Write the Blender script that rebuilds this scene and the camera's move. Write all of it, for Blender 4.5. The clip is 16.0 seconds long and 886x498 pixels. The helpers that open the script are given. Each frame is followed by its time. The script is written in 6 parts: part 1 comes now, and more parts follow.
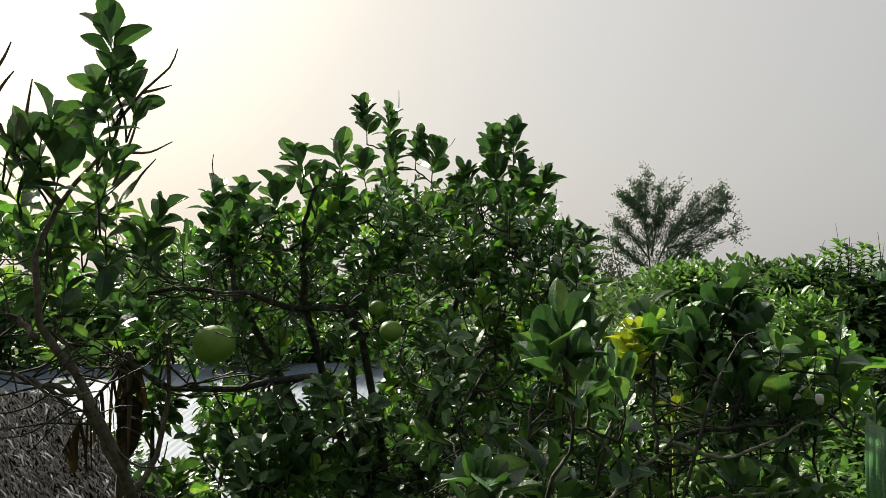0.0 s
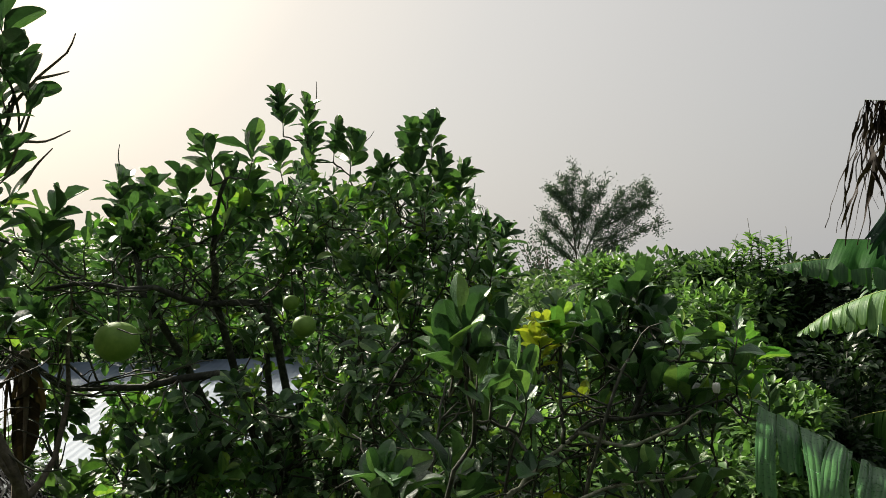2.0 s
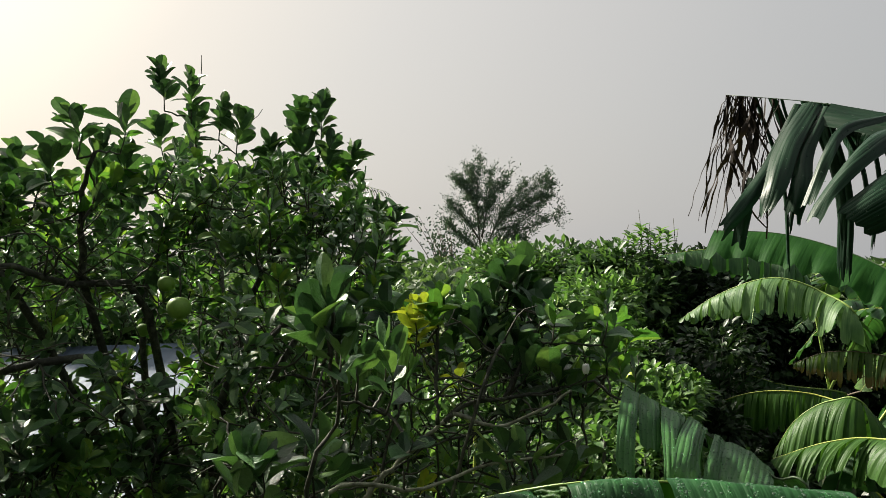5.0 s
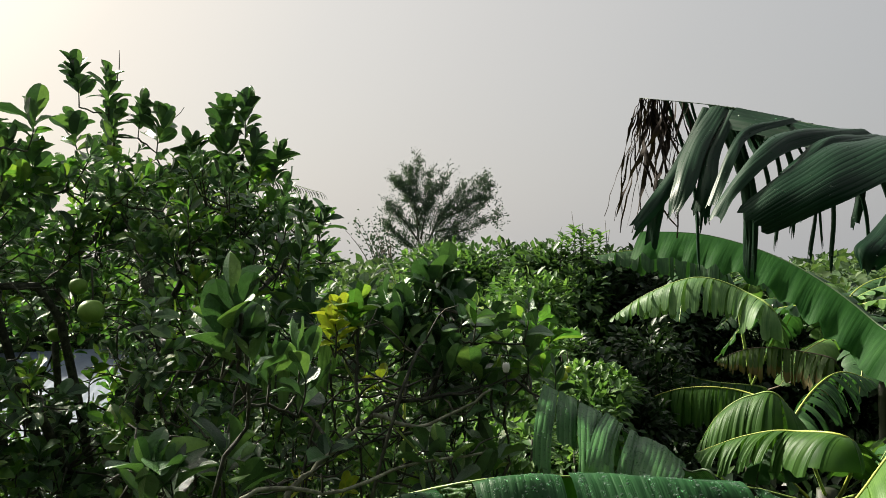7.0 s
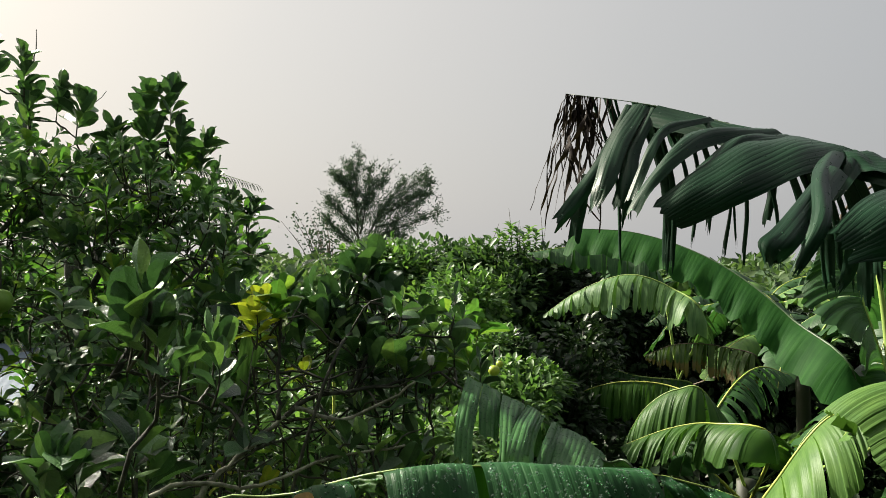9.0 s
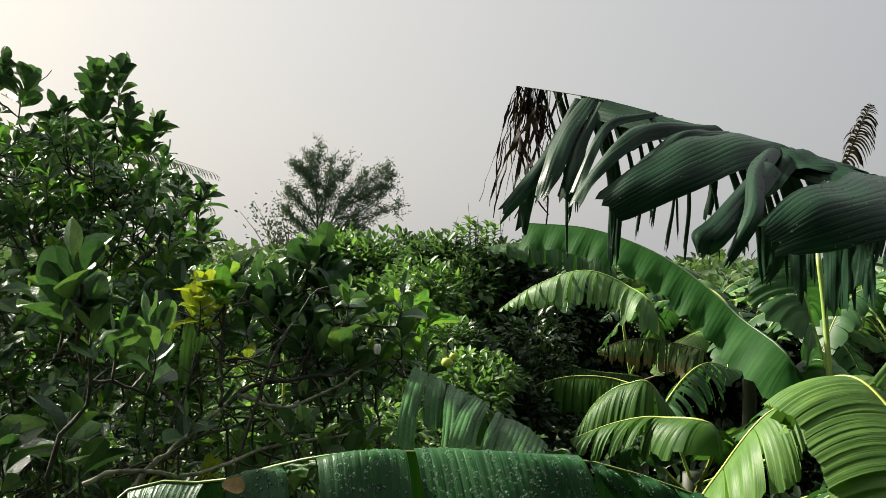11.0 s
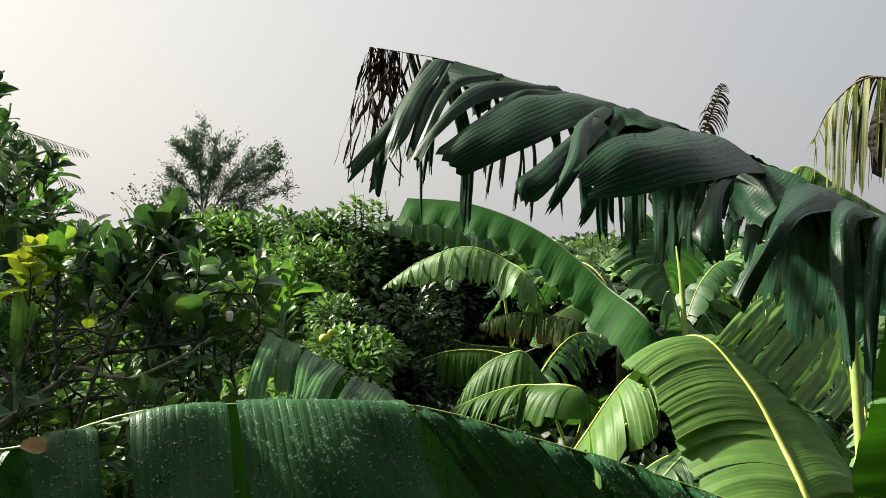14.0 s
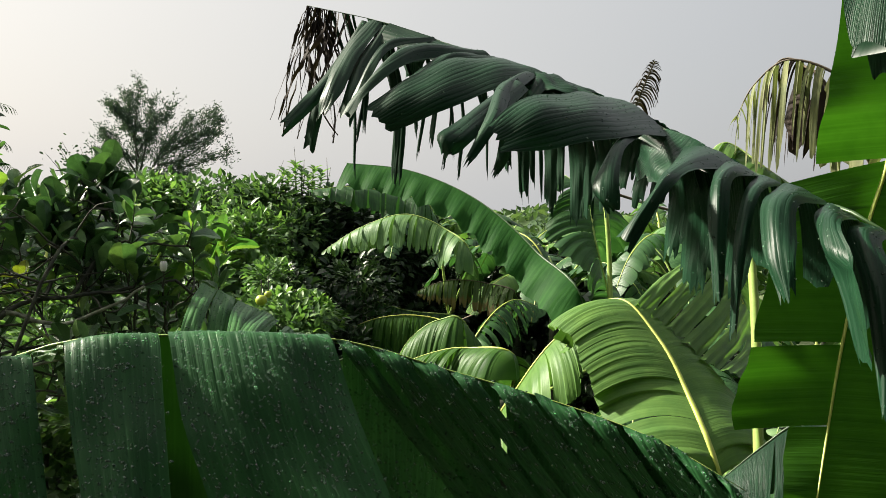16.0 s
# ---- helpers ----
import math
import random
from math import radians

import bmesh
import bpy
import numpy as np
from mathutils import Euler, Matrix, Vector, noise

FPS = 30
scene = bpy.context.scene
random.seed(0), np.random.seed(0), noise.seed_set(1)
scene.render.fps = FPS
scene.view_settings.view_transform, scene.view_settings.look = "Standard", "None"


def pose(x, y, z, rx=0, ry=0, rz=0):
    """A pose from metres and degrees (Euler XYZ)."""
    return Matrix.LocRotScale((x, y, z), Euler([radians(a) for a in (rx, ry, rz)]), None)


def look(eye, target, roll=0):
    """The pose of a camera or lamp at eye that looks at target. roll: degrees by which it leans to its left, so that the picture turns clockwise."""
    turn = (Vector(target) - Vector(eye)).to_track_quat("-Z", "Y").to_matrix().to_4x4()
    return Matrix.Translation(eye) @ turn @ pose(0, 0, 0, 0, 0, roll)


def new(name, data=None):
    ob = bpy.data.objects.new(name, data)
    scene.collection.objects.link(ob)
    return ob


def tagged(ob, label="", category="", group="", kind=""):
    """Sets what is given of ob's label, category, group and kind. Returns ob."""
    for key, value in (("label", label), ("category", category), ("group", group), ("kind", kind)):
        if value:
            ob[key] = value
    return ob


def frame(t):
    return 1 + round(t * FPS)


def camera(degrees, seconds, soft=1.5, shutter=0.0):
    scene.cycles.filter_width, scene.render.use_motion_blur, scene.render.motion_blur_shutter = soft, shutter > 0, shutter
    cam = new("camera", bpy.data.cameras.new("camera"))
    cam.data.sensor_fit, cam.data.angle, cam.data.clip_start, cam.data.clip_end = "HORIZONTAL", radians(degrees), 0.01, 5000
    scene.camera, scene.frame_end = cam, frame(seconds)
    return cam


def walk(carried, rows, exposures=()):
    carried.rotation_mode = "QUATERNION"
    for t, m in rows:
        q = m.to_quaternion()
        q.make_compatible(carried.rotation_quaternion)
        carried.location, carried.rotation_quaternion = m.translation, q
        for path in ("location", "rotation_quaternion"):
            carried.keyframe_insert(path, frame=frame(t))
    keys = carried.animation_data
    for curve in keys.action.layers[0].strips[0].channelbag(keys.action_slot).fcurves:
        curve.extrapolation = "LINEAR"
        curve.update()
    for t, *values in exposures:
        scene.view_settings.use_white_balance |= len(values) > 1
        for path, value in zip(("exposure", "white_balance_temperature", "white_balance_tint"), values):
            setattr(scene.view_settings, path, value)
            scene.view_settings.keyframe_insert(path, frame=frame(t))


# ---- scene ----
cam = camera(62.0, 16.0, 0.5)
PATH = [
    (0, (0.139, 0.253, 4.074), (0.132, 2.251, 4.169), -0.5),
    (0.5, (0.149, 0.253, 4.076), (0.172, 2.251, 4.168), -0.6),
    (1, (0.163, 0.257, 4.075), (0.226, 2.254, 4.162), -0.7),
    (1.5, (0.176, 0.256, 4.076), (0.295, 2.251, 4.157), -0.7),
    (2, (0.195, 0.256, 4.077), (0.374, 2.247, 4.151), -0.7),
    (2.5, (0.211, 0.26, 4.076), (0.445, 2.245, 4.143), -0.7),
    (3, (0.222, 0.259, 4.074), (0.501, 2.238, 4.134), -0.7),
    (3.5, (0.237, 0.258, 4.071), (0.56, 2.232, 4.121), -0.6),
    (4, (0.25, 0.257, 4.069), (0.613, 2.223, 4.108), -0.3),
    (6.5, (0.305, 0.249, 4.056), (0.842, 2.175, 4.099), -0.1),
    (7, (0.322, 0.246, 4.058), (0.909, 2.157, 4.1), -0.2),
    (7.5, (0.341, 0.245, 4.053), (0.984, 2.138, 4.091), -0.1),
    (8, (0.356, 0.246, 4.05), (1.043, 2.124, 4.083), -0.1),
    (8.5, (0.356, 0.246, 4.049), (1.072, 2.113, 4.081), 0.2),
    (9, (0.362, 0.244, 4.047), (1.102, 2.102, 4.079), 0.5),
    (11.5, (0.403, 0.226, 4.029), (1.266, 2.03, 4.043), 1.7),
    (12, (0.414, 0.218, 4.021), (1.306, 2.009, 4.033), 1.7),
    (12.5, (0.431, 0.211, 4.012), (1.363, 1.981, 4.02), 1.7),
    (13, (0.448, 0.202, 4.0), (1.427, 1.946, 4.001), 1.7),
    (13.5, (0.472, 0.197, 3.989), (1.507, 1.908, 3.978), 1.5),
    (14, (0.49, 0.191, 3.984), (1.581, 1.867, 3.962), 1.0),
    (14.5, (0.502, 0.173, 3.974), (1.642, 1.816, 3.942), 0.9),
    (15, (0.502, 0.149, 3.962), (1.677, 1.766, 3.919), 1.3),
    (15.5, (0.489, 0.114, 3.955), (1.684, 1.716, 3.889), 1.9),
    (16, (0.467, 0.098, 3.946), (1.686, 1.681, 3.852), 2.4),
]
EXPOSURES = [(0, 0.1), (4, 0.1), (9, 0.2), (12.5, 0.35), (16, 0.5)]
walk(cam, [(t, look(eye, target, roll)) for t, eye, target, roll in PATH], EXPOSURES)

# ---- light: a low sun behind thin haze ----
SUN_AZ, SUN_EL = -36.0, 34.0      # degrees from +y towards +x, and above the horizon
sun_way = Vector((math.sin(radians(SUN_AZ)) * math.cos(radians(SUN_EL)),
                  math.cos(radians(SUN_AZ)) * math.cos(radians(SUN_EL)), math.sin(radians(SUN_EL))))


def make_world():
    w = bpy.data.worlds.new("hazy_sky")
    w.use_nodes = True
    nt = w.node_tree
    nt.nodes.clear()
    out = nt.nodes.new("ShaderNodeOutputWorld")
    sky = nt.nodes.new("ShaderNodeTexSky")
    sky.sky_type, sky.sun_disc = "NISHITA", False
    sky.sun_elevation, sky.sun_rotation = radians(SUN_EL), radians(SUN_AZ)
    sky.dust_density, sky.air_density = 6.0, 1.5
    sky_bg = nt.nodes.new("ShaderNodeBackground")
    sky_bg.inputs["Strength"].default_value = 0.015
    nt.links.new(sky.outputs[0], sky_bg.inputs["Color"])
    # thin cloud that glows round the veiled sun and turns blue-grey away from it
    coord = nt.nodes.new("ShaderNodeTexCoord")
    dot = nt.nodes.new("ShaderNodeVectorMath")
    dot.operation = "DOT_PRODUCT"
    dot.inputs[1].default_value = sun_way
    nt.links.new(coord.outputs["Generated"], dot.inputs[0])
    ang = nt.nodes.new("ShaderNodeMapRange")
    ang.inputs["From Min"].default_value, ang.inputs["From Max"].default_value = -1.0, 1.0
    nt.links.new(dot.outputs["Value"], ang.inputs["Value"])
    ramp = nt.nodes.new("ShaderNodeValToRGB")
    stops = [(0.0, (0.13, 0.14, 0.15)), (0.3, (0.25, 0.26, 0.275)), (0.55, (0.375, 0.38, 0.388)), (0.70, (0.457, 0.453, 0.447)), (0.80, (0.535, 0.52, 0.50)), (0.87, (0.60, 0.58, 0.55)),
             (0.93, (0.70, 0.66, 0.60)), (0.97, (0.90, 0.83, 0.71)), (1.0, (1.15, 1.06, 0.88))]
    while len(ramp.color_ramp.elements) < len(stops):
        ramp.color_ramp.elements.new(0.5)
    for e, (p, c) in zip(ramp.color_ramp.elements, stops):
        e.position, e.color = p, (*c, 1)
    nt.links.new(ang.outputs[0], ramp.inputs[0])
    haze = nt.nodes.new("ShaderNodeBackground")
    haze.inputs["Strength"].default_value = 1.0
    nt.links.new(ramp.outputs[0], haze.inputs["Color"])
    add = nt.nodes.new("ShaderNodeAddShader")
    nt.links.new(sky_bg.outputs[0], add.inputs[0])
    nt.links.new(haze.outputs[0], add.inputs[1])
    nt.links.new(add.outputs[0], out.inputs["Surface"])
    scene.world = w


make_world()
sun = new("sun", bpy.data.lights.new("sun", "SUN"))
sun.data.energy, sun.data.angle, sun.data.color = 11.0, radians(4), (1.0, 0.93, 0.80)
sun.matrix_world = look(sun_way * 50, (0, 0, 0))

# ---- materials ----
def nodes_of(name):
    m = bpy.data.materials.new(name)
    m.use_nodes = True
    nt = m.node_tree
    return m, nt, nt.nodes["Principled BSDF"], nt.nodes["Material Output"]


def ramp_node(nt, value, stops):
    r = nt.nodes.new("ShaderNodeValToRGB")
    while len(r.color_ramp.elements) < len(stops):
        r.color_ramp.elements.new(0.5)
    for e, (p, c) in zip(r.color_ramp.elements, stops):
        e.position, e.color = p, (*c, 1)
    nt.links.new(value, r.inputs[0])
    return r.outputs[0]


def math_node(nt, op, a, b=None):
    n = nt.nodes.new("ShaderNodeMath")
    n.operation = op
    for i, v in enumerate((a, b)):
        if v is None:
            continue
        if isinstance(v, (int, float)):
            n.inputs[i].default_value = v
        else:
            nt.links.new(v, n.inputs[i])
    return n.outputs[0]


def noise_node(nt, scale, detail=4.0, vector=None, rough=0.55):
    n = nt.nodes.new("ShaderNodeTexNoise")
    n.inputs["Scale"].default_value, n.inputs["Detail"].default_value, n.inputs["Roughness"].default_value = scale, detail, rough
    if vector is not None:
        nt.links.new(vector, n.inputs["Vector"])
    return n.outputs["Fac"]


def bump_node(nt, bsdf, height, strength, dist):
    b = nt.nodes.new("ShaderNodeBump")
    b.inputs["Strength"].default_value, b.inputs["Distance"].default_value = strength, dist
    nt.links.new(height, b.inputs["Height"])
    nt.links.new(b.outputs[0], bsdf.inputs["Normal"])
    return b.outputs[0]


def mul_color(nt, a, b, fac=1.0):
    n = nt.nodes.new("ShaderNodeMix")
    n.data_type, n.blend_type = "RGBA", "MULTIPLY"
    n.inputs[0].default_value = fac
    nt.links.new(a, n.inputs[6])
    nt.links.new(b, n.inputs[7])
    return n.outputs[2]


def translucent(nt, bsdf, out, color, share, normal=None):
    """Lets part of the light through a leaf."""
    t = nt.nodes.new("ShaderNodeBsdfTranslucent")
    g = nt.nodes.new("ShaderNodeMix")
    g.data_type, g.blend_type = "RGBA", "MULTIPLY"
    g.inputs[0].default_value = 1.0
    nt.links.new(color, g.inputs[6])
    g.inputs[7].default_value = (0.95, 1.0, 0.6, 1)
    gain = nt.nodes.new("ShaderNodeMix")
    gain.data_type, gain.blend_type = "RGBA", "MULTIPLY"
    gain.inputs[0].default_value = 1.0
    nt.links.new(g.outputs[2], gain.inputs[6])
    gain.inputs[7].default_value = (1.35, 1.45, 1.2, 1)
    nt.links.new(gain.outputs[2], t.inputs["Color"])
    mix = nt.nodes.new("ShaderNodeMixShader")
    mix.inputs[0].default_value = share
    nt.links.new(bsdf.outputs[0], mix.inputs[1])
    nt.links.new(t.outputs[0], mix.inputs[2])
    nt.links.new(mix.outputs[0], out.inputs["Surface"])


def random_value(nt):
    """A different number for each object and each island."""
    info, geo = nt.nodes.new("ShaderNodeObjectInfo"), nt.nodes.new("ShaderNodeNewGeometry")
    s = math_node(nt, "ADD", info.outputs["Random"], geo.outputs["Random Per Island"])
    return math_node(nt, "FRACT", s)


def leaf_material(name, stops, rough=0.4, share=0.3, spec=0.5, blotch=60.0):
    m, nt, bsdf, out = nodes_of(name)
    base = ramp_node(nt, random_value(nt), stops)
    geo = nt.nodes.new("ShaderNodeNewGeometry")
    n = noise_node(nt, blotch, 4, geo.outputs["Position"])
    tone = ramp_node(nt, n, [(0.3, (0.72, 0.75, 0.7)), (0.7, (1.2, 1.15, 1.1))])
    col = mul_color(nt, base, tone)
    nt.links.new(col, bsdf.inputs["Base Color"])
    nt.links.new(math_node(nt, "MULTIPLY_ADD", n, 0.3), bsdf.inputs["Roughness"])
    bsdf.inputs["Roughness"].links[0].from_node.inputs[2].default_value = rough - 0.15
    bsdf.inputs["Specular IOR Level"].default_value = spec
    bump_node(nt, bsdf, noise_node(nt, blotch * 3, 4, geo.outputs["Position"]), 0.5, 0.005)
    translucent(nt, bsdf, out, col, share)
    return m


def banana_material(name, dark, light, edge, rough=0.4, share=0.35, brown=0.0, spec=0.2, pleat=0.03, fold=0.11):
    """Leaf blade: u runs along the leaf, v from the rib to the margin, in metres."""
    m, nt, bsdf, out = nodes_of(name)
    uv = nt.nodes.new("ShaderNodeUVMap")
    uv.uv_map = "UVMap"
    sep = nt.nodes.new("ShaderNodeSeparateXYZ")
    nt.links.new(uv.outputs[0], sep.inputs[0])
    comb = nt.nodes.new("ShaderNodeCombineXYZ")
    nt.links.new(math_node(nt, "MULTIPLY", sep.outputs[0], 110.0), comb.inputs[0])
    nt.links.new(math_node(nt, "MULTIPLY", sep.outputs[1], 2.0), comb.inputs[1])
    veins = noise_node(nt, 1.0, 3, comb.outputs[0], 0.7)
    comb2 = nt.nodes.new("ShaderNodeCombineXYZ")
    nt.links.new(math_node(nt, "MULTIPLY", sep.outputs[0], 22.0), comb2.inputs[0])
    nt.links.new(math_node(nt, "MULTIPLY", sep.outputs[1], 3.0), comb2.inputs[1])
    bands = noise_node(nt, 1.0, 2, comb2.outputs[0])
    geo = nt.nodes.new("ShaderNodeNewGeometry")
    spots = noise_node(nt, 9.0, 5, geo.outputs["Position"])
    wob = math_node(nt, "ADD", sep.outputs[0], math_node(nt, "MULTIPLY", bands, 0.012))
    wave = math_node(nt, "ABSOLUTE", math_node(nt, "SINE", math_node(nt, "MULTIPLY", wob, math.pi / pleat)))
    ridge = math_node(nt, "POWER", math_node(nt, "SUBTRACT", 1.0, wave), 3.0)
    fine = math_node(nt, "ADD", math_node(nt, "MULTIPLY", veins, 0.3), math_node(nt, "MULTIPLY", bands, 0.7))
    mixv = math_node(nt, "ADD", fine, math_node(nt, "MULTIPLY", ridge, 0.09))
    base = ramp_node(nt, mixv, [(0.32, dark), (0.68, light)])
    tone = ramp_node(nt, spots, [(0.3, (0.75, 0.8, 0.75)), (0.7, (1.2, 1.12, 1.0))])
    col = mul_color(nt, base, tone)
    # dry margin
    edge_uv = nt.nodes.new("ShaderNodeUVMap")
    edge_uv.uv_map = "margin"
    edge_sep = nt.nodes.new("ShaderNodeSeparateXYZ")
    nt.links.new(edge_uv.outputs[0], edge_sep.inputs[0])
    rim = math_node(nt, "ADD", edge_sep.outputs[0], math_node(nt, "MULTIPLY", spots, 0.25))
    dry = nt.nodes.new("ShaderNodeMix")
    dry.data_type = "RGBA"
    fac = ramp_node(nt, rim, [(1.06 - brown, (0, 0, 0)), (min(1.0, 1.13 - brown), (1, 1, 1))])
    nt.links.new(fac, dry.inputs[0])
    nt.links.new(col, dry.inputs[6])
    dry.inputs[7].default_value = (*edge, 1)
    col = dry.outputs[2]
    nt.links.new(col, bsdf.inputs["Base Color"])
    bsdf.inputs["Roughness"].default_value = rough
    bsdf.inputs["Specular IOR Level"].default_value = spec
    bump_node(nt, bsdf, math_node(nt, "ADD", math_node(nt, "ADD", math_node(nt, "MULTIPLY", veins, 0.3), math_node(nt, "MULTIPLY", bands, 0.45)), math_node(nt, "MULTIPLY", wave, fold)), 0.8, 0.006)
    translucent(nt, bsdf, out, col, share)
    return m


def rough_material(name, stops, scale, rough=0.8, bump=0.4, dist=0.01, stretch=(1, 1, 1), metallic=0.0):
    m, nt, bsdf, out = nodes_of(name)
    tc = nt.nodes.new("ShaderNodeTexCoord")
    mp = nt.nodes.new("ShaderNodeMapping")
    mp.inputs["Scale"].default_value = stretch
    nt.links.new(tc.outputs["Object"], mp.inputs[0])
    n1 = noise_node(nt, scale, 6, mp.outputs[0], 0.65)
    n2 = noise_node(nt, scale * 0.13, 3, mp.outputs[0])
    v = math_node(nt, "ADD", math_node(nt, "MULTIPLY", n1, 0.65), math_node(nt, "MULTIPLY", n2, 0.35))
    nt.links.new(ramp_node(nt, v, stops), bsdf.inputs["Base Color"])
    bsdf.inputs["Roughness"].default_value, bsdf.inputs["Metallic"].default_value = rough, metallic
    bump_node(nt, bsdf, n1, bump, dist)
    return m


M_CITRUS = leaf_material("citrus_leaf", [(0.0, (0.020, 0.052, 0.023)), (0.4, (0.056, 0.132, 0.056)), (0.8, (0.104, 0.220, 0.080)), (1.0, (0.19, 0.32, 0.105))], 0.36, 0.14, 0.6)
# young growth, and also the paler copy used for sunlit leaves
M_CITRUS_YOUNG_LIT = leaf_material("citrus_leaf_young_lit", [(0.0, (0.055, 0.15, 0.035)), (0.6, (0.095, 0.215, 0.046)), (1.0, (0.19, 0.29, 0.055))], 0.4, 0.36)
M_CITRUS_YELLOW = leaf_material("citrus_leaf_yellow", [(0.0, (0.24, 0.34, 0.04)), (1.0, (0.40, 0.42, 0.05))], 0.45, 0.35)
M_SHRUB = leaf_material("shrub_leaf", [(0.0, (0.027, 0.060, 0.027)), (0.5, (0.060, 0.122, 0.048)), (1.0, (0.115, 0.20, 0.068))], 0.42, 0.3, 0.35, 20)
M_SHRUB_LIGHT = leaf_material("light_shrub_leaf", [(0.0, (0.045, 0.100, 0.037)), (0.5, (0.088, 0.178, 0.058)), (1.0, (0.165, 0.28, 0.084))], 0.42, 0.36, 0.35, 20)
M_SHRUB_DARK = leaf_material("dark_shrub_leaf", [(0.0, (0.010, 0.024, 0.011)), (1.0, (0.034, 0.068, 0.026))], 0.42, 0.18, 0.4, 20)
# greyed leaf colour that carries the haze of distance
M_FAR = leaf_material("far_tree_leaf_hazed", [(0.0, (0.045, 0.075, 0.060)), (1.0, (0.085, 0.125, 0.100))], 0.7, 0.2, 0.1, 3)
M_BAN = banana_material("banana_blade", (0.016, 0.056, 0.019), (0.048, 0.128, 0.042), (0.16, 0.13, 0.03), 0.4, 0.3, 0.0, 0.3, 0.016, 0.2)
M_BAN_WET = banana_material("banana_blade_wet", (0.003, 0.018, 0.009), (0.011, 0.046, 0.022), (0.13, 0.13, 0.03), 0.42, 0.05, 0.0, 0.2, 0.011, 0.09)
M_BAN_BENT = banana_material("banana_blade_dripping", (0.009, 0.048, 0.016), (0.030, 0.115, 0.038), (0.10, 0.10, 0.03), 0.42, 0.06, 0.0, 0.17, 0.013, 0.1)
M_BAN_BRIGHT = banana_material("banana_blade_bright", (0.070, 0.155, 0.037), (0.115, 0.225, 0.057), (0.34, 0.34, 0.08), 0.45, 0.28, 0.0, 0.22, 0.011, 0.06)
M_BAN_GLOW = banana_material("banana_blade_thin", (0.022, 0.085, 0.006), (0.038, 0.125, 0.012), (0.16, 0.2, 0.03), 0.45, 0.6, 0.0, 0.15, 0.03)
M_BAN_PALE = banana_material("banana_blade_pale", (0.045, 0.12, 0.04), (0.15, 0.27, 0.11), (0.3, 0.24, 0.08), 0.45, 0.25)
M_BAN_DRY = banana_material("banana_blade_dry", (0.009, 0.007, 0.006), (0.038, 0.028, 0.021), (0.06, 0.045, 0.035), 0.8, 0.1)
M_RIB = rough_material("banana_rib", [(0.3, (0.16, 0.28, 0.06)), (0.7, (0.32, 0.42, 0.10))], 30, 0.45, 0.2, 0.002)
M_RIB_YELLOW = rough_material("banana_rib_yellow", [(0.3, (0.26, 0.34, 0.05)), (0.7, (0.42, 0.46, 0.09))], 30, 0.45, 0.2, 0.002)
M_RIB_DARK = rough_material("banana_rib_dark", [(0.3, (0.02, 0.05, 0.015)), (0.7, (0.045, 0.09, 0.027))], 30, 0.45, 0.2, 0.002)
M_STEM = rough_material("banana_stem", [(0.3, (0.010, 0.014, 0.006)), (0.7, (0.04, 0.05, 0.02))], 8, 0.6, 0.3, 0.01, (1, 1, 0.15))
M_BARK = rough_material("citrus_bark", [(0.3, (0.010, 0.012, 0.008)), (0.5, (0.030, 0.033, 0.022)), (0.62, (0.09, 0.097, 0.066)), (0.75, (0.24, 0.25, 0.18))], 38, 0.85, 0.6, 0.006)
M_BARK_PALE = rough_material("pale_citrus_bark", [(0.35, (0.05, 0.054, 0.036)), (0.5, (0.20, 0.21, 0.145)), (0.65, (0.42, 0.43, 0.33))], 45, 0.85, 0.5, 0.003)
M_BARK_LICHEN = rough_material("lichen_bark", [(0.3, (0.03, 0.026, 0.018)), (0.5, (0.10, 0.085, 0.06)), (0.62, (0.17, 0.16, 0.12)), (0.75, (0.36, 0.37, 0.30))], 55, 0.85, 0.6, 0.005)
# separate copy for the bent leaf's far side, shade painted into its green
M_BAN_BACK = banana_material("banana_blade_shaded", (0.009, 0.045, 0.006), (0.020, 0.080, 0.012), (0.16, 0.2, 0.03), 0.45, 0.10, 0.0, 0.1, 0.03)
# paler copy of the wet blade, with its lit look put into the colour
M_BAN_LIT = banana_material("banana_blade_lit_copy", (0.020, 0.086, 0.026), (0.085, 0.215, 0.072), (0.16, 0.13, 0.03), 0.42, 0.12, 0.0, 0.16, 0.013, 0.26)
M_BAN_SMOOTH = banana_material("banana_blade_smooth", (0.014, 0.066, 0.014), (0.030, 0.108, 0.024), (0.24, 0.28, 0.04), 0.55, 0.42, 0.03, 0.06, 0.05)
M_BAN_BROWNING = banana_material("banana_blade_browning", (0.03, 0.065, 0.02), (0.085, 0.14, 0.045), (0.11, 0.092, 0.034), 0.55, 0.25, 0.25, 0.2, 0.016, 0.2)
M_BAN_GREEN = banana_material("banana_blade_green", (0.019, 0.064, 0.013), (0.062, 0.145, 0.029), (0.28, 0.25, 0.05), 0.42, 0.25, 0.0, 0.15, 0.03)
M_BAN_DYING = banana_material("banana_blade_dying", (0.085, 0.10, 0.045), (0.26, 0.29, 0.15), (0.12, 0.09, 0.06), 0.6, 0.25)
M_TWIG = rough_material("green_twig", [(0.3, (0.016, 0.018, 0.011)), (0.55, (0.045, 0.046, 0.030)), (0.75, (0.13, 0.128, 0.095))], 40, 0.75, 0.3, 0.003)
M_DRYTWIG = rough_material("dry_twig", [(0.3, (0.07, 0.055, 0.038)), (0.7, (0.17, 0.135, 0.095))], 40, 0.85, 0.3, 0.003)
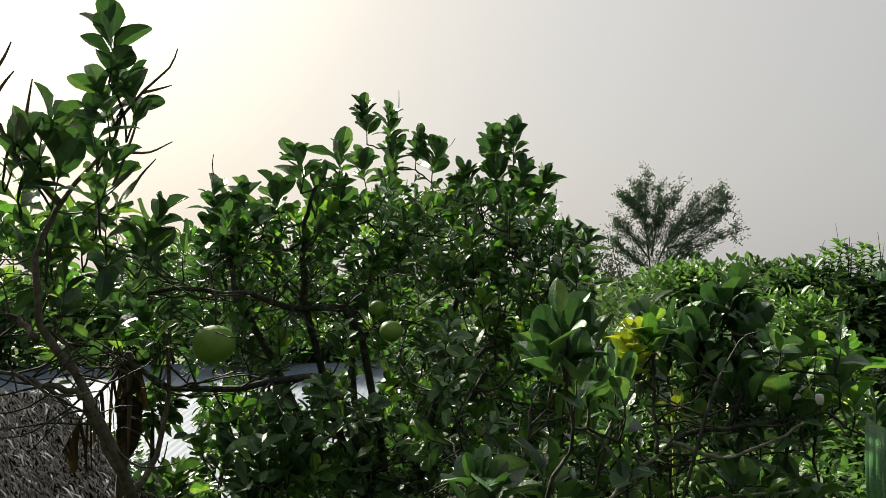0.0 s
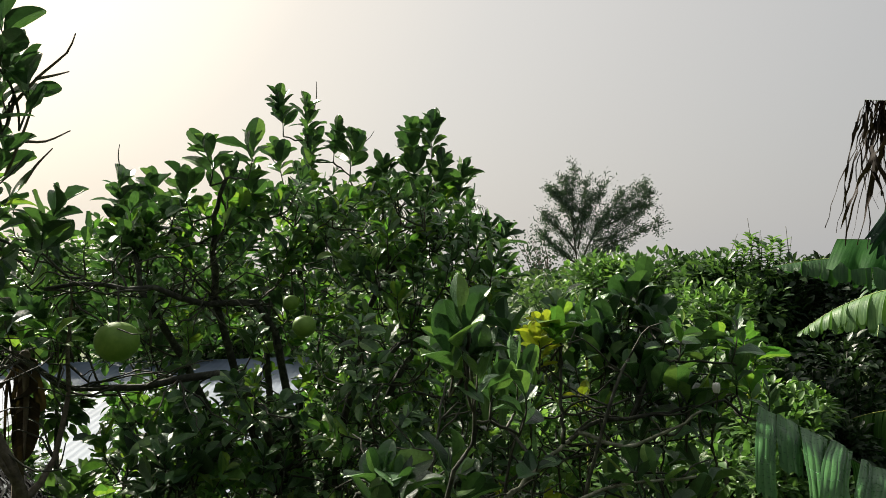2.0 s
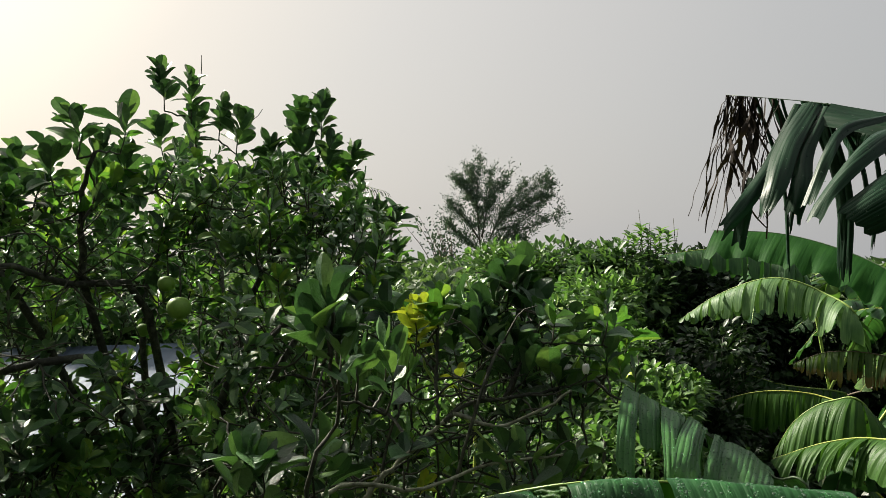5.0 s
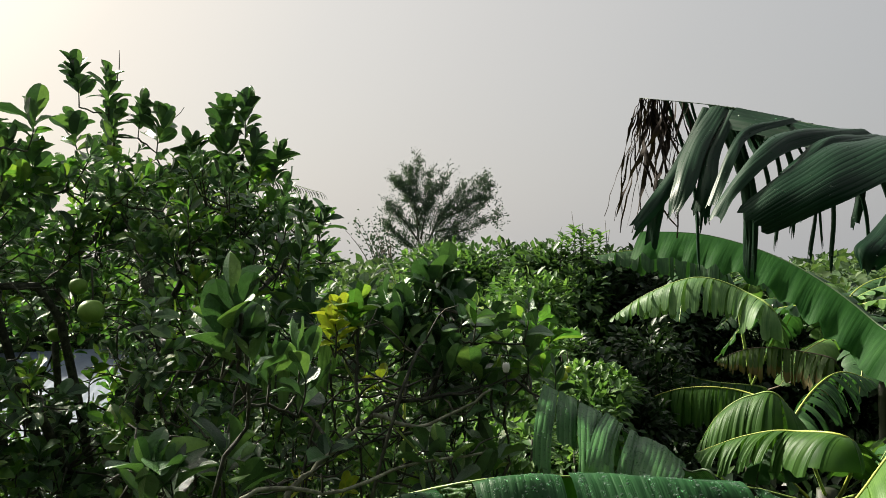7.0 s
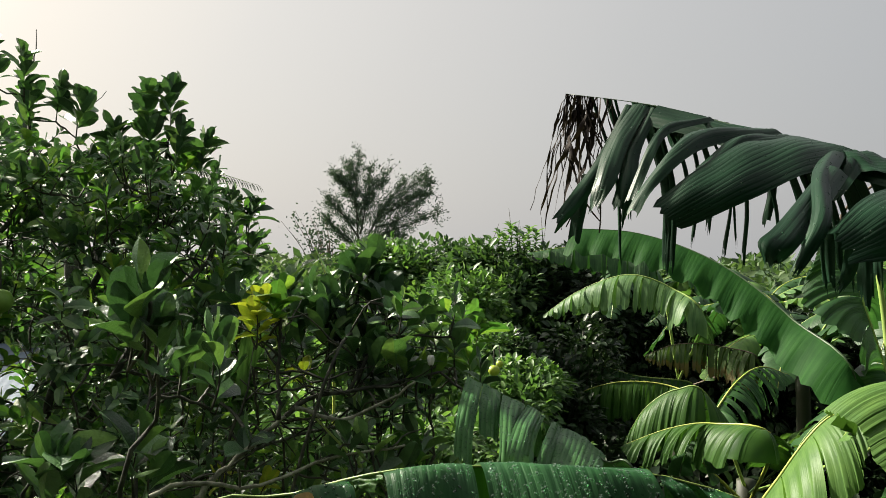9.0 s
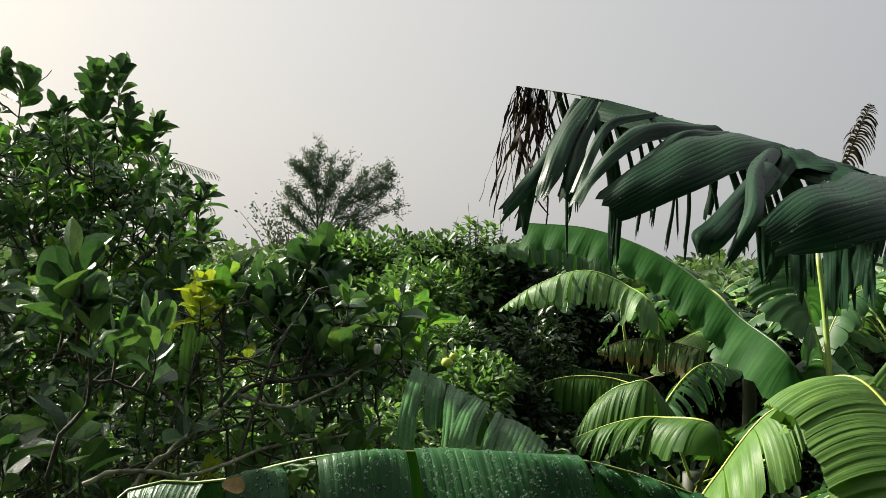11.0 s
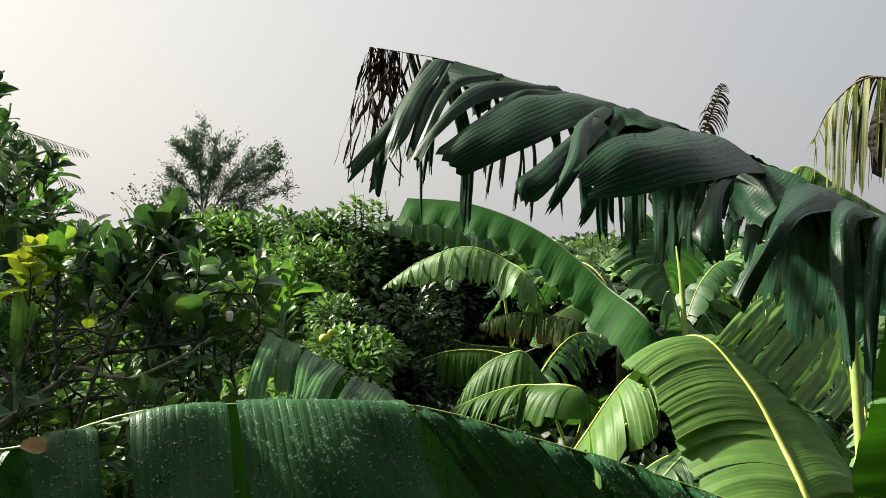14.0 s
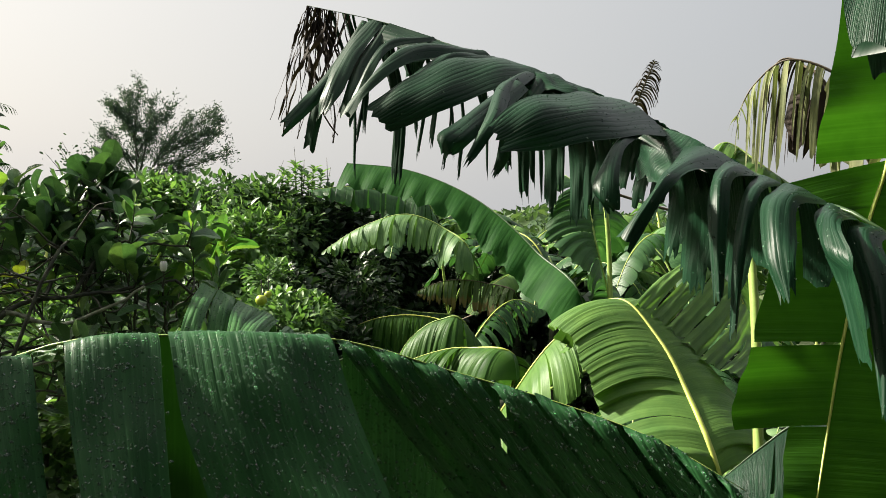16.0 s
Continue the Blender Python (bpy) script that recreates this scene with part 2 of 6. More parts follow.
M_FRUIT = rough_material("green_rind", [(0.35, (0.13, 0.27, 0.035)), (0.7, (0.22, 0.37, 0.055))], 60, 0.55, 0.35, 0.0015)
M_FRUIT_RIPE = rough_material("ripe_rind", [(0.35, (0.26, 0.36, 0.03)), (0.7, (0.40, 0.45, 0.04))], 60, 0.42, 0.35, 0.0015)
M_GROUND = rough_material("grass_ground", [(0.3, (0.03, 0.05, 0.016)), (0.5, (0.06, 0.09, 0.028)), (0.75, (0.11, 0.14, 0.05))], 2.2, 0.95, 0.6, 0.08)
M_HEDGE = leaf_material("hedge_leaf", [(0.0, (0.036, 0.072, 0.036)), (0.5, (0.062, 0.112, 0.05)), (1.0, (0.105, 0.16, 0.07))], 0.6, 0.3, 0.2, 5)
M_METAL = rough_material("galvanised_sheet", [(0.3, (0.06, 0.09, 0.13)), (0.7, (0.11, 0.15, 0.205))], 3.0, 0.75, 0.1, 0.002, (1, 1, 1), 0.0)
# grey thatch, darkened in colour to stand for the trees' shade
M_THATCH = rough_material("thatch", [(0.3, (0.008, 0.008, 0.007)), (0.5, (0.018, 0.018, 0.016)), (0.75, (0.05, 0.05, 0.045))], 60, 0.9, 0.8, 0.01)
M_DRYLEAF = banana_material("dead_banana_blade", (0.012, 0.009, 0.006), (0.055, 0.038, 0.022), (0.2, 0.14, 0.08), 0.8, 0.12)


def drop_material():
    m, nt, bsdf, out = nodes_of("water")
    bsdf.inputs["Roughness"].default_value = 0.03
    bsdf.inputs["IOR"].default_value = 1.33
    bsdf.inputs["Base Color"].default_value = (0.35, 0.5, 0.4, 1)
    bsdf.inputs["Specular IOR Level"].default_value = 0.3
    bsdf.inputs["Transmission Weight"].default_value = 0.9
    return m


M_WATER = drop_material()
# dark so that the added light blockers bounce little sun back
M_BLOCKER = rough_material("blocker_dark", [(0.3, (0.035, 0.03, 0.025)), (0.7, (0.07, 0.062, 0.052))], 3, 0.9, 0.3, 0.01)

# ---- building tools ----
def part(name, bm, material, parent, label=""):
    me = bpy.data.meshes.new(name)
    bm.to_mesh(me)
    bm.free()
    for p in me.polygons:
        p.use_smooth = True
    me.materials.append(material)
    ob = new(name, me)
    ob.parent = parent
    if label:
        ob["label"] = label
    return ob


def part_data(name, verts, faces, material, parent, label="", uvs=None):
    me = bpy.data.meshes.new(name)
    me.from_pydata(verts, [], faces)
    me.polygons.foreach_set("use_smooth", [True] * len(me.polygons))
    me.materials.append(material)
    if uvs is not None:
        layer = me.uv_layers.new(name="UVMap")
        idx = np.empty(len(me.loops), dtype=np.int32)
        me.loops.foreach_get("vertex_index", idx)
        layer.data.foreach_set("uv", np.asarray(uvs, dtype=np.float32)[idx][:, :2].ravel())
        rim = np.zeros((len(me.loops), 2), dtype=np.float32)
        rim[:, 0] = np.asarray(uvs, dtype=np.float32)[idx][:, 2]
        me.uv_layers.new(name="margin").data.foreach_set("uv", rim.ravel())
    ob = new(name, me)
    ob.parent = parent
    if label:
        ob["label"] = label
    return ob


def thing(name, label, category, group="", at=(0, 0, 0), kind=""):
    e = new(name)
    e.empty_display_size = 0.1
    e.location = at
    return tagged(e, label, category, group, kind)


def smooth_line(ctrl, n):
    """Catmull-Rom curve through the points, n + 1 samples evenly in parameter."""
    c = [Vector(p) for p in ctrl]
    c = [2 * c[0] - c[1]] + c + [2 * c[-1] - c[-2]]
    out, spans = [], len(c) - 3
    for i in range(n + 1):
        f = i / n * spans
        k = min(int(f), spans - 1)
        t = f - k
        a, b, d, e = c[k:k + 4]
        out.append(0.5 * ((2 * b) + (d - a) * t + (2 * a - 5 * b + 4 * d - e) * t * t + (3 * b - a - 3 * d + e) * t * t * t))
    return out


def tube_data(pts, radii, sides=6, flat=1.0):
    verts, faces = [], []
    ref = Vector((0.13, 0.31, 0.94))
    for i, p in enumerate(pts):
        t = (pts[min(i + 1, len(pts) - 1)] - pts[max(i - 1, 0)]).normalized()
        a = t.cross(ref)
        a = a.normalized() if a.length > 1e-4 else Vector((1, 0, 0))
        b = a.cross(t)
        for k in range(sides):
            w = 2 * math.pi * k / sides
            verts.append(p + radii[i] * (math.cos(w) * a + flat * math.sin(w) * b))
    for i in range(len(pts) - 1):
        for k in range(sides):
            k2 = (k + 1) % sides
            faces.append((i * sides + k, i * sides + k2, (i + 1) * sides + k2, (i + 1) * sides + k))
    faces.append(tuple(range(sides - 1, -1, -1)))
    faces.append(tuple(range((len(pts) - 1) * sides, len(pts) * sides)))
    return verts, faces


class Soup:
    """Collects pieces of mesh that end up as one object."""

    def __init__(self):
        self.v, self.f = [], []

    def add(self, verts, faces):
        n = len(self.v)
        self.v.extend(verts)
        self.f.extend(tuple(i + n for i in q) for q in faces)

    def tube(self, pts, radii, sides=5):
        self.add(*tube_data(pts, radii, sides))


def leaf_shape(width=0.5, fold=0.16, curl=0.12, rows=6, tip=0.03):
    """A leaf one unit long along +y, folded at the rib, and its faces."""
    v, f = [], []
    for i in range(rows + 1):
        y = i / rows
        w = width * 0.5 * math.sin(math.pi * (0.03 + 0.92 * y ** 1.2)) ** 0.7
        z = -curl * (y - 0.15) ** 2 * 1.3
        if i == rows:
            w = tip
        v += [(-w, y, z + fold * w), (0, y, z), (w, y, z + fold * w)]
    for i in range(rows):
        a = 3 * i
        f += [(a, a + 1, a + 4, a + 3), (a + 1, a + 2, a + 5, a + 4)]
    return np.array(v, dtype=np.float64), f


def blunt_leaf(width=0.55, fold=0.4, curl=0.2, swing=0.0):
    """A citrus leaf: narrow at the stalk, broadest past the middle, with a blunt tip and a slightly wavy margin."""
    v, f = [], []
    ys = (0.0, 0.07, 0.24, 0.44, 0.64, 0.82, 0.93, 0.985, 1.0)
    for i, y in enumerate(ys):
        w = width * 0.5 * (((y - 0.05) / 0.53) ** 0.75 if 0.07 <= y < 0.58 else math.sqrt(max(0.0, 1 - ((y - 0.58) / 0.42) ** 2)) if y >= 0.58 else 0.0)
        w = max(w, 0.012)
        z, x = -curl * (y - 0.1) ** 2 * 1.2, swing * y * y
        wave = 0.03 * math.sin(11 * y)
        v += [(x - w, y, z + fold * w * 0.9 + wave), (x - w * 0.5, y, z + fold * w * 0.55), (x, y, z), (x + w * 0.5, y, z + fold * w * 0.55), (x + w, y, z + fold * w * 0.9 - wave)]
    for i in range(len(ys) - 1):
        for k in range(4):
            a = 5 * i + k
            f.append((a, a + 1, a + 6, a + 5))
    return np.array(v, dtype=np.float64), f


LEAF_FORMS = [blunt_leaf(0.6, 0.5, 0.3, 0.07), blunt_leaf(0.64, 0.35, 0.55, -0.1), blunt_leaf(0.56, 0.8, 0.15, 0.04), blunt_leaf(0.62, 0.3, -0.3, -0.08)]
LEAN_FORMS = []        # the same leaves in three columns, for those deep in a crown
for points, _faces in LEAF_FORMS:
    rows_in = len(points) // 5
    LEAN_FORMS.append((points.reshape(rows_in, 5, 3)[:, ::2].reshape(-1, 3), [(3 * i + k, 3 * i + k + 1, 3 * i + k + 4, 3 * i + k + 3) for i in range(rows_in - 1) for k in (0, 1)]))


def spare_leaf(width, fold, curl):
    """A folded leaf of eight triangles for shrubs."""
    v = [(0, 0, 0)]
    for y, w in ((0.33, width * 0.46), (0.7, width * 0.42)):
        z = -curl * y * y
        v += [(-w, y, z + fold * w), (0, y, z), (w, y, z + fold * w)]
    v.append((0, 1, -curl))
    return np.array(v, dtype=np.float64), [(0, 2, 1), (0, 3, 2), (1, 2, 5), (1, 5, 4), (2, 3, 6), (2, 6, 5), (4, 5, 7), (5, 6, 7)]


def diamond_leaf(width, fold):
    """A folded leaf of four triangles for what is far off."""
    w = width * 0.5
    return np.array([(0, 0, 0), (-w, 0.5, fold * w), (0, 0.5, 0), (w, 0.5, fold * w), (0, 1, -0.1)], dtype=np.float64), [(0, 2, 1), (0, 3, 2), (1, 2, 4), (2, 3, 4)]


SMALL_FORM = spare_leaf(0.5, 0.35, 0.22)
FAR_FORM = diamond_leaf(0.5, 0.3)
NEEDLE_FORM = leaf_shape(0.16, 0.2, 0.3, 2)


def leaf_matrix(base, way, face, size, rng, wide=1.0):
    y = Vector(way).normalized()
    z = Vector(face) - Vector(face).dot(y) * y
    z = z.normalized() if z.length > 1e-4 else y.orthogonal().normalized()
    x = y.cross(z)
    m = Matrix((x * size * wide, y * size, z * size)).transposed().to_4x4()
    m.translation = base
    return m


def crease(me, k, columns):
    """Sharp fold along the rib of the broad leaves, of k points each, so many to a row."""
    ends = np.empty(len(me.edges) * 2, dtype=np.int32)
    me.edges.foreach_get("vertices", ends)
    on_rib = ((ends.reshape(-1, 2) % k) % columns == columns // 2).all(axis=1)
    me.attributes.new("sharp_edge", "BOOLEAN", "EDGE").data.foreach_set("value", on_rib)


def joined_leaves(name, mats, form, material, parent, label="", kind="stuff", columns=0):
    if not mats:
        return None
    v, f = form
    arr = np.array([[list(r) for r in m] for m in mats])
    pts = np.einsum("nij,kj->nki", arr[:, :3, :3], v) + arr[:, None, :3, 3]
    n, k = pts.shape[:2]
    fa = np.array(f)
    faces = (fa[None] + (np.arange(n) * k)[:, None, None]).reshape(-1, fa.shape[1])
    me = bpy.data.meshes.new(name)
    me.vertices.add(n * k)
    me.vertices.foreach_set("co", pts.astype(np.float32).ravel())
    me.loops.add(faces.size)
    me.loops.foreach_set("vertex_index", faces.astype(np.int32).ravel())
    me.polygons.add(len(faces))
    me.polygons.foreach_set("loop_start", (np.arange(len(faces)) * fa.shape[1]).astype(np.int32))
    me.polygons.foreach_set("use_smooth", np.ones(len(faces), dtype=bool))
    me.update(calc_edges=True)
    if columns:
        crease(me, k, columns)
    me.materials.append(material)
    ob = new(name, me)
    ob.parent = parent
    tagged(ob, label, "", "", kind)
    return ob


LEAF_MESHES = {}


def single_leaf(mat4, form_no, material, parent):
    key = (form_no, material.name)
    if key not in LEAF_MESHES:
        me = bpy.data.meshes.new("leaf")
        me.from_pydata([tuple(p) for p in LEAF_FORMS[form_no][0]], [], LEAF_FORMS[form_no][1])
        me.polygons.foreach_set("use_smooth", [True] * len(me.polygons))
        crease(me, len(me.vertices), 5)
        me.materials.append(material)
        LEAF_MESHES[key] = me
    ob = new("leaf", LEAF_MESHES[key])
    ob.parent = parent
    ob.matrix_basis = mat4
    return ob


class Crown:
    """Leaves and twigs of one citrus tree."""

    def __init__(self, seed):
        self.rng = random.Random(seed)
        self.leaves = []           # (matrix, form, material)
        self.twigs = Soup()

    def shoot(self, base, tip, n=11, size=0.085, material=None, spread=0.9, stem=0.004, bare=0.25, flat=0.0):
        """A stem from base to tip with leaves set in a spiral, the last ones upright."""
        rng, base, tip = self.rng, Vector(base), Vector(tip)
        mid = (base + tip) / 2 + Vector((rng.uniform(-1, 1), rng.uniform(-1, 1), rng.uniform(-0.5, 0.6))) * (tip - base).length * 0.12
        line = smooth_line([base, mid, tip], 5)
        self.twigs.tube(line, [stem * (1 - 0.12 * i) for i in range(6)], 4)
        turn = rng.uniform(0, 6.28)
        for k in range(n):
            u = bare + (1 - bare) * (k / max(1, n - 1)) ** 0.9
            i = min(4, int(u * 5))
            p = line[i].lerp(line[i + 1], u * 5 - i)
            t = (line[i + 1] - line[i]).normalized()
            a = t.orthogonal().normalized()
            a.rotate(Matrix.Rotation(turn + k * 2.4, 3, t))
            lean = spread * (1.25 - 0.78 * u) * rng.uniform(0.75, 1.25)
            way = t * math.cos(lean) + a * math.sin(lean)
            way.z -= 0.15 * rng.random()
            face = t * math.sin(lean) - a * math.cos(lean) + Vector((rng.uniform(-1, 1), rng.uniform(-1, 1), rng.uniform(-1, 1))) * 0.7 + Vector((0, 0, flat))
            s = size * rng.uniform(0.7, 1.3) * (0.8 + 0.3 * math.sin(3.1 * u))
            m = material
            if m is None:
                m = M_CITRUS
                if rng.random() < 0.05:
                    m, s = M_CITRUS_YOUNG_LIT, s * 0.75
            self.leaves.append((leaf_matrix(p, way, face, s, rng, rng.uniform(0.85, 1.1)), rng.randrange(4), m))

    def branch(self, pts, r0, r1, n=8, sides=6):
        line = smooth_line(pts, n)
        rng = self.rng
        for i in range(1, n):
            line[i] += Vector((rng.uniform(-1, 1), rng.uniform(-1, 1), rng.uniform(-1, 1))) * max(r0 * 0.5, 0.03 * (line[n] - line[0]).length)
        self.twigs.tube(line, [r0 + (r1 - r0) * i / n for i in range(n + 1)], sides)
        return line

    def grow(self, limbs, wanted):
        """Branches that fork off what is already there, the nearest tips first; wanted: (tip, long, leaves, size, material, up)."""
        rng = self.rng
        nodes = np.zeros((len(limbs) + 9 * len(wanted), 3))
        nodes[:len(limbs)] = [tuple(p) for p in limbs]
        count = len(limbs)
        first = nodes[:count].copy()
        wanted = sorted(wanted, key=lambda w: float(np.min(np.sum((first - np.array(tuple(w[0]))) ** 2, axis=1))))
        for tip, long, n, size, material, up in wanted:
            tip = Vector(tip)
            q = nodes[:count] - np.array(tuple(tip))
            cost = np.sqrt(np.sum(q ** 2, axis=1)) + 0.6 * np.maximum(0, q[:, 2] + 0.1)
            foot = Vector(nodes[int(np.argmin(cost))])
            way = (tip - foot).normalized()
            base = tip - (way * (1 - up) + Vector((0, 0, 1)) * up).normalized() * long
            gap = (base - foot).length
            mid = foot.lerp(base, 0.5) + Vector((rng.uniform(-1, 1), rng.uniform(-1, 1), rng.uniform(-1, 0.3))) * 0.07 * gap
            r = min(0.0085, 0.0034 + 0.008 * gap)
            line = self.branch([foot, mid, base], r, 0.0028, 5, 5)
            for p in line[2:]:
                nodes[count] = tuple(p)
                count += 1
            self.shoot(base, tip, n, size, material, 0.9 if up > 0.75 else 1.1, 0.003, 0.25, 0.0 if up > 0.75 else 1.1)

    def finish(self, tree, eye, singles=300):
        """The leaves nearest to the viewing side become parts of their own, the rest one mesh for each kind."""
        part_data("branchwork", self.twigs.v, self.twigs.f, M_TWIG, tree)["kind"] = "stuff"
        order = sorted(self.leaves, key=lambda l: (l[0].translation - Vector(eye)).length)
        for m4, form, mat in order[:singles]:
            single_leaf(m4, form, mat, tree)
        for mat in (M_CITRUS, M_CITRUS_YOUNG_LIT, M_CITRUS_YELLOW):
            for form in range(4):
                joined_leaves("foliage", [l[0] for l in order[singles:] if l[1] == form and l[2] is mat], LEAN_FORMS[form], mat, tree, columns=3)


def banana_blade(line, u0, u1, side, length, leaf, material, fwd, rise, droop, total, rng, nv=9, taper=0.15, sway=0.0, ripple=0.004, dry=0.0, across=None, wavy=21.0):
    """One torn piece of a banana blade between u0 and u1 of the rib: it leaves the rib sideways and bends down."""
    n = len(line) - 1

    def at(u):
        i = min(n - 1, max(0, int(u * n)))
        return line[i].lerp(line[i + 1], u * n - i), (line[i + 1] - line[i]).normalized()

    twist = rng.uniform(-1, 1) * (0.5 + 2.0 * dry)
    nu = max(3, min(90 if wavy > 60 else 40, int((u1 - u0) * total / (0.007 if wavy > 60 else 0.018))))
    verts, faces, uvs = [], [], []
    zero = Vector((0, 0, 1))
    phase, lop = rng.uniform(0, 6.28), rng.uniform(-0.25, 0.25)
    for i in range(nu + 1):
        k = i / nu
        u = u0 + (u1 - u0) * k
        p, t = at(u)
        lat = t.cross(zero)
        lat = (Vector(across) if across is not None else lat.normalized() if lat.length > 1e-3 else Vector((1, 0, 0))) * side
        d = (lat + t * fwd + zero * rise).normalized()
        full = length(u) * (1 - taper * abs(2 * k - 1 + lop) ** 3 * 0.5) * (1 + 0.012 * math.sin(17 * k + phase)) * (1 + 0.02 * math.sin(7 * k + phase)) * (1 + min(0.09, ripple * 3) * math.sin(u * total * 27 + 1.5 * math.sin(u * total * 9)))
        q, ds = p.copy(), full / nv
        nor = d.cross(t).normalized()
        for j in range(nv + 1):
            s = j / nv
            w = ripple * math.sin(u * total * wavy + phase) * s
            squeeze = 1 - dry * 0.55 * s
            centre, _t = at((u0 + u1) / 2)
            off = (p - centre) * (squeeze - 1)
            arm = p - centre
            off = off + min(arm.length, 0.05) * (1 if k > 0.5 else -1) * squeeze * math.sin(twist * s) * nor * 0.7
            verts.append(q + nor * w + off)
            uvs.append((u * total, s * full, s))
            d = (d - zero * droop * ds + t * sway * ds).normalized()
            q = q + d * ds
    for i in range(nu):
        for j in range(nv):
            a = i * (nv + 1) + j
            faces.append((a, a + nv + 1, a + nv + 2, a + 1))
    return part_data("blade", verts, faces, material, leaf, "", uvs)


def banana_leaf(plant, ctrl, width, material, label="", seed=1, start=0.12, pieces=(6, 6), torn=0.4, fwd=0.35, rise=0.25, droop=5.0,
                rib=0.014, rib_material=None, gap=0.012, sides=(1, -1), cuts_by_hand=(), ripple=0.004, base_taper=0.12, tip_taper=0.3, sway=0.0, lat=None, wavy=21.0):
    """A leaf whose rib runs through ctrl from its stalk to its tip; pieces: how many torn strips on each side."""
    rng = random.Random(seed)
    line = smooth_line(ctrl, 36)
    total = sum((line[i + 1] - line[i]).length for i in range(36))
    radii = [rib * (1 - 0.82 * i / 36) for i in range(37)]
    v, f = tube_data(line, radii, 6, 0.7)
    leaf = part_data("leaf", v, f, rib_material or M_RIB, plant, label)

    def span(u):
        a = min(1.0, max(0.02, (u - start) / base_taper)) ** 0.55
        b = min(1.0, max(0.02, (1 - u) / tip_taper)) ** 0.6
        return width * a * b

    for u0, u1, side, long, f, r, d, mat, dry in cuts_by_hand:
        banana_blade(line, u0, u1, side, lambda u, long=long: long, leaf, mat, f, r, d, total, rng, 12, 0.14, sway, ripple, dry, lat, wavy)
    for n, side in enumerate(sides if not cuts_by_hand else ()):
        cuts = [start]
        count = pieces[n]
        for k in range(1, count):
            cuts.append(start + (1 - start) * (k + rng.uniform(-0.32, 0.32)) / count)
        cuts.append(0.995)
        for a, b in zip(cuts, cuts[1:]):
            g = gap * rng.uniform(0.2, 1.0) * torn / total
            mul = 1 + torn * rng.uniform(-0.22, 0.12)
            banana_blade(line, a + g, b - g, side, lambda u, mul=mul: span(u) * mul, leaf, material,
                         fwd + torn * rng.uniform(-0.3, 0.3), rise + torn * rng.uniform(-0.35, 0.3),
                         droop * (1 + torn * rng.uniform(-0.4, 0.5)), total, rng, 9, 0.1 + 0.25 * torn, sway, ripple, 0.0, lat, wavy)
    return leaf, line, total


def sheet(leaf, one, other, material, bulge=0.01, ragged=0.012, pleat=0.0007):
    """A piece of blade between two edges that run from the rib to its free end; it bulges upwards between them."""
    n, m = 16, 8
    a, b = smooth_line(one, n), smooth_line(other, n)
    rng = random.Random(int(1000 * abs(a[0].x + b[-1].y)))
    width = sum((q - p).length for p, q in zip(a, b)) / (n + 1)
    long = sum((a[i + 1] - a[i]).length for i in range(n))
    phase, nibble = rng.uniform(0, 6.28), [rng.uniform(-1, 1) * ragged for _ in range(m + 1)]
    verts, faces, uvs = [], [], []
    for i in range(n + 1):
        t = (a[min(n, i + 1)] + b[min(n, i + 1)] - a[max(0, i - 1)] - b[max(0, i - 1)]).normalized()
        nor = (b[i] - a[i]).cross(t).normalized()
        if nor.dot(Vector((-0.7, -0.9, 0.9))) < 0:
            nor = -nor
        swell = bulge * (0.35 + 0.65 * math.sin(math.pi * min(1.0, 0.15 + 0.8 * i / n)))
        for j in range(m + 1):
            s = j / m
            wave = pleat * math.sin(s * width * (300 if pleat < 0.001 else 150) + phase) + min(0.0045, 0.05 * width) * (math.sin(9 * i / n + 5 * s + phase) * 0.6 + 0.5 * math.sin(17 * i / n - 7 * s + 2 * phase))
            p = a[i].lerp(b[i], s) + nor * (swell * math.sin(math.pi * s) + wave)
            if i == n:
                p = p + t * nibble[j]
            verts.append(p)
            uvs.append((s * width, i / n * long, i / n))
    for i in range(n):
        for j in range(m):
            q = i * (m + 1) + j
            faces.append((q, q + m + 1, q + m + 2, q + 1))
    return part_data("blade", verts, faces, material, leaf, "", uvs)


def ragged_ribbon(leaf, start, length, width, lean, material, rng):
    """A dead strip that hangs from a leaf's tip, crumpled and twisted."""
    n = 11
    p, d = Vector(start), (Vector(lean) + Vector((rng.gauss(0, 0.25), rng.gauss(0, 0.25), rng.gauss(0, 0.2)))).normalized()
    turn, step, spin = rng.uniform(0, 6.28), length / n, rng.gauss(0, 0.5)
    verts, uvs, faces = [], [], []
    for i in range(n + 1):
        a = d.orthogonal().normalized()
        a.rotate(Matrix.Rotation(turn, 3, d))
        w = width * (0.35 + 0.65 * math.sin(math.pi * min(0.97, 0.12 + 0.9 * i / n))) * rng.uniform(0.6, 1.3)
        b = a.cross(d) * w * rng.uniform(-0.5, 0.5)
        verts += [p - a * w / 2 + b, p, p + a * w / 2 + b]
        uvs += [(0.0, i * step, 0.2), (width / 2, i * step, 0.2), (width, i * step, 0.2)]
        turn += spin * rng.uniform(0.3, 1.6)
        d = (d + Vector((rng.gauss(0, 0.22), rng.gauss(0, 0.22), -0.25 + rng.gauss(0, 0.12)))).normalized()
        p = p + d * step
    for i in range(n):
        for k in (0, 1):
            a = 3 * i + k
            faces.append((a, a + 1, a + 4, a + 3))
    part_data("dead_strip", verts, faces, material, leaf, "", uvs)


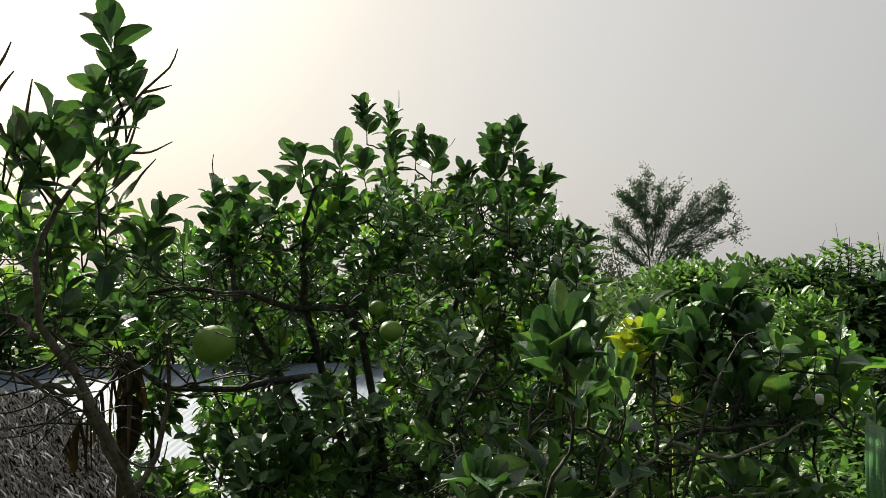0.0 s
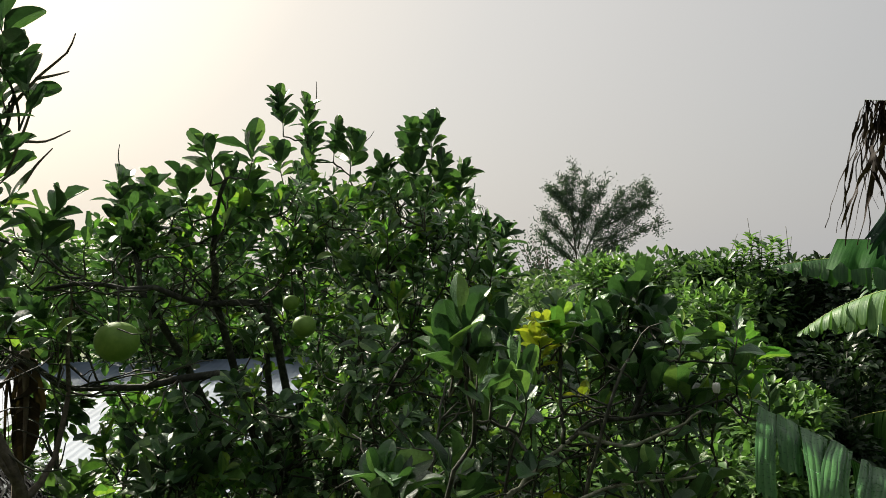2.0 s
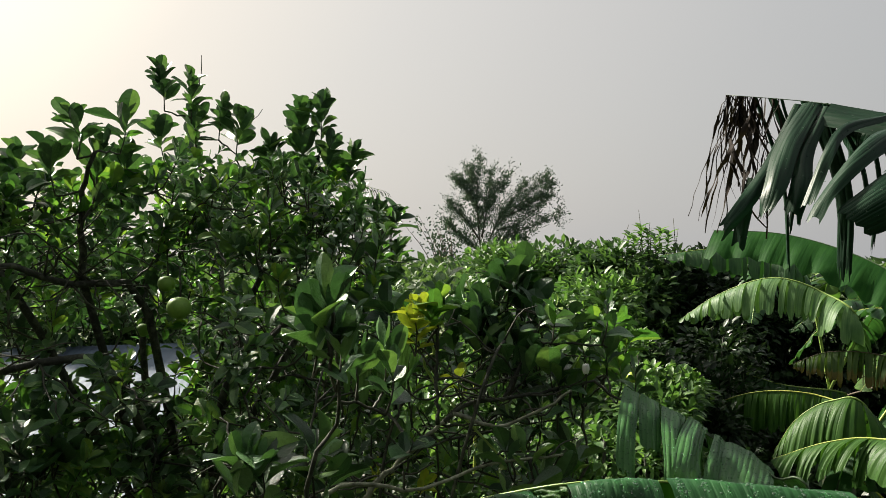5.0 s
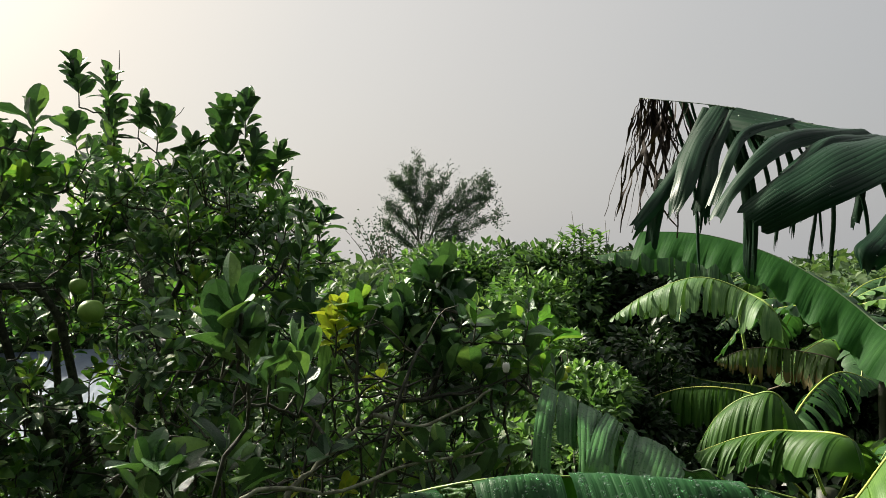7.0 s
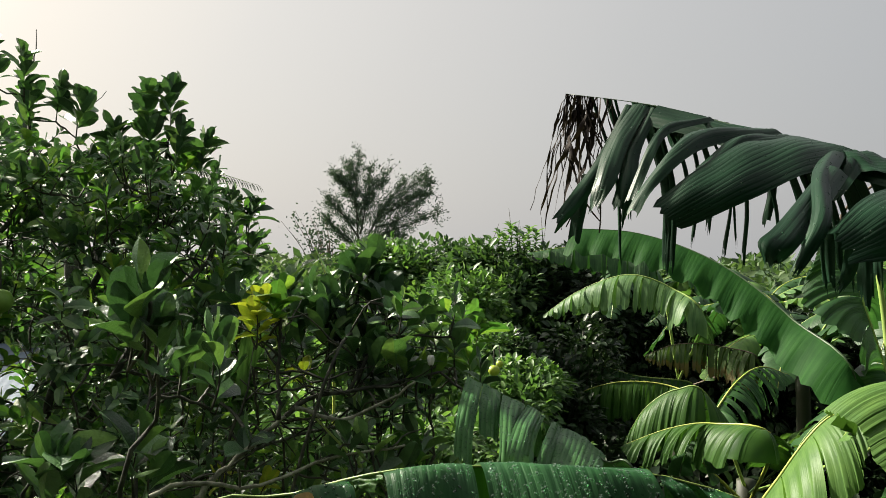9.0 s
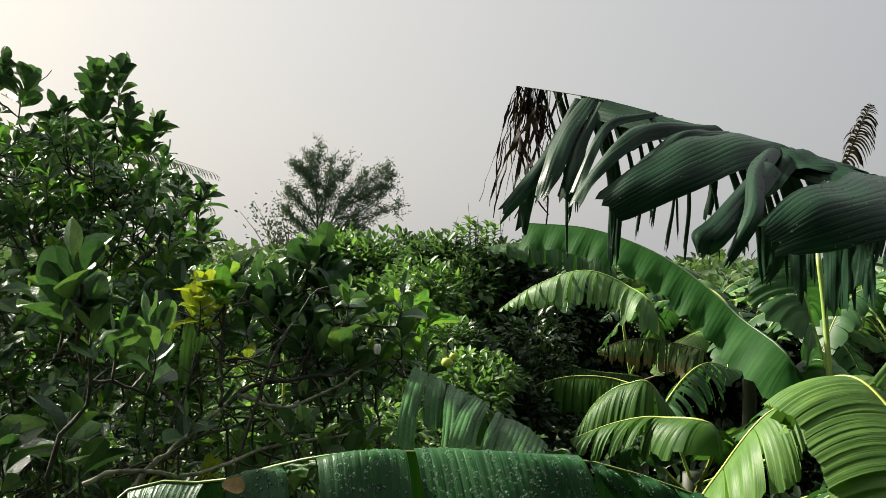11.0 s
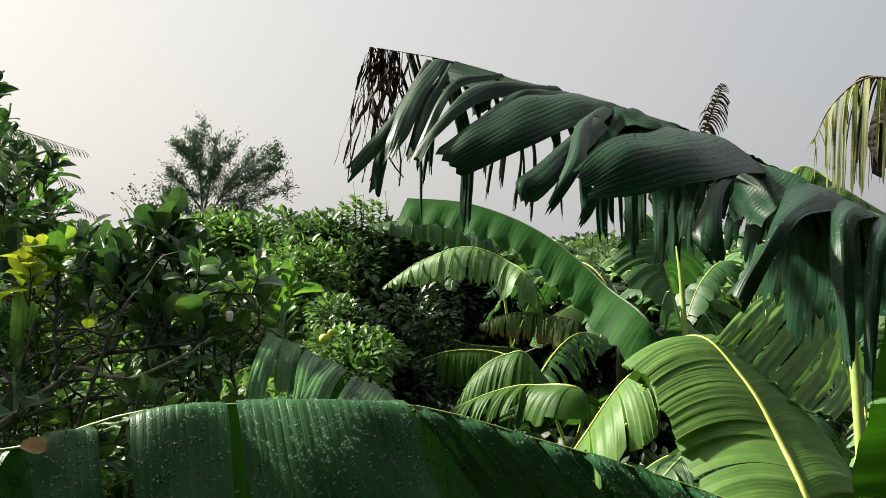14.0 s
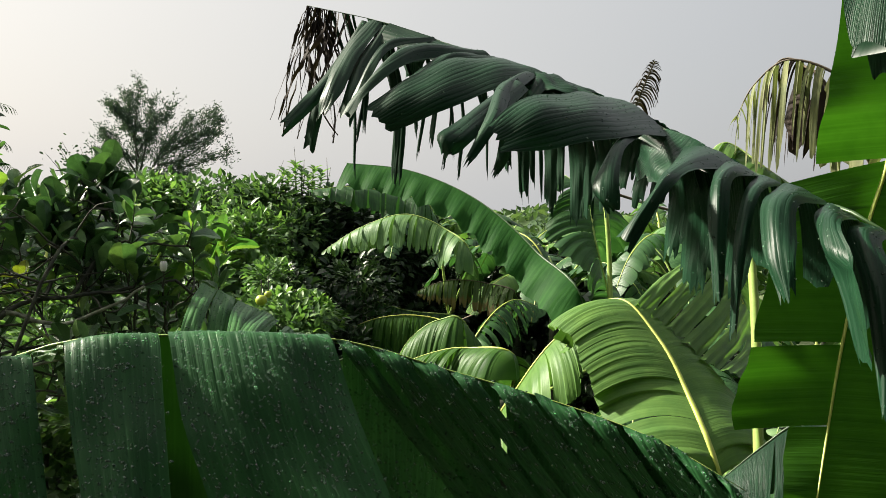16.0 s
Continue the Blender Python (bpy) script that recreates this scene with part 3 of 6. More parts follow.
def drops(leaf, count, seed, low=0.0012, high=0.0034):
    """Water drops on the upper side of a leaf's blades."""
    rng = random.Random(seed)
    faces = []
    for b in leaf.children:
        if b.name.startswith("blade") and b.data.materials[0] is not M_BAN_BACK:
            faces += [(p.center.copy(), p.normal.copy(), p.area) for p in b.data.polygons]
    faces.sort(key=lambda q: q[2])
    weights = np.cumsum([q[2] for q in faces])
    soup = Soup()
    for k in range(count):
        c, n, area = faces[int(np.searchsorted(weights, rng.random() * weights[-1]))]
        n = n if n.dot(Vector((0.3, -1.2, 5.2)) - c) > 0 else -n
        a = n.orthogonal().normalized()
        b = n.cross(a)
        w = math.sqrt(area) * 0.5
        p = c + a * rng.uniform(-w, w) + b * rng.uniform(-w, w)
        r, long = low + (high - low) * rng.random() ** 1.7, rng.uniform(0.8, 1.5)
        v = [p + n * r * 0.55]
        for ring, h in ((0.75, 0.38), (1.0, -0.05)):
            v += [p + r * ring * (math.cos(i * 1.2566) * a + math.sin(i * 1.2566) * b * long) + n * r * h for i in range(5)]
        f = [(0, 1 + i, 1 + (i + 1) % 5) for i in range(5)] + [(1 + i, 6 + i, 6 + (i + 1) % 5, 1 + (i + 1) % 5) for i in range(5)]
        soup.add(v, f)
    ob = part_data("dew", soup.v, soup.f, M_WATER, leaf, "clear water drops")
    ob["kind"] = "stuff"
    ob.visible_shadow = False

# ---- ground and distance ----
def make_ground():
    bm = bmesh.new()
    rings = [0, 4, 8, 12, 18, 26, 40, 70, 130, 300, 900, 3500]
    rows = []
    for r in rings:
        row = []
        for k in range(48):
            w = 2 * math.pi * k / 48
            p = Vector((r * math.cos(w), r * math.sin(w), 0))
            p.z = 0.35 * noise.noise(p * 0.12) * min(1, r / 8) if r < 200 else 0
            row.append(bm.verts.new(p))
        rows.append(row)
    for a, b in zip(rows, rows[1:]):
        for k in range(48):
            k2 = (k + 1) % 48
            bm.faces.new((a[k], b[k], b[k2], a[k2]))
    bmesh.ops.remove_doubles(bm, verts=bm.verts, dist=1e-5)
    tagged(part("ground", bm, M_GROUND, None), "uneven grassy ground under and beyond the garden", "ground", "", "structure")


make_ground()


def leafy_mound(name, centre, radius, height, count, material, label, seed, leaf=0.12, stems=14, group="", category="shrub", base=0.0):
    """A shrub: stems from the ground, sub-crowns of uneven size, and leaves on their outsides."""
    rng = random.Random(seed)
    root = thing(name, label, category, group, (centre[0], centre[1], base))
    blobs = []
    for k in range(stems):
        w, r = rng.uniform(0, 6.28), radius * math.sqrt(rng.random()) * 0.85
        top = base + (height - base) * rng.uniform(0.82, 1.02) * (1 - 0.2 * (r / radius) ** 2)
        blobs.append((Vector((centre[0] + r * math.cos(w), centre[1] + r * math.sin(w), top)), radius * rng.uniform(0.28, 0.5)))
    soup = Soup()
    for p, r in blobs:
        foot = Vector((centre[0] + (p.x - centre[0]) * 0.3, centre[1] + (p.y - centre[1]) * 0.3, base))
        soup.tube(smooth_line([foot - root.location, foot.lerp(p, 0.55) + Vector((rng.uniform(-.1, .1), rng.uniform(-.1, .1), 0)) - root.location, p - Vector((0, 0, r * 0.5)) - root.location], 5),
                  [0.03, 0.026, 0.022, 0.018, 0.014, 0.008], 5)
    part_data("branchwork", soup.v, soup.f, M_BARK, root)["kind"] = "stuff"
    mats = []
    for k in range(count):
        p, r = blobs[rng.randrange(len(blobs))]
        d = Vector((rng.gauss(0, 1), rng.gauss(0, 1), rng.gauss(0.25, 0.8))).normalized()
        depth = rng.random() ** 0.45
        q = p + Vector((d.x * r, d.y * r, d.z * r * 0.8)) * depth - Vector((0, 0, r * 0.8))
        if rng.random() < 0.3:
            q.z = base + (q.z - base) * rng.uniform(0.25, 0.95)
        way = d + Vector((rng.uniform(-1, 1), rng.uniform(-1, 1), rng.uniform(-0.6, 1.0))) * 0.8
        face = Vector((rng.uniform(-0.6, 0.6), rng.uniform(-0.6, 0.6), 1)) + d * 0.5
        mats.append(leaf_matrix(q - root.location, way, face, leaf * rng.uniform(0.6, 1.25), rng))
    joined_leaves("foliage", mats, SMALL_FORM, material, root)
    return root


def shoot_tops(root_ob, points, n, size, material, seed, long=0.35):
    """Upright leafy shoots that stand out of a shrub."""
    rng, mats, soup = random.Random(seed), [], Soup()
    o = root_ob.location
    for p in points:
        tip = Vector(p)
        foot = tip + Vector((rng.uniform(-0.1, 0.1), rng.uniform(-0.1, 0.1), -long * rng.uniform(1.0, 1.6)))
        soup.tube([foot - o, foot.lerp(tip, 0.5) - o, tip - o], [0.008, 0.006, 0.003], 4)
        for k in range(n):
            u = k / n
            q = foot.lerp(tip, 0.25 + 0.75 * u)
            w = k * 2.4
            lean = 1.2 - 0.8 * u
            way = Vector((math.cos(w) * math.sin(lean), math.sin(w) * math.sin(lean), math.cos(lean)))
            mats.append(leaf_matrix(q - o, way, Vector((0, 0, 1)) - way * 0.4, size * rng.uniform(0.7, 1.15), rng))
        # a bare stem beside each leafy one
        spike = foot + Vector((rng.uniform(-0.3, 0.3), rng.uniform(-0.2, 0.2), 0))
        soup.tube([spike - o, spike + Vector((rng.uniform(-0.05, 0.05), 0, long * 0.9)) - o, spike + Vector((rng.uniform(-0.09, 0.09), 0, long * rng.uniform(1.3, 2.0))) - o], [0.007, 0.005, 0.003], 4)
    part_data("branchwork", soup.v, soup.f, M_TWIG, root_ob)["kind"] = "stuff"
    joined_leaves("foliage", mats, LEAN_FORMS[1], material, root_ob, columns=3)


def far_woods():
    """Low woods that close the view towards the horizon."""
    rng = random.Random(40)
    mats, count = [], 9000
    for k in range(count):
        w = radians(rng.uniform(-75, 100))
        r = rng.uniform(55, 170)
        h = 3.2 + 1.6 * noise.noise(Vector((w * 9, r * 0.03, 3))) + 1.0 * noise.noise(Vector((w * 40, r * 0.2, 7)))
        p = Vector((r * math.sin(w), r * math.cos(w), max(0.2, h * rng.random() ** 0.35)))
        way = Vector((rng.uniform(-1, 1), rng.uniform(-1, 1), rng.uniform(-0.3, 1)))
        mats.append(leaf_matrix(p, way, Vector((rng.uniform(-1, 1), rng.uniform(-1, 1), 1)), rng.uniform(0.7, 1.7), rng, 1.6))
    joined_leaves("far_woods", mats, FAR_FORM, M_FAR, None, "low woods along the horizon with haze in their leaf colour", "stuff")["category"] = "woods"


far_woods()


def hedge():
    """Bushy growth beyond the garden, up to the height of the eye."""
    rng = random.Random(41)
    mats = []
    for k in range(26000):
        w = radians(rng.uniform(-55, 95))
        r = rng.uniform(17.5, 42)
        h = 3.65 + 0.01 * r + 0.5 * noise.noise(Vector((w * 12, r * 0.08, 3))) + 0.35 * noise.noise(Vector((w * 50, r * 0.3, 7)))
        p = Vector((r * math.sin(w), r * math.cos(w), max(0.2, h * rng.random() ** 0.3)))
        way = Vector((rng.uniform(-1, 1), rng.uniform(-1, 1), rng.uniform(-0.3, 1)))
        mats.append(leaf_matrix(p, way, Vector((rng.uniform(-1, 1), rng.uniform(-1, 1), 1)), rng.uniform(0.012, 0.02) * r, rng))
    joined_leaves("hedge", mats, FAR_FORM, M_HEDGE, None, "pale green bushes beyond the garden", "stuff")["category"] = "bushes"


hedge()


def light_blockers():
    """Unseen wall and slab, added behind the viewer to cut light from there."""
    bm = bmesh.new()
    bmesh.ops.create_cube(bm, size=1, matrix=Matrix.Rotation(radians(-14), 4, "Z") @ Matrix.Translation((0, -3.2, 3.6)) @ Matrix.Diagonal((22, 0.2, 7.2, 1)))
    tagged(part("blocker_south", bm, M_BLOCKER, None), "unseen dark wall added to block light from behind", "wall", "", "structure")
    # slab overhead, likewise unseen, holds back the sky light
    bm = bmesh.new()
    bmesh.ops.create_cube(bm, size=1, matrix=Matrix.Rotation(radians(-14), 4, "Z") @ Matrix.Translation((0, -1.7, 5.75)) @ Matrix.Diagonal((22, 2.8, 0.16, 1)))
    tagged(part("blocker_overhead", bm, M_BLOCKER, None), "unseen slab added overhead to block sky light", "roof", "", "structure")


light_blockers()

# ---- citrus trees ----
def big_citrus():
    tree = thing("citrus_tree", "dense bushy citrus tree with glossy dark leaves and green fruit", "tree", "citrus trees")
    c = Crown(11)
    rng = c.rng
    base = Vector((0.1, 3.5, 0))
    trunk = smooth_line([base, (0.05, 3.45, 1.2), (0.0, 3.3, 2.4), (-0.05, 3.3, 3.1)], 12)
    v, f = tube_data(trunk, [0.075 - 0.003 * i for i in range(13)], 9)
    part_data("trunk", v, f, M_BARK, tree)
    hub = trunk[-1]
    low = trunk[9]
    # main limbs towards the parts of the crown
    limbs = [[low, (-0.258, 3.311, 3.758), (-0.109, 3.537, 4.285), (-0.092, 3.604, 4.600)],
             [hub, (0.164, 3.450, 3.935), (0.363, 3.439, 4.275), (0.425, 3.409, 4.516)],
             [low, (-0.326, 2.902, 3.842), (-0.348, 2.803, 4.221), (-0.289, 2.694, 4.403)],
             [low, (-0.480, 2.868, 3.807), (-0.569, 2.755, 4.048), (-0.708, 3.017, 4.300)],
             [hub, (0.406, 3.433, 3.837), (0.630, 3.617, 4.077), (0.776, 3.690, 4.261)],
             [low, (-0.216, 2.697, 3.684), (-0.534, 2.638, 3.741), (-0.713, 2.581, 3.750), (-0.847, 2.539, 3.844)],
             [low, (0.078, 2.811, 3.615), (0.197, 2.836, 3.785), (0.364, 2.936, 3.874)],
             [low, (-0.167, 2.928, 3.879), (-0.386, 2.798, 3.997), (-0.575, 2.649, 4.058), (-0.801, 2.570, 4.052)]]
    lines = []
    for k, l in enumerate(limbs):
        line = smooth_line(l, 12)
        for i in range(1, 12):
            line[i] += Vector((rng.uniform(-1, 1), rng.uniform(-1, 1), rng.uniform(-1, 1))) * 0.012
        v, f = tube_data(line, [0.017 - 0.0009 * i for i in range(13)], 7)
        part_data("limb", v, f, M_BARK, tree)
        lines += line
    lines += trunk[7:]

    wanted = []

    def put(tip, long=0.2, n=11, size=0.085, material=None, up=0.8):
        wanted.append((Vector(tip) - Vector((0, 0, 0.55 * size)), long, n, size, material, up))

    # the shoots that draw the outline of the crown
    for p in ((-0.216, 3.433, 4.882), (-0.107, 3.547, 4.879), (0.024, 3.575, 4.791), (0.101, 3.589, 4.731), (-0.227, 3.477, 4.677), (-0.085, 3.582, 4.726)):
        put(p, 0.15, 16, 0.088)
    for p in ((-0.358, 2.707, 4.558), (-0.233, 2.825, 4.592), (-0.295, 2.785, 4.474), (-0.436, 2.761, 4.448), (-0.243, 2.896, 4.470)):
        put(p, 0.13, 12, 0.088)
    for p in ((0.348, 3.425, 4.751), (0.436, 3.412, 4.777), (0.340, 3.399, 4.625), (0.581, 3.481, 4.595), (0.473, 3.390, 4.610), (0.231, 3.410, 4.591)):
        put(p, 0.19, 18, 0.09)
    for p in ((0.712, 3.694, 4.362), (0.801, 3.680, 4.334), (0.800, 3.688, 4.181), (0.621, 3.595, 4.476), (0.682, 3.608, 4.154), (0.730, 3.601, 4.077)):
        put(p, 0.16, 14, 0.088)
    for p in ((-0.752, 3.086, 4.499), (-0.647, 3.118, 4.489), (-0.714, 3.106, 4.440), (-0.745, 3.000, 4.363), (-0.552, 2.949, 4.377)):
        put(p, 0.15, 13, 0.088)
    # the body of the crown
    for k in range(1150):
        x = rng.uniform(330, 1045)
        top = float(np.interp(x, (330, 400, 480, 560, 640, 700, 780, 860, 930, 980, 1045), (385, 340, 355, 345, 310, 290, 305, 300, 310, 370, 430))) + 12 * math.sin(x / 11.0)
        y = rng.uniform(top, 880)
        if x > 930 and y > 540 or (y > 600 and rng.random() < 0.35) or (470 < y < 650 and rng.random() < (0.6 if x < 600 else 0.35)) or (y > 650 and x < 410 and (x < 270 or rng.random() < 0.35)):
            continue
        w = (x - 784) / 1305
        d = rng.uniform(2.5, 3.9) if y < 560 else rng.uniform(2.2, 3.9)
        h = -(y - 441) / 1305 + 0.047
        tip = Vector((0.139 + w * d, 0.253 + d, 4.074 + h * d))
        if (abs(x - 380) < 70 and abs(y - 620) < 75 and d < 2.6) or (abs(x - 690) < 60 and abs(y - 595) < 65 and d < 2.8):
            continue
        if (tip - Vector((0.1, 3.2, 3.6))).length > 1.9 or tip.z > 4.72:
            continue
        # the paler leaves mixed in here paint the body of the crown as lit
        put(tip, rng.uniform(0.1, 0.2), rng.randrange(9, 16), rng.uniform(0.045, 0.068), M_CITRUS_YOUNG_LIT if rng.random() < 0.3 else None, rng.uniform(0.0, 0.7))
    for x, y, d in ((395, 775, 2.3), (440, 745, 2.35), (470, 715, 2.3), (485, 800, 2.25), (430, 825, 2.2), (520, 785, 2.3), (390, 715, 2.4), (455, 770, 2.2), (505, 740, 2.3)):
        put((0.139 + (x - 784) / 1305 * d, 0.253 + d, 4.074 + (0.047 - (y - 441) / 1305) * d), 0.09, 8, 0.09, None, 0.7)
    for l in ([(-0.075, 3.565, 4.813), (-0.069, 3.551, 4.874), (-0.065, 3.533, 4.947)], [(-0.756, 3.084, 4.503), (-0.758, 3.078, 4.535), (-0.752, 3.072, 4.582)], [(0.095, 3.606, 4.638), (0.147, 3.597, 4.688), (0.188, 3.587, 4.738)]):
        c.branch(l, 0.003, 0.0015, 4, 4)
    # bare inner twigs
    for k in range(280):
        a = lines[rng.randrange(len(lines))]
        if a.z > 4.1:
            continue
        b = a + Vector((rng.uniform(-1, 1), rng.uniform(-1, 1), rng.uniform(-0.5, 0.6))) * 0.32
        c.branch([a, a.lerp(b, 0.5) + Vector((0, 0, rng.uniform(-0.06, 0.08))), b], 0.004, 0.0015, 6, 4)
    c.grow(lines, wanted)
    c.finish(tree, (0.14, 0.25, 4.07))


big_citrus()


def left_citrus():
    tree = thing("citrus_tree", "tall open citrus tree with a crooked bare grey trunk", "tree", "citrus trees")
    c = Crown(12)
    rng = c.rng
    limbs = [[(-0.716, 2.300, 3.468), (-0.848, 2.309, 3.775), (-0.957, 2.271, 3.949), (-0.978, 2.261, 4.165), (-0.944, 2.325, 4.312), (-0.838, 2.403, 4.503), (-0.810, 2.394, 4.601)],
             [(-0.743, 2.306, 3.528), (-0.829, 2.302, 3.683), (-0.914, 2.343, 3.865), (-0.987, 2.371, 3.992)],
             [(-0.848, 2.308, 3.767), (-0.974, 2.250, 3.822), (-1.109, 2.175, 3.884)],
             [(-0.758, 2.344, 3.486), (-0.723, 2.495, 3.594), (-0.739, 2.588, 3.909), (-0.736, 2.595, 4.087)],
             [(-0.950, 2.322, 4.311), (-0.999, 2.223, 4.408), (-1.037, 2.182, 4.507), (-1.054, 2.158, 4.562)],
             [(-0.974, 2.261, 3.935), (-1.079, 2.320, 3.995), (-1.171, 2.264, 4.044)]]
    root = Vector(limbs[0][0])
    v, f = tube_data(smooth_line([(root.x + 0.1, root.y + 0.1, 0), (root.x + 0.05, root.y + 0.05, 1.6), root], 8), [0.045 - 0.003 * i for i in range(9)], 9)
    part_data("trunk", v, f, M_BARK_LICHEN, tree)
    lines = []
    for k, l in enumerate(limbs):
        line = smooth_line(l, 14)
        for i in range(1, 14):
            line[i] += Vector((rng.uniform(-1, 1), rng.uniform(-1, 1), rng.uniform(-1, 1))) * 0.008
        r = 0.015 if k == 0 else 0.0115
        v, f = tube_data(line, [r * (1 - 0.055 * i) for i in range(15)], 8)
        part_data("limb", v, f, M_BARK_LICHEN, tree)
        lines += line[3:]

    wanted = []

    def put(tip, long=0.2, n=11, size=0.085, material=None, up=0.8):
        wanted.append((Vector(tip) - Vector((0, 0, 0.55 * size)), long, n, size, material, up))

    for p in ((-0.816, 2.311, 4.857), (-0.812, 2.358, 4.725), (-0.849, 2.351, 4.690), (-0.773, 2.383, 4.699), (-0.884, 2.357, 4.610), (-0.921, 2.229, 4.586), (-0.911, 2.256, 4.491), (-0.838, 2.403, 4.503), (-0.830, 2.428, 4.373),
              (-1.002, 2.198, 4.525), (-0.973, 2.230, 4.455), (-0.723, 2.476, 4.352), (-0.761, 2.466, 4.300)):
        put(p, 0.15, 9, 0.1)
    for k in range(150):
        x, y, d = rng.uniform(-260, 330), rng.uniform(290, 600), rng.uniform(2.1, 2.9)
        if x > 200 and y < 370 or (y > 460 and rng.random() < 0.6):
            continue
        tip = Vector((0.139 + (x - 784) / 1305 * d, 0.253 + d, 4.074 + (0.047 - (y - 441) / 1305) * d))
        # a share of paler leaves stands for those lit by the sun behind
        put(tip, rng.uniform(0.12, 0.2), rng.randrange(6, 11), rng.uniform(0.06, 0.088), M_CITRUS_YOUNG_LIT if rng.random() < 0.3 else None, rng.uniform(0.0, 0.7))
    # bare inner twigs and the dead tips that stand against the sky
    for k in range(90):
        a = lines[rng.randrange(len(lines))]
        if a.z > 4.3:
            continue
        b = a + Vector((rng.uniform(-1, 1), rng.uniform(-0.6, 0.6), rng.uniform(-0.5, 0.5))) * 0.27
        c.branch([a, a.lerp(b, 0.5) + Vector((0, 0, rng.uniform(-0.06, 0.06))), b], 0.0035, 0.0015, 6, 4)
    for l in ([(-0.835, 2.396, 4.543), (-0.749, 2.406, 4.654), (-0.677, 2.414, 4.724), (-0.650, 2.407, 4.779)], [(-0.757, 2.405, 4.646), (-0.712, 2.419, 4.661), (-0.675, 2.429, 4.675)],
              [(-0.804, 2.423, 4.473), (-0.747, 2.447, 4.477), (-0.685, 2.464, 4.512)], [(-0.803, 2.442, 4.357), (-0.772, 2.448, 4.409), (-0.731, 2.456, 4.459)],
              [(-0.844, 2.422, 4.372), (-0.787, 2.421, 4.523), (-0.759, 2.412, 4.614)], [(-1.055, 2.161, 4.547), (-1.022, 2.165, 4.608), (-0.996, 2.170, 4.646)],
              [(-1.048, 2.147, 4.618), (-1.014, 2.151, 4.672), (-0.992, 2.149, 4.717)], [(-0.986, 2.209, 4.520), (-0.975, 2.202, 4.572), (-0.961, 2.194, 4.631)],
              [(-0.950, 2.322, 4.311), (-0.992, 2.264, 4.399), (-1.022, 2.195, 4.487)]):
        line = smooth_line(l, 6)
        v, f = tube_data(line, [0.0055 - 0.0006 * i for i in range(7)], 5)
        part_data("dead_twig", v, f, M_DRYTWIG, tree)
    c.grow(lines, wanted)
    c.finish(tree, (0.14, 0.25, 4.07))


left_citrus()


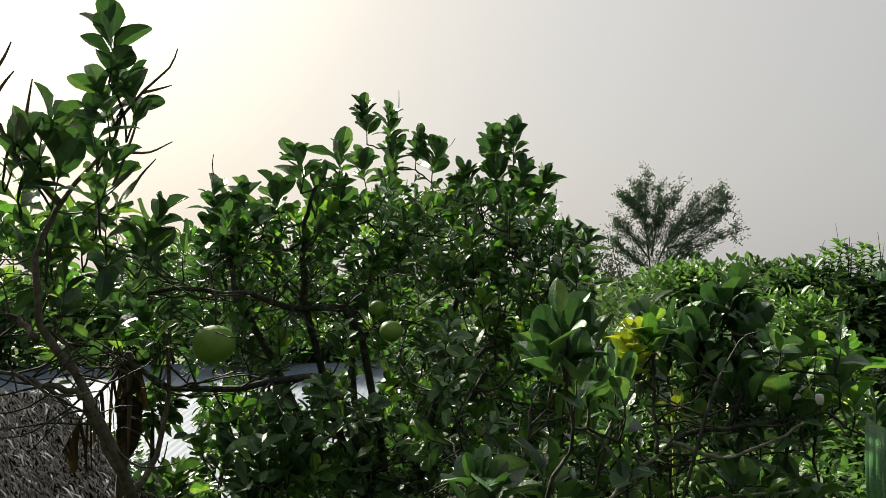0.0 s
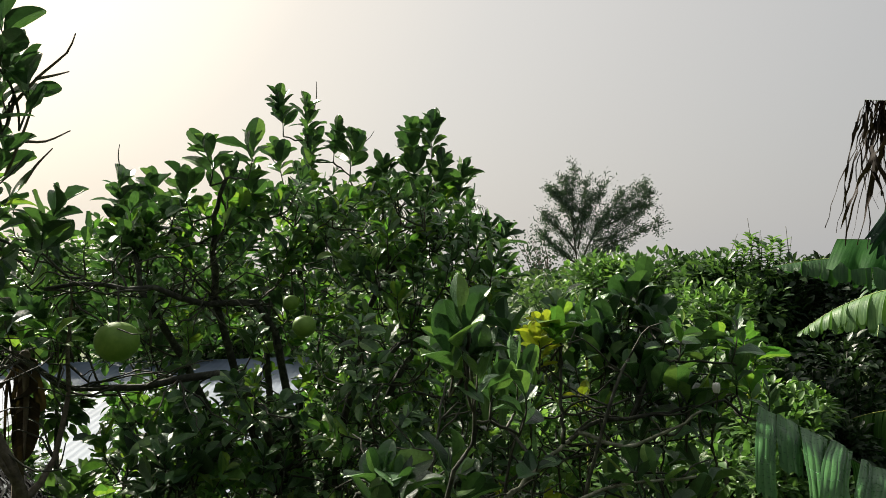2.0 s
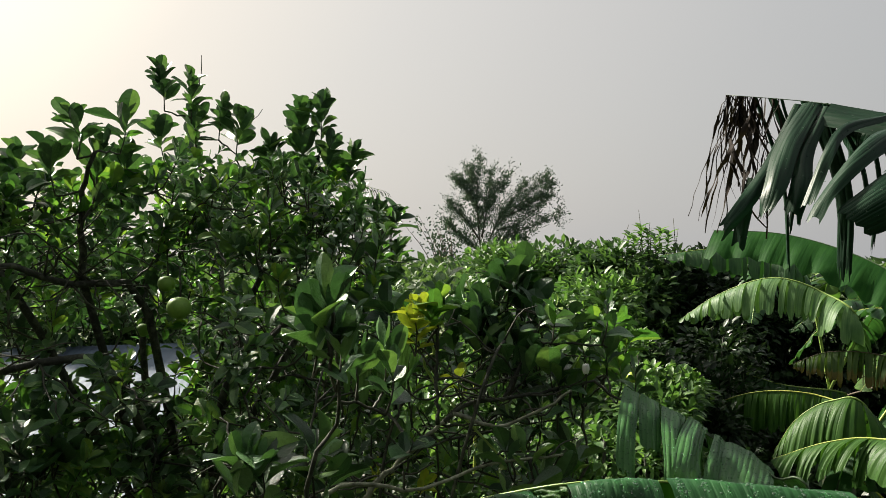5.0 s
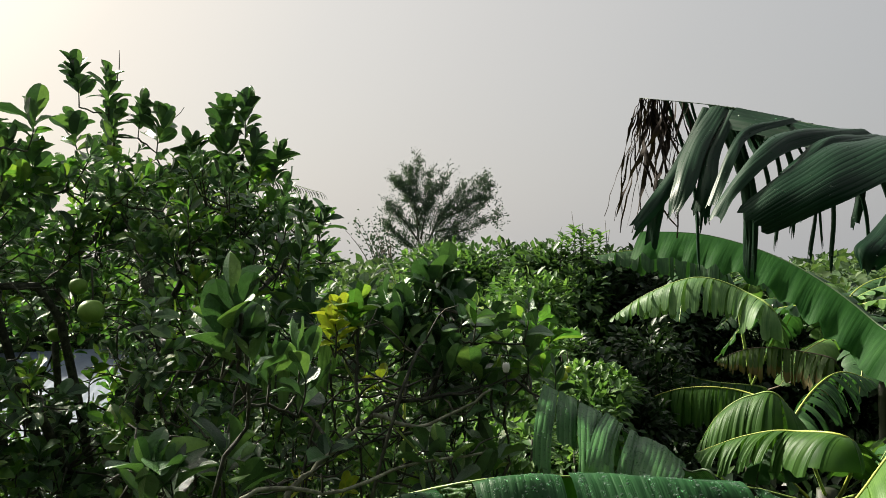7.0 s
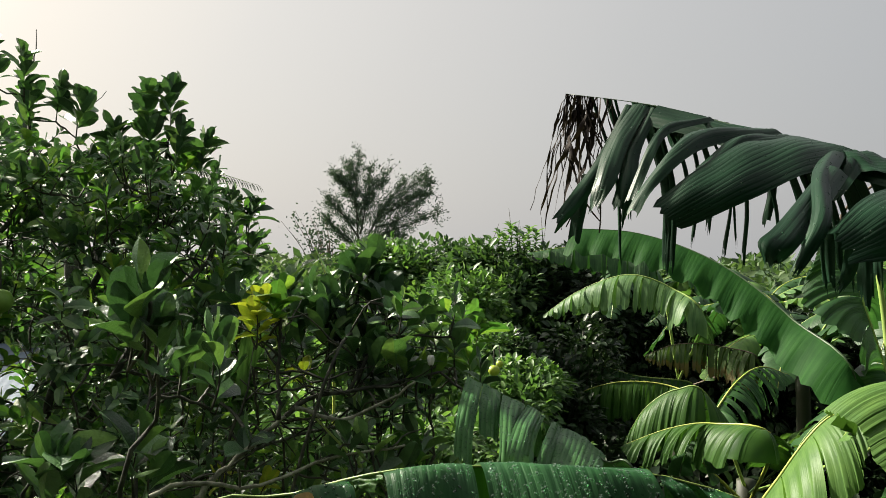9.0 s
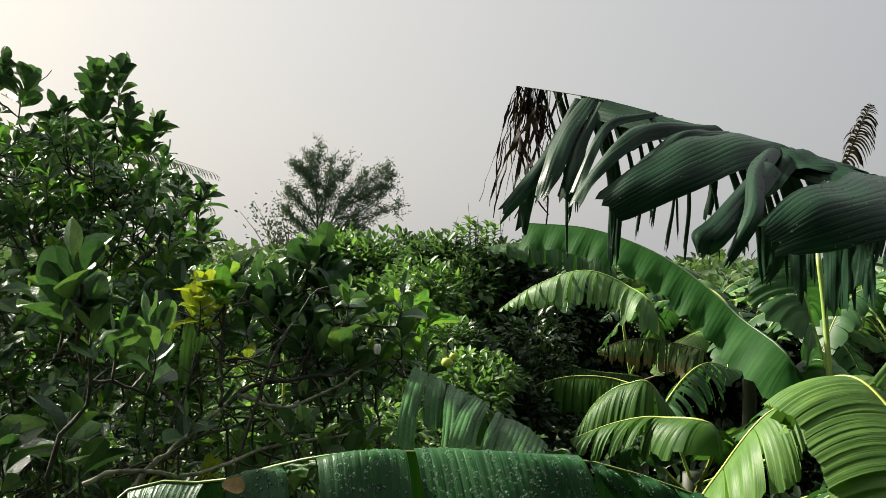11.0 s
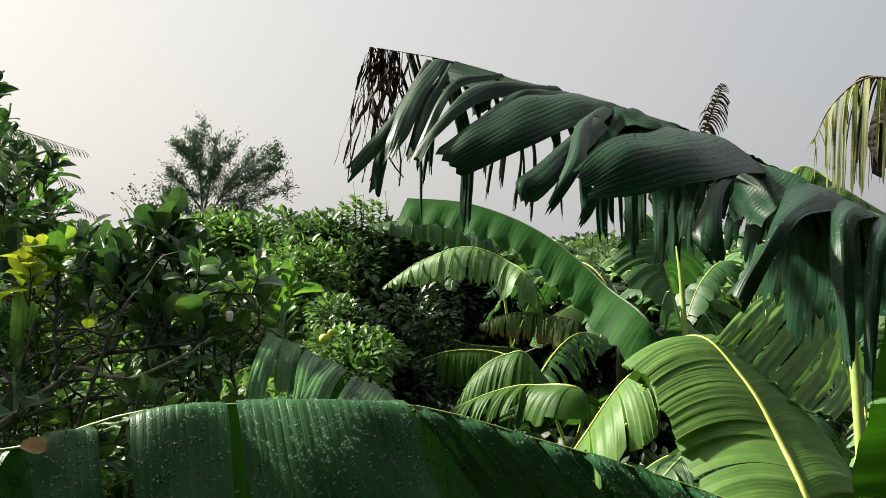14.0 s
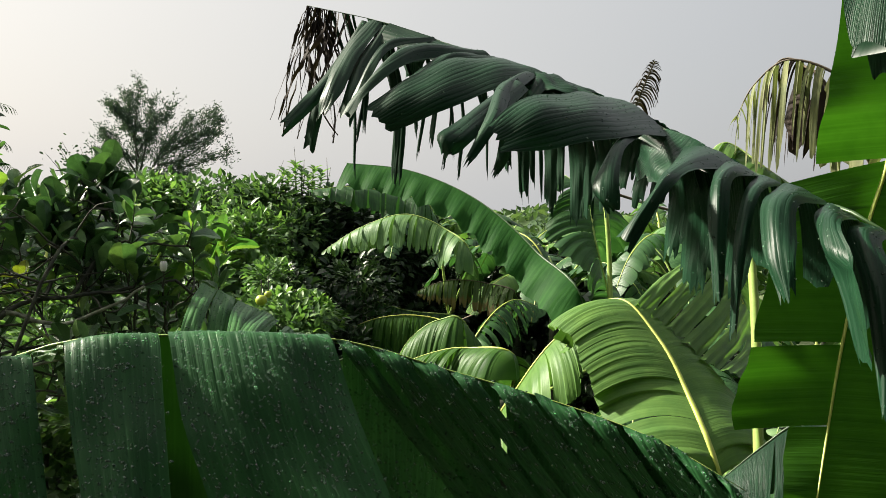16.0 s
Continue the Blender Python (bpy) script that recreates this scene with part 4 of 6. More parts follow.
def near_citrus():
    tree = thing("citrus_tree", "low spreading citrus tree with broad leaves and yellow young growth", "tree", "citrus trees")
    c = Crown(13)
    rng = c.rng
    # pale forked limb, then the darker ones
    limbs = [[(0.458, 2.097, 3.444), (0.505, 2.113, 3.506), (0.571, 2.139, 3.549), (0.644, 2.174, 3.604), (0.698, 2.174, 3.642)],
             [(0.695, 2.174, 3.641), (0.769, 2.189, 3.683), (0.899, 2.191, 3.696), (1.019, 2.209, 3.707), (1.143, 2.221, 3.727)],
             [(0.720, 2.174, 3.660), (0.754, 2.166, 3.653), (0.833, 2.143, 3.631), (0.943, 2.120, 3.670), (1.026, 2.102, 3.724)],
             [(0.369, 2.065, 3.501), (0.430, 2.069, 3.520), (0.519, 2.063, 3.517), (0.620, 2.067, 3.500), (0.777, 2.082, 3.544), (0.879, 2.061, 3.563), (0.975, 2.033, 3.575)],
             [(0.679, 2.175, 3.633), (0.681, 2.199, 3.769), (0.686, 2.213, 3.902)],
             [(0.321, 1.702, 3.553), (0.378, 1.697, 3.748), (0.376, 1.673, 3.903), (0.365, 1.631, 3.970)],
             [(0.770, 2.112, 3.693), (0.952, 2.392, 3.844), (1.045, 2.580, 3.965)],
             [(0.147, 1.947, 3.466), (0.180, 1.936, 3.595), (0.174, 1.903, 3.666)],
             [(0.870, 2.199, 3.694), (0.977, 2.292, 3.823), (1.034, 2.335, 3.917)],
             [(0.806, 2.192, 3.688), (0.883, 2.368, 3.802), (0.939, 2.468, 3.946), (1.000, 2.506, 4.034)],
             [(0.559, 2.418, 3.423), (0.630, 2.458, 3.641), (0.670, 2.580, 3.827)],
             [(0.343, 2.234, 3.406), (0.352, 2.291, 3.614), (0.393, 2.416, 3.765)],
             [(0.639, 2.266, 3.550), (0.572, 2.495, 3.618), (0.450, 2.614, 3.672), (0.306, 2.622, 3.713)],
             [(0.630, 2.313, 3.524), (0.834, 2.634, 3.483), (1.115, 2.674, 3.509), (1.282, 2.623, 3.546)]]
    root = Vector((0.45, 2.2, 2.4))
    v, f = tube_data(smooth_line([(0.55, 2.4, 0), (0.5, 2.3, 1.3), root, Vector(limbs[0][0])], 10), [0.05 - 0.0035 * i for i in range(11)], 9)
    part_data("trunk", v, f, M_BARK, tree)
    lines = []
    for k, l in enumerate(limbs):
        if k in (5, 6, 7, 10, 11):
            l = [root] + l
        line = smooth_line(l, 14)
        for i in range(1, 14):
            line[i] += Vector((rng.uniform(-1, 1), rng.uniform(-1, 1), rng.uniform(-1, 1))) * 0.004
        r = (0.0095, 0.007, 0.0065, 0.006, 0.006)[k] if k < 5 else 0.0055
        v, f = tube_data(line, [r * (1 - 0.035 * i) for i in range(15)], 8)
        part_data("limb", v, f, M_BARK_PALE if k in (0, 2, 3) else M_BARK, tree)
        lines += line[3:]

    wanted = []

    def put(tip, long=0.2, n=11, size=0.085, material=None, up=0.8):
        wanted.append((Vector(tip) - Vector((0, 0, 0.55 * size)), long, n, size, material, up))

    # the large rosettes in front
    for p in ((0.357, 1.646, 4.041), (0.325, 1.665, 3.994), (0.377, 1.624, 3.970)):
        put(p, 0.10, 9, 0.085, M_CITRUS, 0.9)
    for p in ((0.425, 1.738, 3.914), (0.481, 1.786, 3.919), (0.492, 1.731, 3.883)):
        put(p, 0.09, 6, 0.07, M_CITRUS, 0.8)
    for p in ((0.201, 1.806, 3.728), (0.183, 1.798, 3.699), (0.235, 1.803, 3.699), (0.347, 1.814, 3.731), (0.377, 1.826, 3.693)):
        put(p, 0.1, 7, 0.095, M_CITRUS, 0.9)
    # yellow young growth
    put((0.633, 2.225, 3.968), 0.12, 9, 0.062, M_CITRUS_YELLOW, 0.9)
    put((0.622, 2.200, 3.945), 0.09, 6, 0.055, M_CITRUS_YELLOW, 0.95)
    put((0.696, 2.267, 4.004), 0.12, 9, 0.085, M_CITRUS_YOUNG_LIT, 0.9)
    put((0.671, 2.219, 3.961), 0.1, 7, 0.08, M_CITRUS_YOUNG_LIT, 0.8)
    put((0.610, 2.223, 3.890), 0.05, 3, 0.06, M_CITRUS_YELLOW, 0.3)
    for p in ((0.763, 2.286, 3.765), (0.809, 2.275, 3.752), (0.602, 2.467, 3.506), (0.681, 2.340, 3.458), (0.554, 2.461, 3.462), (0.972, 2.269, 3.443), (0.788, 2.531, 3.457)):
        put(p, 0.06, 6, 0.05, M_CITRUS_YELLOW if rng.random() < 0.4 else M_CITRUS_YOUNG_LIT, 0.6)
    # dark upright rosettes along the top
    for p in ((0.974, 2.513, 4.066), (1.028, 2.550, 4.085), (0.922, 2.475, 3.999), (1.038, 2.495, 4.016), (0.856, 2.387, 3.968), (0.830, 2.339, 3.913), (0.913, 2.370, 3.909), (1.025, 2.393, 3.974), (0.830, 2.496, 3.999),
              (0.807, 2.705, 4.032), (0.627, 2.730, 3.958), (0.564, 2.837, 3.974), (0.785, 2.401, 3.935)):
        put(p, 0.13, 10, 0.1, None, 0.95)
    for p in ((1.012, 2.230, 3.844), (0.962, 2.243, 3.813), (1.045, 2.215, 3.805), (0.895, 2.266, 3.852), (1.083, 2.248, 3.759), (1.251, 2.573, 3.862), (1.153, 2.390, 3.807)):
        put(p, 0.1, 7, 0.092, None, 0.6)
    for p in ((0.839, 2.087, 3.625), (0.883, 2.076, 3.631), (0.911, 2.047, 3.549), (0.835, 2.062, 3.524), (0.606, 2.137, 3.646), (0.990, 2.076, 3.549), (1.069, 2.162, 3.568), (1.032, 2.041, 3.481)):
        put(p, 0.08, 5, 0.085, None, 0.5)
    for p in ((1.416, 2.614, 3.885), (1.442, 2.600, 3.855), (1.330, 2.538, 3.824), (1.322, 2.426, 3.780)):
        put(p, 0.12, 8, 0.09, M_CITRUS_YOUNG_LIT, 0.8)
    eye = Vector((0.25, 0.22, 4.07))
    keep_clear = [(Vector((0.578, 2.264, 3.765)), 0.99, 2.35), (Vector((0.607, 2.140, 3.568)), 0.9965, 2.2), (Vector((0.799, 2.160, 3.672)), 0.996, 2.2), (Vector((0.943, 2.124, 3.691)), 0.997, 2.2)]
    for k in range(800):
        x, y, d = rng.uniform(930, 1700), rng.uniform(560, 930), rng.uniform(1.95, 3.0)
        tip = Vector((0.139 + (x - 784) / 1305 * d, 0.253 + d, 4.074 + (0.047 - (y - 441) / 1305) * d))
        if tip.x > 1.3 or tip.y < 1.85 or (y > 690 and rng.random() < 0.45) or (tip.x > 0.6 and rng.random() < 0.45):
            continue
        way = (tip - eye)
        if any(way.length < far and way.normalized().dot((q - eye).normalized()) > near for q, near, far in keep_clear):
            continue
        # some paler leaves again, in place of lit ones
        put(tip, rng.uniform(0.08, 0.15), rng.randrange(5, 9), rng.uniform(0.052, 0.078), M_CITRUS_YOUNG_LIT if rng.random() < 0.14 else None, rng.uniform(0.2, 0.95))
    for k in range(110):
        a = lines[rng.randrange(len(lines))]
        b = a + Vector((rng.uniform(-0.7, 1), rng.uniform(-0.2, 0.9), rng.uniform(-0.4, 0.5))) * 0.2
        if b.x < 1.25 and b.y > 1.8:
            c.branch([a, a.lerp(b, 0.5) + Vector((0, 0, rng.uniform(-0.03, 0.03))), b], 0.0035, 0.0015, 5, 4)
    c.grow(lines, wanted)
    c.finish(tree, (0.25, 0.25, 4.07))


near_citrus()

# ---- shrubs and undergrowth ----
def mound_at(top, radius, count, material, label, seed, leaf=0.12, stems=14):
    return leafy_mound("shrub", (top[0], top[1]), radius, top[2] + 0.08, count, material, label, seed, leaf, stems, "shrubs")


mound_at((4.290, 12.633, 4.356), 1.4, 6500, M_SHRUB_LIGHT, "light green leafy shrub on the far side of the garden", 21, 0.15)
mound_at((5.039, 12.368, 4.423), 1.3, 6000, M_SHRUB, "tall dense green shrub on the far side", 22, 0.15)
mound_at((5.232, 11.208, 4.326), 1.1, 5000, M_SHRUB_LIGHT, "light green leafy shrub behind the trees", 23, 0.14)
tall = mound_at((5.146, 9.579, 4.519), 0.95, 7000, M_SHRUB, "tall green shrub with upright shoots above the banana plants", 24, 0.13)
shoot_tops(tall, [(4.888, 9.488, 4.446), (5.019, 9.418, 4.541), (5.058, 9.288, 4.475), (5.255, 9.296, 4.503), (5.394, 9.337, 4.453), (4.777, 9.545, 4.343), (5.041, 9.074, 4.406), (4.878, 9.272, 4.377)], 20, 0.13, M_SHRUB_LIGHT, 91)
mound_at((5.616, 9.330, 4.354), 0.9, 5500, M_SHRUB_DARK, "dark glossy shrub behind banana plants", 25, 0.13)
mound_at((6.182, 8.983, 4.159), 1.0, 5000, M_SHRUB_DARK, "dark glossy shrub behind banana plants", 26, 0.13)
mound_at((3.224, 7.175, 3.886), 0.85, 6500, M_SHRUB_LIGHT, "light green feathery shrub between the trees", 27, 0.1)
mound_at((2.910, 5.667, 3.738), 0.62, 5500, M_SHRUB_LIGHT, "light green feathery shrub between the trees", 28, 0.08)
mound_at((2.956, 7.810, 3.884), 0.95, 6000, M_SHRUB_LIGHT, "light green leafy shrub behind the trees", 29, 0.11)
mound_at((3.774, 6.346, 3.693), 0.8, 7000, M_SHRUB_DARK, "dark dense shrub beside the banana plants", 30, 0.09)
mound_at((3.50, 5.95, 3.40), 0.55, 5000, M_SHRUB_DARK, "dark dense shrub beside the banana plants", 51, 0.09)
mound_at((2.626, 4.889, 3.467), 0.55, 5000, M_SHRUB_LIGHT, "light green leafy shrub bearing a ripe fruit", 52, 0.07)
mound_at((1.959, 6.025, 3.867), 0.8, 5500, M_SHRUB_LIGHT, "green leafy shrub behind the citrus trees", 53, 0.09)
mound_at((1.741, 7.104, 3.835), 0.9, 5500, M_SHRUB_LIGHT, "green leafy shrub behind the citrus trees", 54, 0.1)
mound_at((-1.380, 11.610, 3.738), 1.3, 5000, M_SHRUB, "green shrub beyond the shed", 44, 0.14)
mound_at((-0.449, 11.212, 3.742), 1.2, 5000, M_SHRUB, "green shrub beyond the shed", 45, 0.14)
mound_at((0.389, 7.241, 3.774), 0.8, 5000, M_SHRUB, "green leafy shrub behind the citrus trees", 46, 0.1)
mound_at((1.200, 9.202, 3.826), 1.1, 5000, M_SHRUB_LIGHT, "light green shrub behind the citrus trees", 55, 0.12)
mound_at((-2.590, 11.406, 4.723), 1.3, 5000, M_SHRUB, "green shrub beyond the metal roof", 56, 0.14)
mound_at((-4.005, 12.006, 5.041), 1.4, 5000, M_SHRUB_LIGHT, "light green shrub beyond the metal roof", 57, 0.15)
mound_at((-5.510, 11.945, 4.689), 1.5, 5000, M_SHRUB_LIGHT, "light green shrub beyond the metal roof", 58, 0.15)
mound_at((-6.533, 11.399, 4.586), 1.6, 5000, M_SHRUB, "green shrub beyond the metal roof", 59, 0.15)

# added near-black shrubs close the gaps in the grove in place of deep shade
mound_at((7.279, 8.777, 3.516), 1.2, 3200, M_SHRUB_DARK, "tall dark filler shrub behind the banana grove", 74, 0.15, 16)
mound_at((8.184, 8.660, 3.630), 1.2, 3200, M_SHRUB_DARK, "tall dark filler shrub behind the banana grove", 75, 0.15, 16)
mound_at((8.757, 8.091, 3.686), 1.3, 3200, M_SHRUB_DARK, "tall dark filler shrub behind the banana grove", 76, 0.15, 16)
mound_at((9.686, 7.785, 3.688), 1.4, 3200, M_SHRUB_DARK, "tall dark filler shrub behind the banana grove", 77, 0.15, 16)
mound_at((8.719, 7.467, 3.443), 1.4, 3200, M_SHRUB_DARK, "tall dark filler shrub behind the banana grove", 78, 0.15, 16)
mound_at((9.654, 6.262, 3.568), 1.4, 3200, M_SHRUB_DARK, "tall dark filler shrub behind the banana grove", 79, 0.15, 16)
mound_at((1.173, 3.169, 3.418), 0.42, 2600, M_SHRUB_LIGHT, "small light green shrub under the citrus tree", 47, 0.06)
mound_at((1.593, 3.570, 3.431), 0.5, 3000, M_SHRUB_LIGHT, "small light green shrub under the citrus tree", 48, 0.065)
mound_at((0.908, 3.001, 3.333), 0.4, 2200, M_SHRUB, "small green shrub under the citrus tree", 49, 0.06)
# low dark mounds, added to stand for the black shade under the leaves
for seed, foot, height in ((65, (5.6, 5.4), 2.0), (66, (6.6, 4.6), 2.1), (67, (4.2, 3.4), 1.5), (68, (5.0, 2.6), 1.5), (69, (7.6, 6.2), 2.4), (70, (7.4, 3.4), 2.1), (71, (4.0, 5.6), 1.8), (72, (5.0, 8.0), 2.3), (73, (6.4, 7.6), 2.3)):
    leafy_mound("shrub", foot, 0.95, height, 2800, M_SHRUB_DARK, "dark filler shrub in place of shade among the banana plants", seed, 0.15, 16, "shrubs")


def undergrowth():
    rng = random.Random(60)
    mats = []
    while len(mats) < 19000:
        p = Vector((rng.uniform(-3.5, 13), rng.uniform(1.0, 13), 0))
        if p.x < 0.6 and p.y > (6.0 if p.x < -1.9 else 3.9):
            continue
        p.z = rng.random() ** 0.6 * (1.7 + 0.8 * noise.noise(p * 0.7)) + 0.1
        way = Vector((rng.uniform(-1, 1), rng.uniform(-1, 1), rng.uniform(-0.2, 1)))
        mats.append(leaf_matrix(p, way, Vector((rng.uniform(-.7, .7), rng.uniform(-.7, .7), 1)), rng.uniform(0.14, 0.34), rng))
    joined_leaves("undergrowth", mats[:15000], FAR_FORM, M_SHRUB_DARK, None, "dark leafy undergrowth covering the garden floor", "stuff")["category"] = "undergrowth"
    joined_leaves("undergrowth", mats[15000:], leaf_shape(0.34, 0.4, 0.3, 3), M_SHRUB_LIGHT, None, "light green leafy undergrowth covering the garden floor", "stuff")["category"] = "undergrowth"


undergrowth()


# ---- banana plants ----
def banana_plant(label, foot, height, r=0.11, material=None):
    plant = thing("banana_plant", label, "banana plant", "banana plants")
    x, y = foot
    v, f = tube_data(smooth_line([(x, y, 0), (x + 0.03, y, height * 0.5), (x, y + 0.02, height)], 10), [r * (1.15 - 0.05 * i) for i in range(11)], 12)
    part_data("pseudostem", v, f, material or M_STEM, plant)
    return plant


def petiole(plant, pts, r, material=None):
    v, f = tube_data(smooth_line(pts, 10), [r * (1 - 0.03 * i) for i in range(11)], 8)
    part_data("petiole", v, f, material or M_RIB, plant)


def random_leaves(plant, foot, height, n, seed, reach=1.7, width=0.3, apex=0.9, turn=0.0):
    """Arching leaves from the top of a stem, all round."""
    rng = random.Random(seed)
    for k in range(n):
        w = turn + 2 * math.pi * (k + rng.uniform(-0.3, 0.3)) / n
        d = Vector((math.cos(w), math.sin(w), 0))
        long, up = reach * rng.uniform(0.75, 1.1), apex * rng.uniform(0.5, 1.1)
        o = Vector((foot[0], foot[1], height - 0.1))
        ctrl = [o, o + d * long * 0.2 + Vector((0, 0, up * 0.75)), o + d * long * 0.5 + Vector((0, 0, up)), o + d * long * 0.8 + Vector((0, 0, up * 0.7)), o + d * long + Vector((0, 0, up * 0.1))]
        mat = rng.choice([M_BAN, M_BAN, M_BAN_BRIGHT, M_BAN_PALE if rng.random() < 0.3 else M_BAN])
        pcs = rng.randrange(9, 19)
        banana_leaf(plant, ctrl, width * rng.uniform(0.8, 1.1), mat, "", seed * 50 + k, 0.2, (pcs, pcs + 1), rng.uniform(0.4, 0.8), 0.3, 0.25, rng.uniform(3.5, 6), 0.02, rng.choice([M_RIB, M_RIB_YELLOW, M_RIB]))


plant_a = banana_plant("banana plant with a long torn drooping wet leaf", (2.1, 0.15), 3.4)
plant_b = banana_plant("low banana plant with broad yellow-ribbed leaves", (3.5, 1.9), 2.3)
plant_c = banana_plant("banana plant with a smooth arching green leaf", (4.6, 4.6), 2.4)
plant_d = banana_plant("banana plant with frayed arching leaves", (5.6, 6.6), 2.7)
plant_e = banana_plant("banana plant with a broad wet leaf bent over", (0.1, 1.25), 2.6)
plant_f = banana_plant("tall banana plant with dead hanging leaves", (6.0, 2.0), 3.8)
plant_g = banana_plant("young banana plant with a wet arching leaf", (1.75, 1.75), 2.6, 0.07)

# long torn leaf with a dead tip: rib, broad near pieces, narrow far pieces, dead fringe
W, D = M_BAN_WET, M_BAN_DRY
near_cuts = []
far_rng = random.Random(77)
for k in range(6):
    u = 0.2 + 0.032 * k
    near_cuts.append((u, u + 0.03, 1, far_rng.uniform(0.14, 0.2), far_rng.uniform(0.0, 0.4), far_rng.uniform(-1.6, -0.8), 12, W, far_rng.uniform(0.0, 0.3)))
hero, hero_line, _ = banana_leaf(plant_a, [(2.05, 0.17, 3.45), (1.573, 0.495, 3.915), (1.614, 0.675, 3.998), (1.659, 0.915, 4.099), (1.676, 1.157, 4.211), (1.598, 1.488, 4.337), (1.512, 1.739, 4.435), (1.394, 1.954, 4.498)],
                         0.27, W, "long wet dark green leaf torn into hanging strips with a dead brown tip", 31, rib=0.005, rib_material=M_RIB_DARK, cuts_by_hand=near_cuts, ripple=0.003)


def on_hero(u):
    i = min(35, int(u * 36))
    return hero_line[i].lerp(hero_line[i + 1], u * 36 - i), (hero_line[i + 1] - hero_line[i]).normalized()


# the blade along the rib, then the broad pieces that fold over towards the viewer
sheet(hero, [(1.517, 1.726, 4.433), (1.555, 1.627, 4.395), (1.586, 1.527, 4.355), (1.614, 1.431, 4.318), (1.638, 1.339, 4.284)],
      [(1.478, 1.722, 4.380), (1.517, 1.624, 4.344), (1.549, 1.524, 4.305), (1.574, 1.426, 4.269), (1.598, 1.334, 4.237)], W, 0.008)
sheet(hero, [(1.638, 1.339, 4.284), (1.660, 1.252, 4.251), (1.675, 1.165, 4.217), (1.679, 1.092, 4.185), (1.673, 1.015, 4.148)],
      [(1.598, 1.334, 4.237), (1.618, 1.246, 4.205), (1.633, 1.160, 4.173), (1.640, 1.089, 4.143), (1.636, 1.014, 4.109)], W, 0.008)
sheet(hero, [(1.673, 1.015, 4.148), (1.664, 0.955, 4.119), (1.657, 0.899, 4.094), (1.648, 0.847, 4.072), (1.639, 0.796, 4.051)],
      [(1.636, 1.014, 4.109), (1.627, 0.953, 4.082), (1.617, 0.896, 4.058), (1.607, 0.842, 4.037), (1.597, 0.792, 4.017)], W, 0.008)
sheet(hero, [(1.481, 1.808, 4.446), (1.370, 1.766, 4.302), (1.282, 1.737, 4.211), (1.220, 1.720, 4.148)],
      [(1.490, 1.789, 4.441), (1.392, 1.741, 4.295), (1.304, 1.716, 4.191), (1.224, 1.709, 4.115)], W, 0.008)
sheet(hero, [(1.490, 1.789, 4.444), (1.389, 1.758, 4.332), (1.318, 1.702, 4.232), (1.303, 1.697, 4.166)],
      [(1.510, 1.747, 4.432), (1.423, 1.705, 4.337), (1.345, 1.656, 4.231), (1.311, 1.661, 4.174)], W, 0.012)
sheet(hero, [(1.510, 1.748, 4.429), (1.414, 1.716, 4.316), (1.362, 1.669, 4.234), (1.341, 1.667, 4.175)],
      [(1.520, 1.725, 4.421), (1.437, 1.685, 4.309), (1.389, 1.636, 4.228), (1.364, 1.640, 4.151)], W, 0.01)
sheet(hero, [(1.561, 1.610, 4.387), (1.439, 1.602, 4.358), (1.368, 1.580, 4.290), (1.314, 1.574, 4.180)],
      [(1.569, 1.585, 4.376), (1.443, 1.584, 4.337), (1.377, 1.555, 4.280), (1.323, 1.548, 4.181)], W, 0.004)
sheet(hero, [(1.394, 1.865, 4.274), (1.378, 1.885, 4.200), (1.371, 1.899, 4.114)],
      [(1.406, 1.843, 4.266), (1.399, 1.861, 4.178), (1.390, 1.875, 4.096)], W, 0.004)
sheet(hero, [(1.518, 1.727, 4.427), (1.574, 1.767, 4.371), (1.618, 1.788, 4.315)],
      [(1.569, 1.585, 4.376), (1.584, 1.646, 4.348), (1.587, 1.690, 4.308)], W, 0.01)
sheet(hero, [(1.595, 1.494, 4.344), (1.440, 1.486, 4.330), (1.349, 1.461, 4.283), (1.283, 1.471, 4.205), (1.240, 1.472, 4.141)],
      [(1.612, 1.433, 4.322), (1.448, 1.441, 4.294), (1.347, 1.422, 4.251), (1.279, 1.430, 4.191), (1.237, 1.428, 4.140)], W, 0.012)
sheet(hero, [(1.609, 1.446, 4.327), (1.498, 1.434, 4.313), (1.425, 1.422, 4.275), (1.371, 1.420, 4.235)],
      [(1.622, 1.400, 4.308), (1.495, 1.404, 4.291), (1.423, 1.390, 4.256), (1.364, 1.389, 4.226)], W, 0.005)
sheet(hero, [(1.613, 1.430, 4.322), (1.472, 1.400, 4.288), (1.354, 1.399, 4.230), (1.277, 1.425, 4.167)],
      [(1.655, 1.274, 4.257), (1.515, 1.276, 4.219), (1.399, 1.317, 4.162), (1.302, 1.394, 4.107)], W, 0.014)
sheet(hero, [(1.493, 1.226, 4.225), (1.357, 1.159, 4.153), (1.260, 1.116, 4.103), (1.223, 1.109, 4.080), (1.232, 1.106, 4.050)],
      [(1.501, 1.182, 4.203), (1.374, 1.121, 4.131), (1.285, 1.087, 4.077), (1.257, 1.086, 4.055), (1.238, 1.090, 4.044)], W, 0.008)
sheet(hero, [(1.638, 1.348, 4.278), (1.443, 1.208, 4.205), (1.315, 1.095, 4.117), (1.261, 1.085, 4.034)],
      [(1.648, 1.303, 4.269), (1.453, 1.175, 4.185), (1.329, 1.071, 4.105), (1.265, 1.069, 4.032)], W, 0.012)
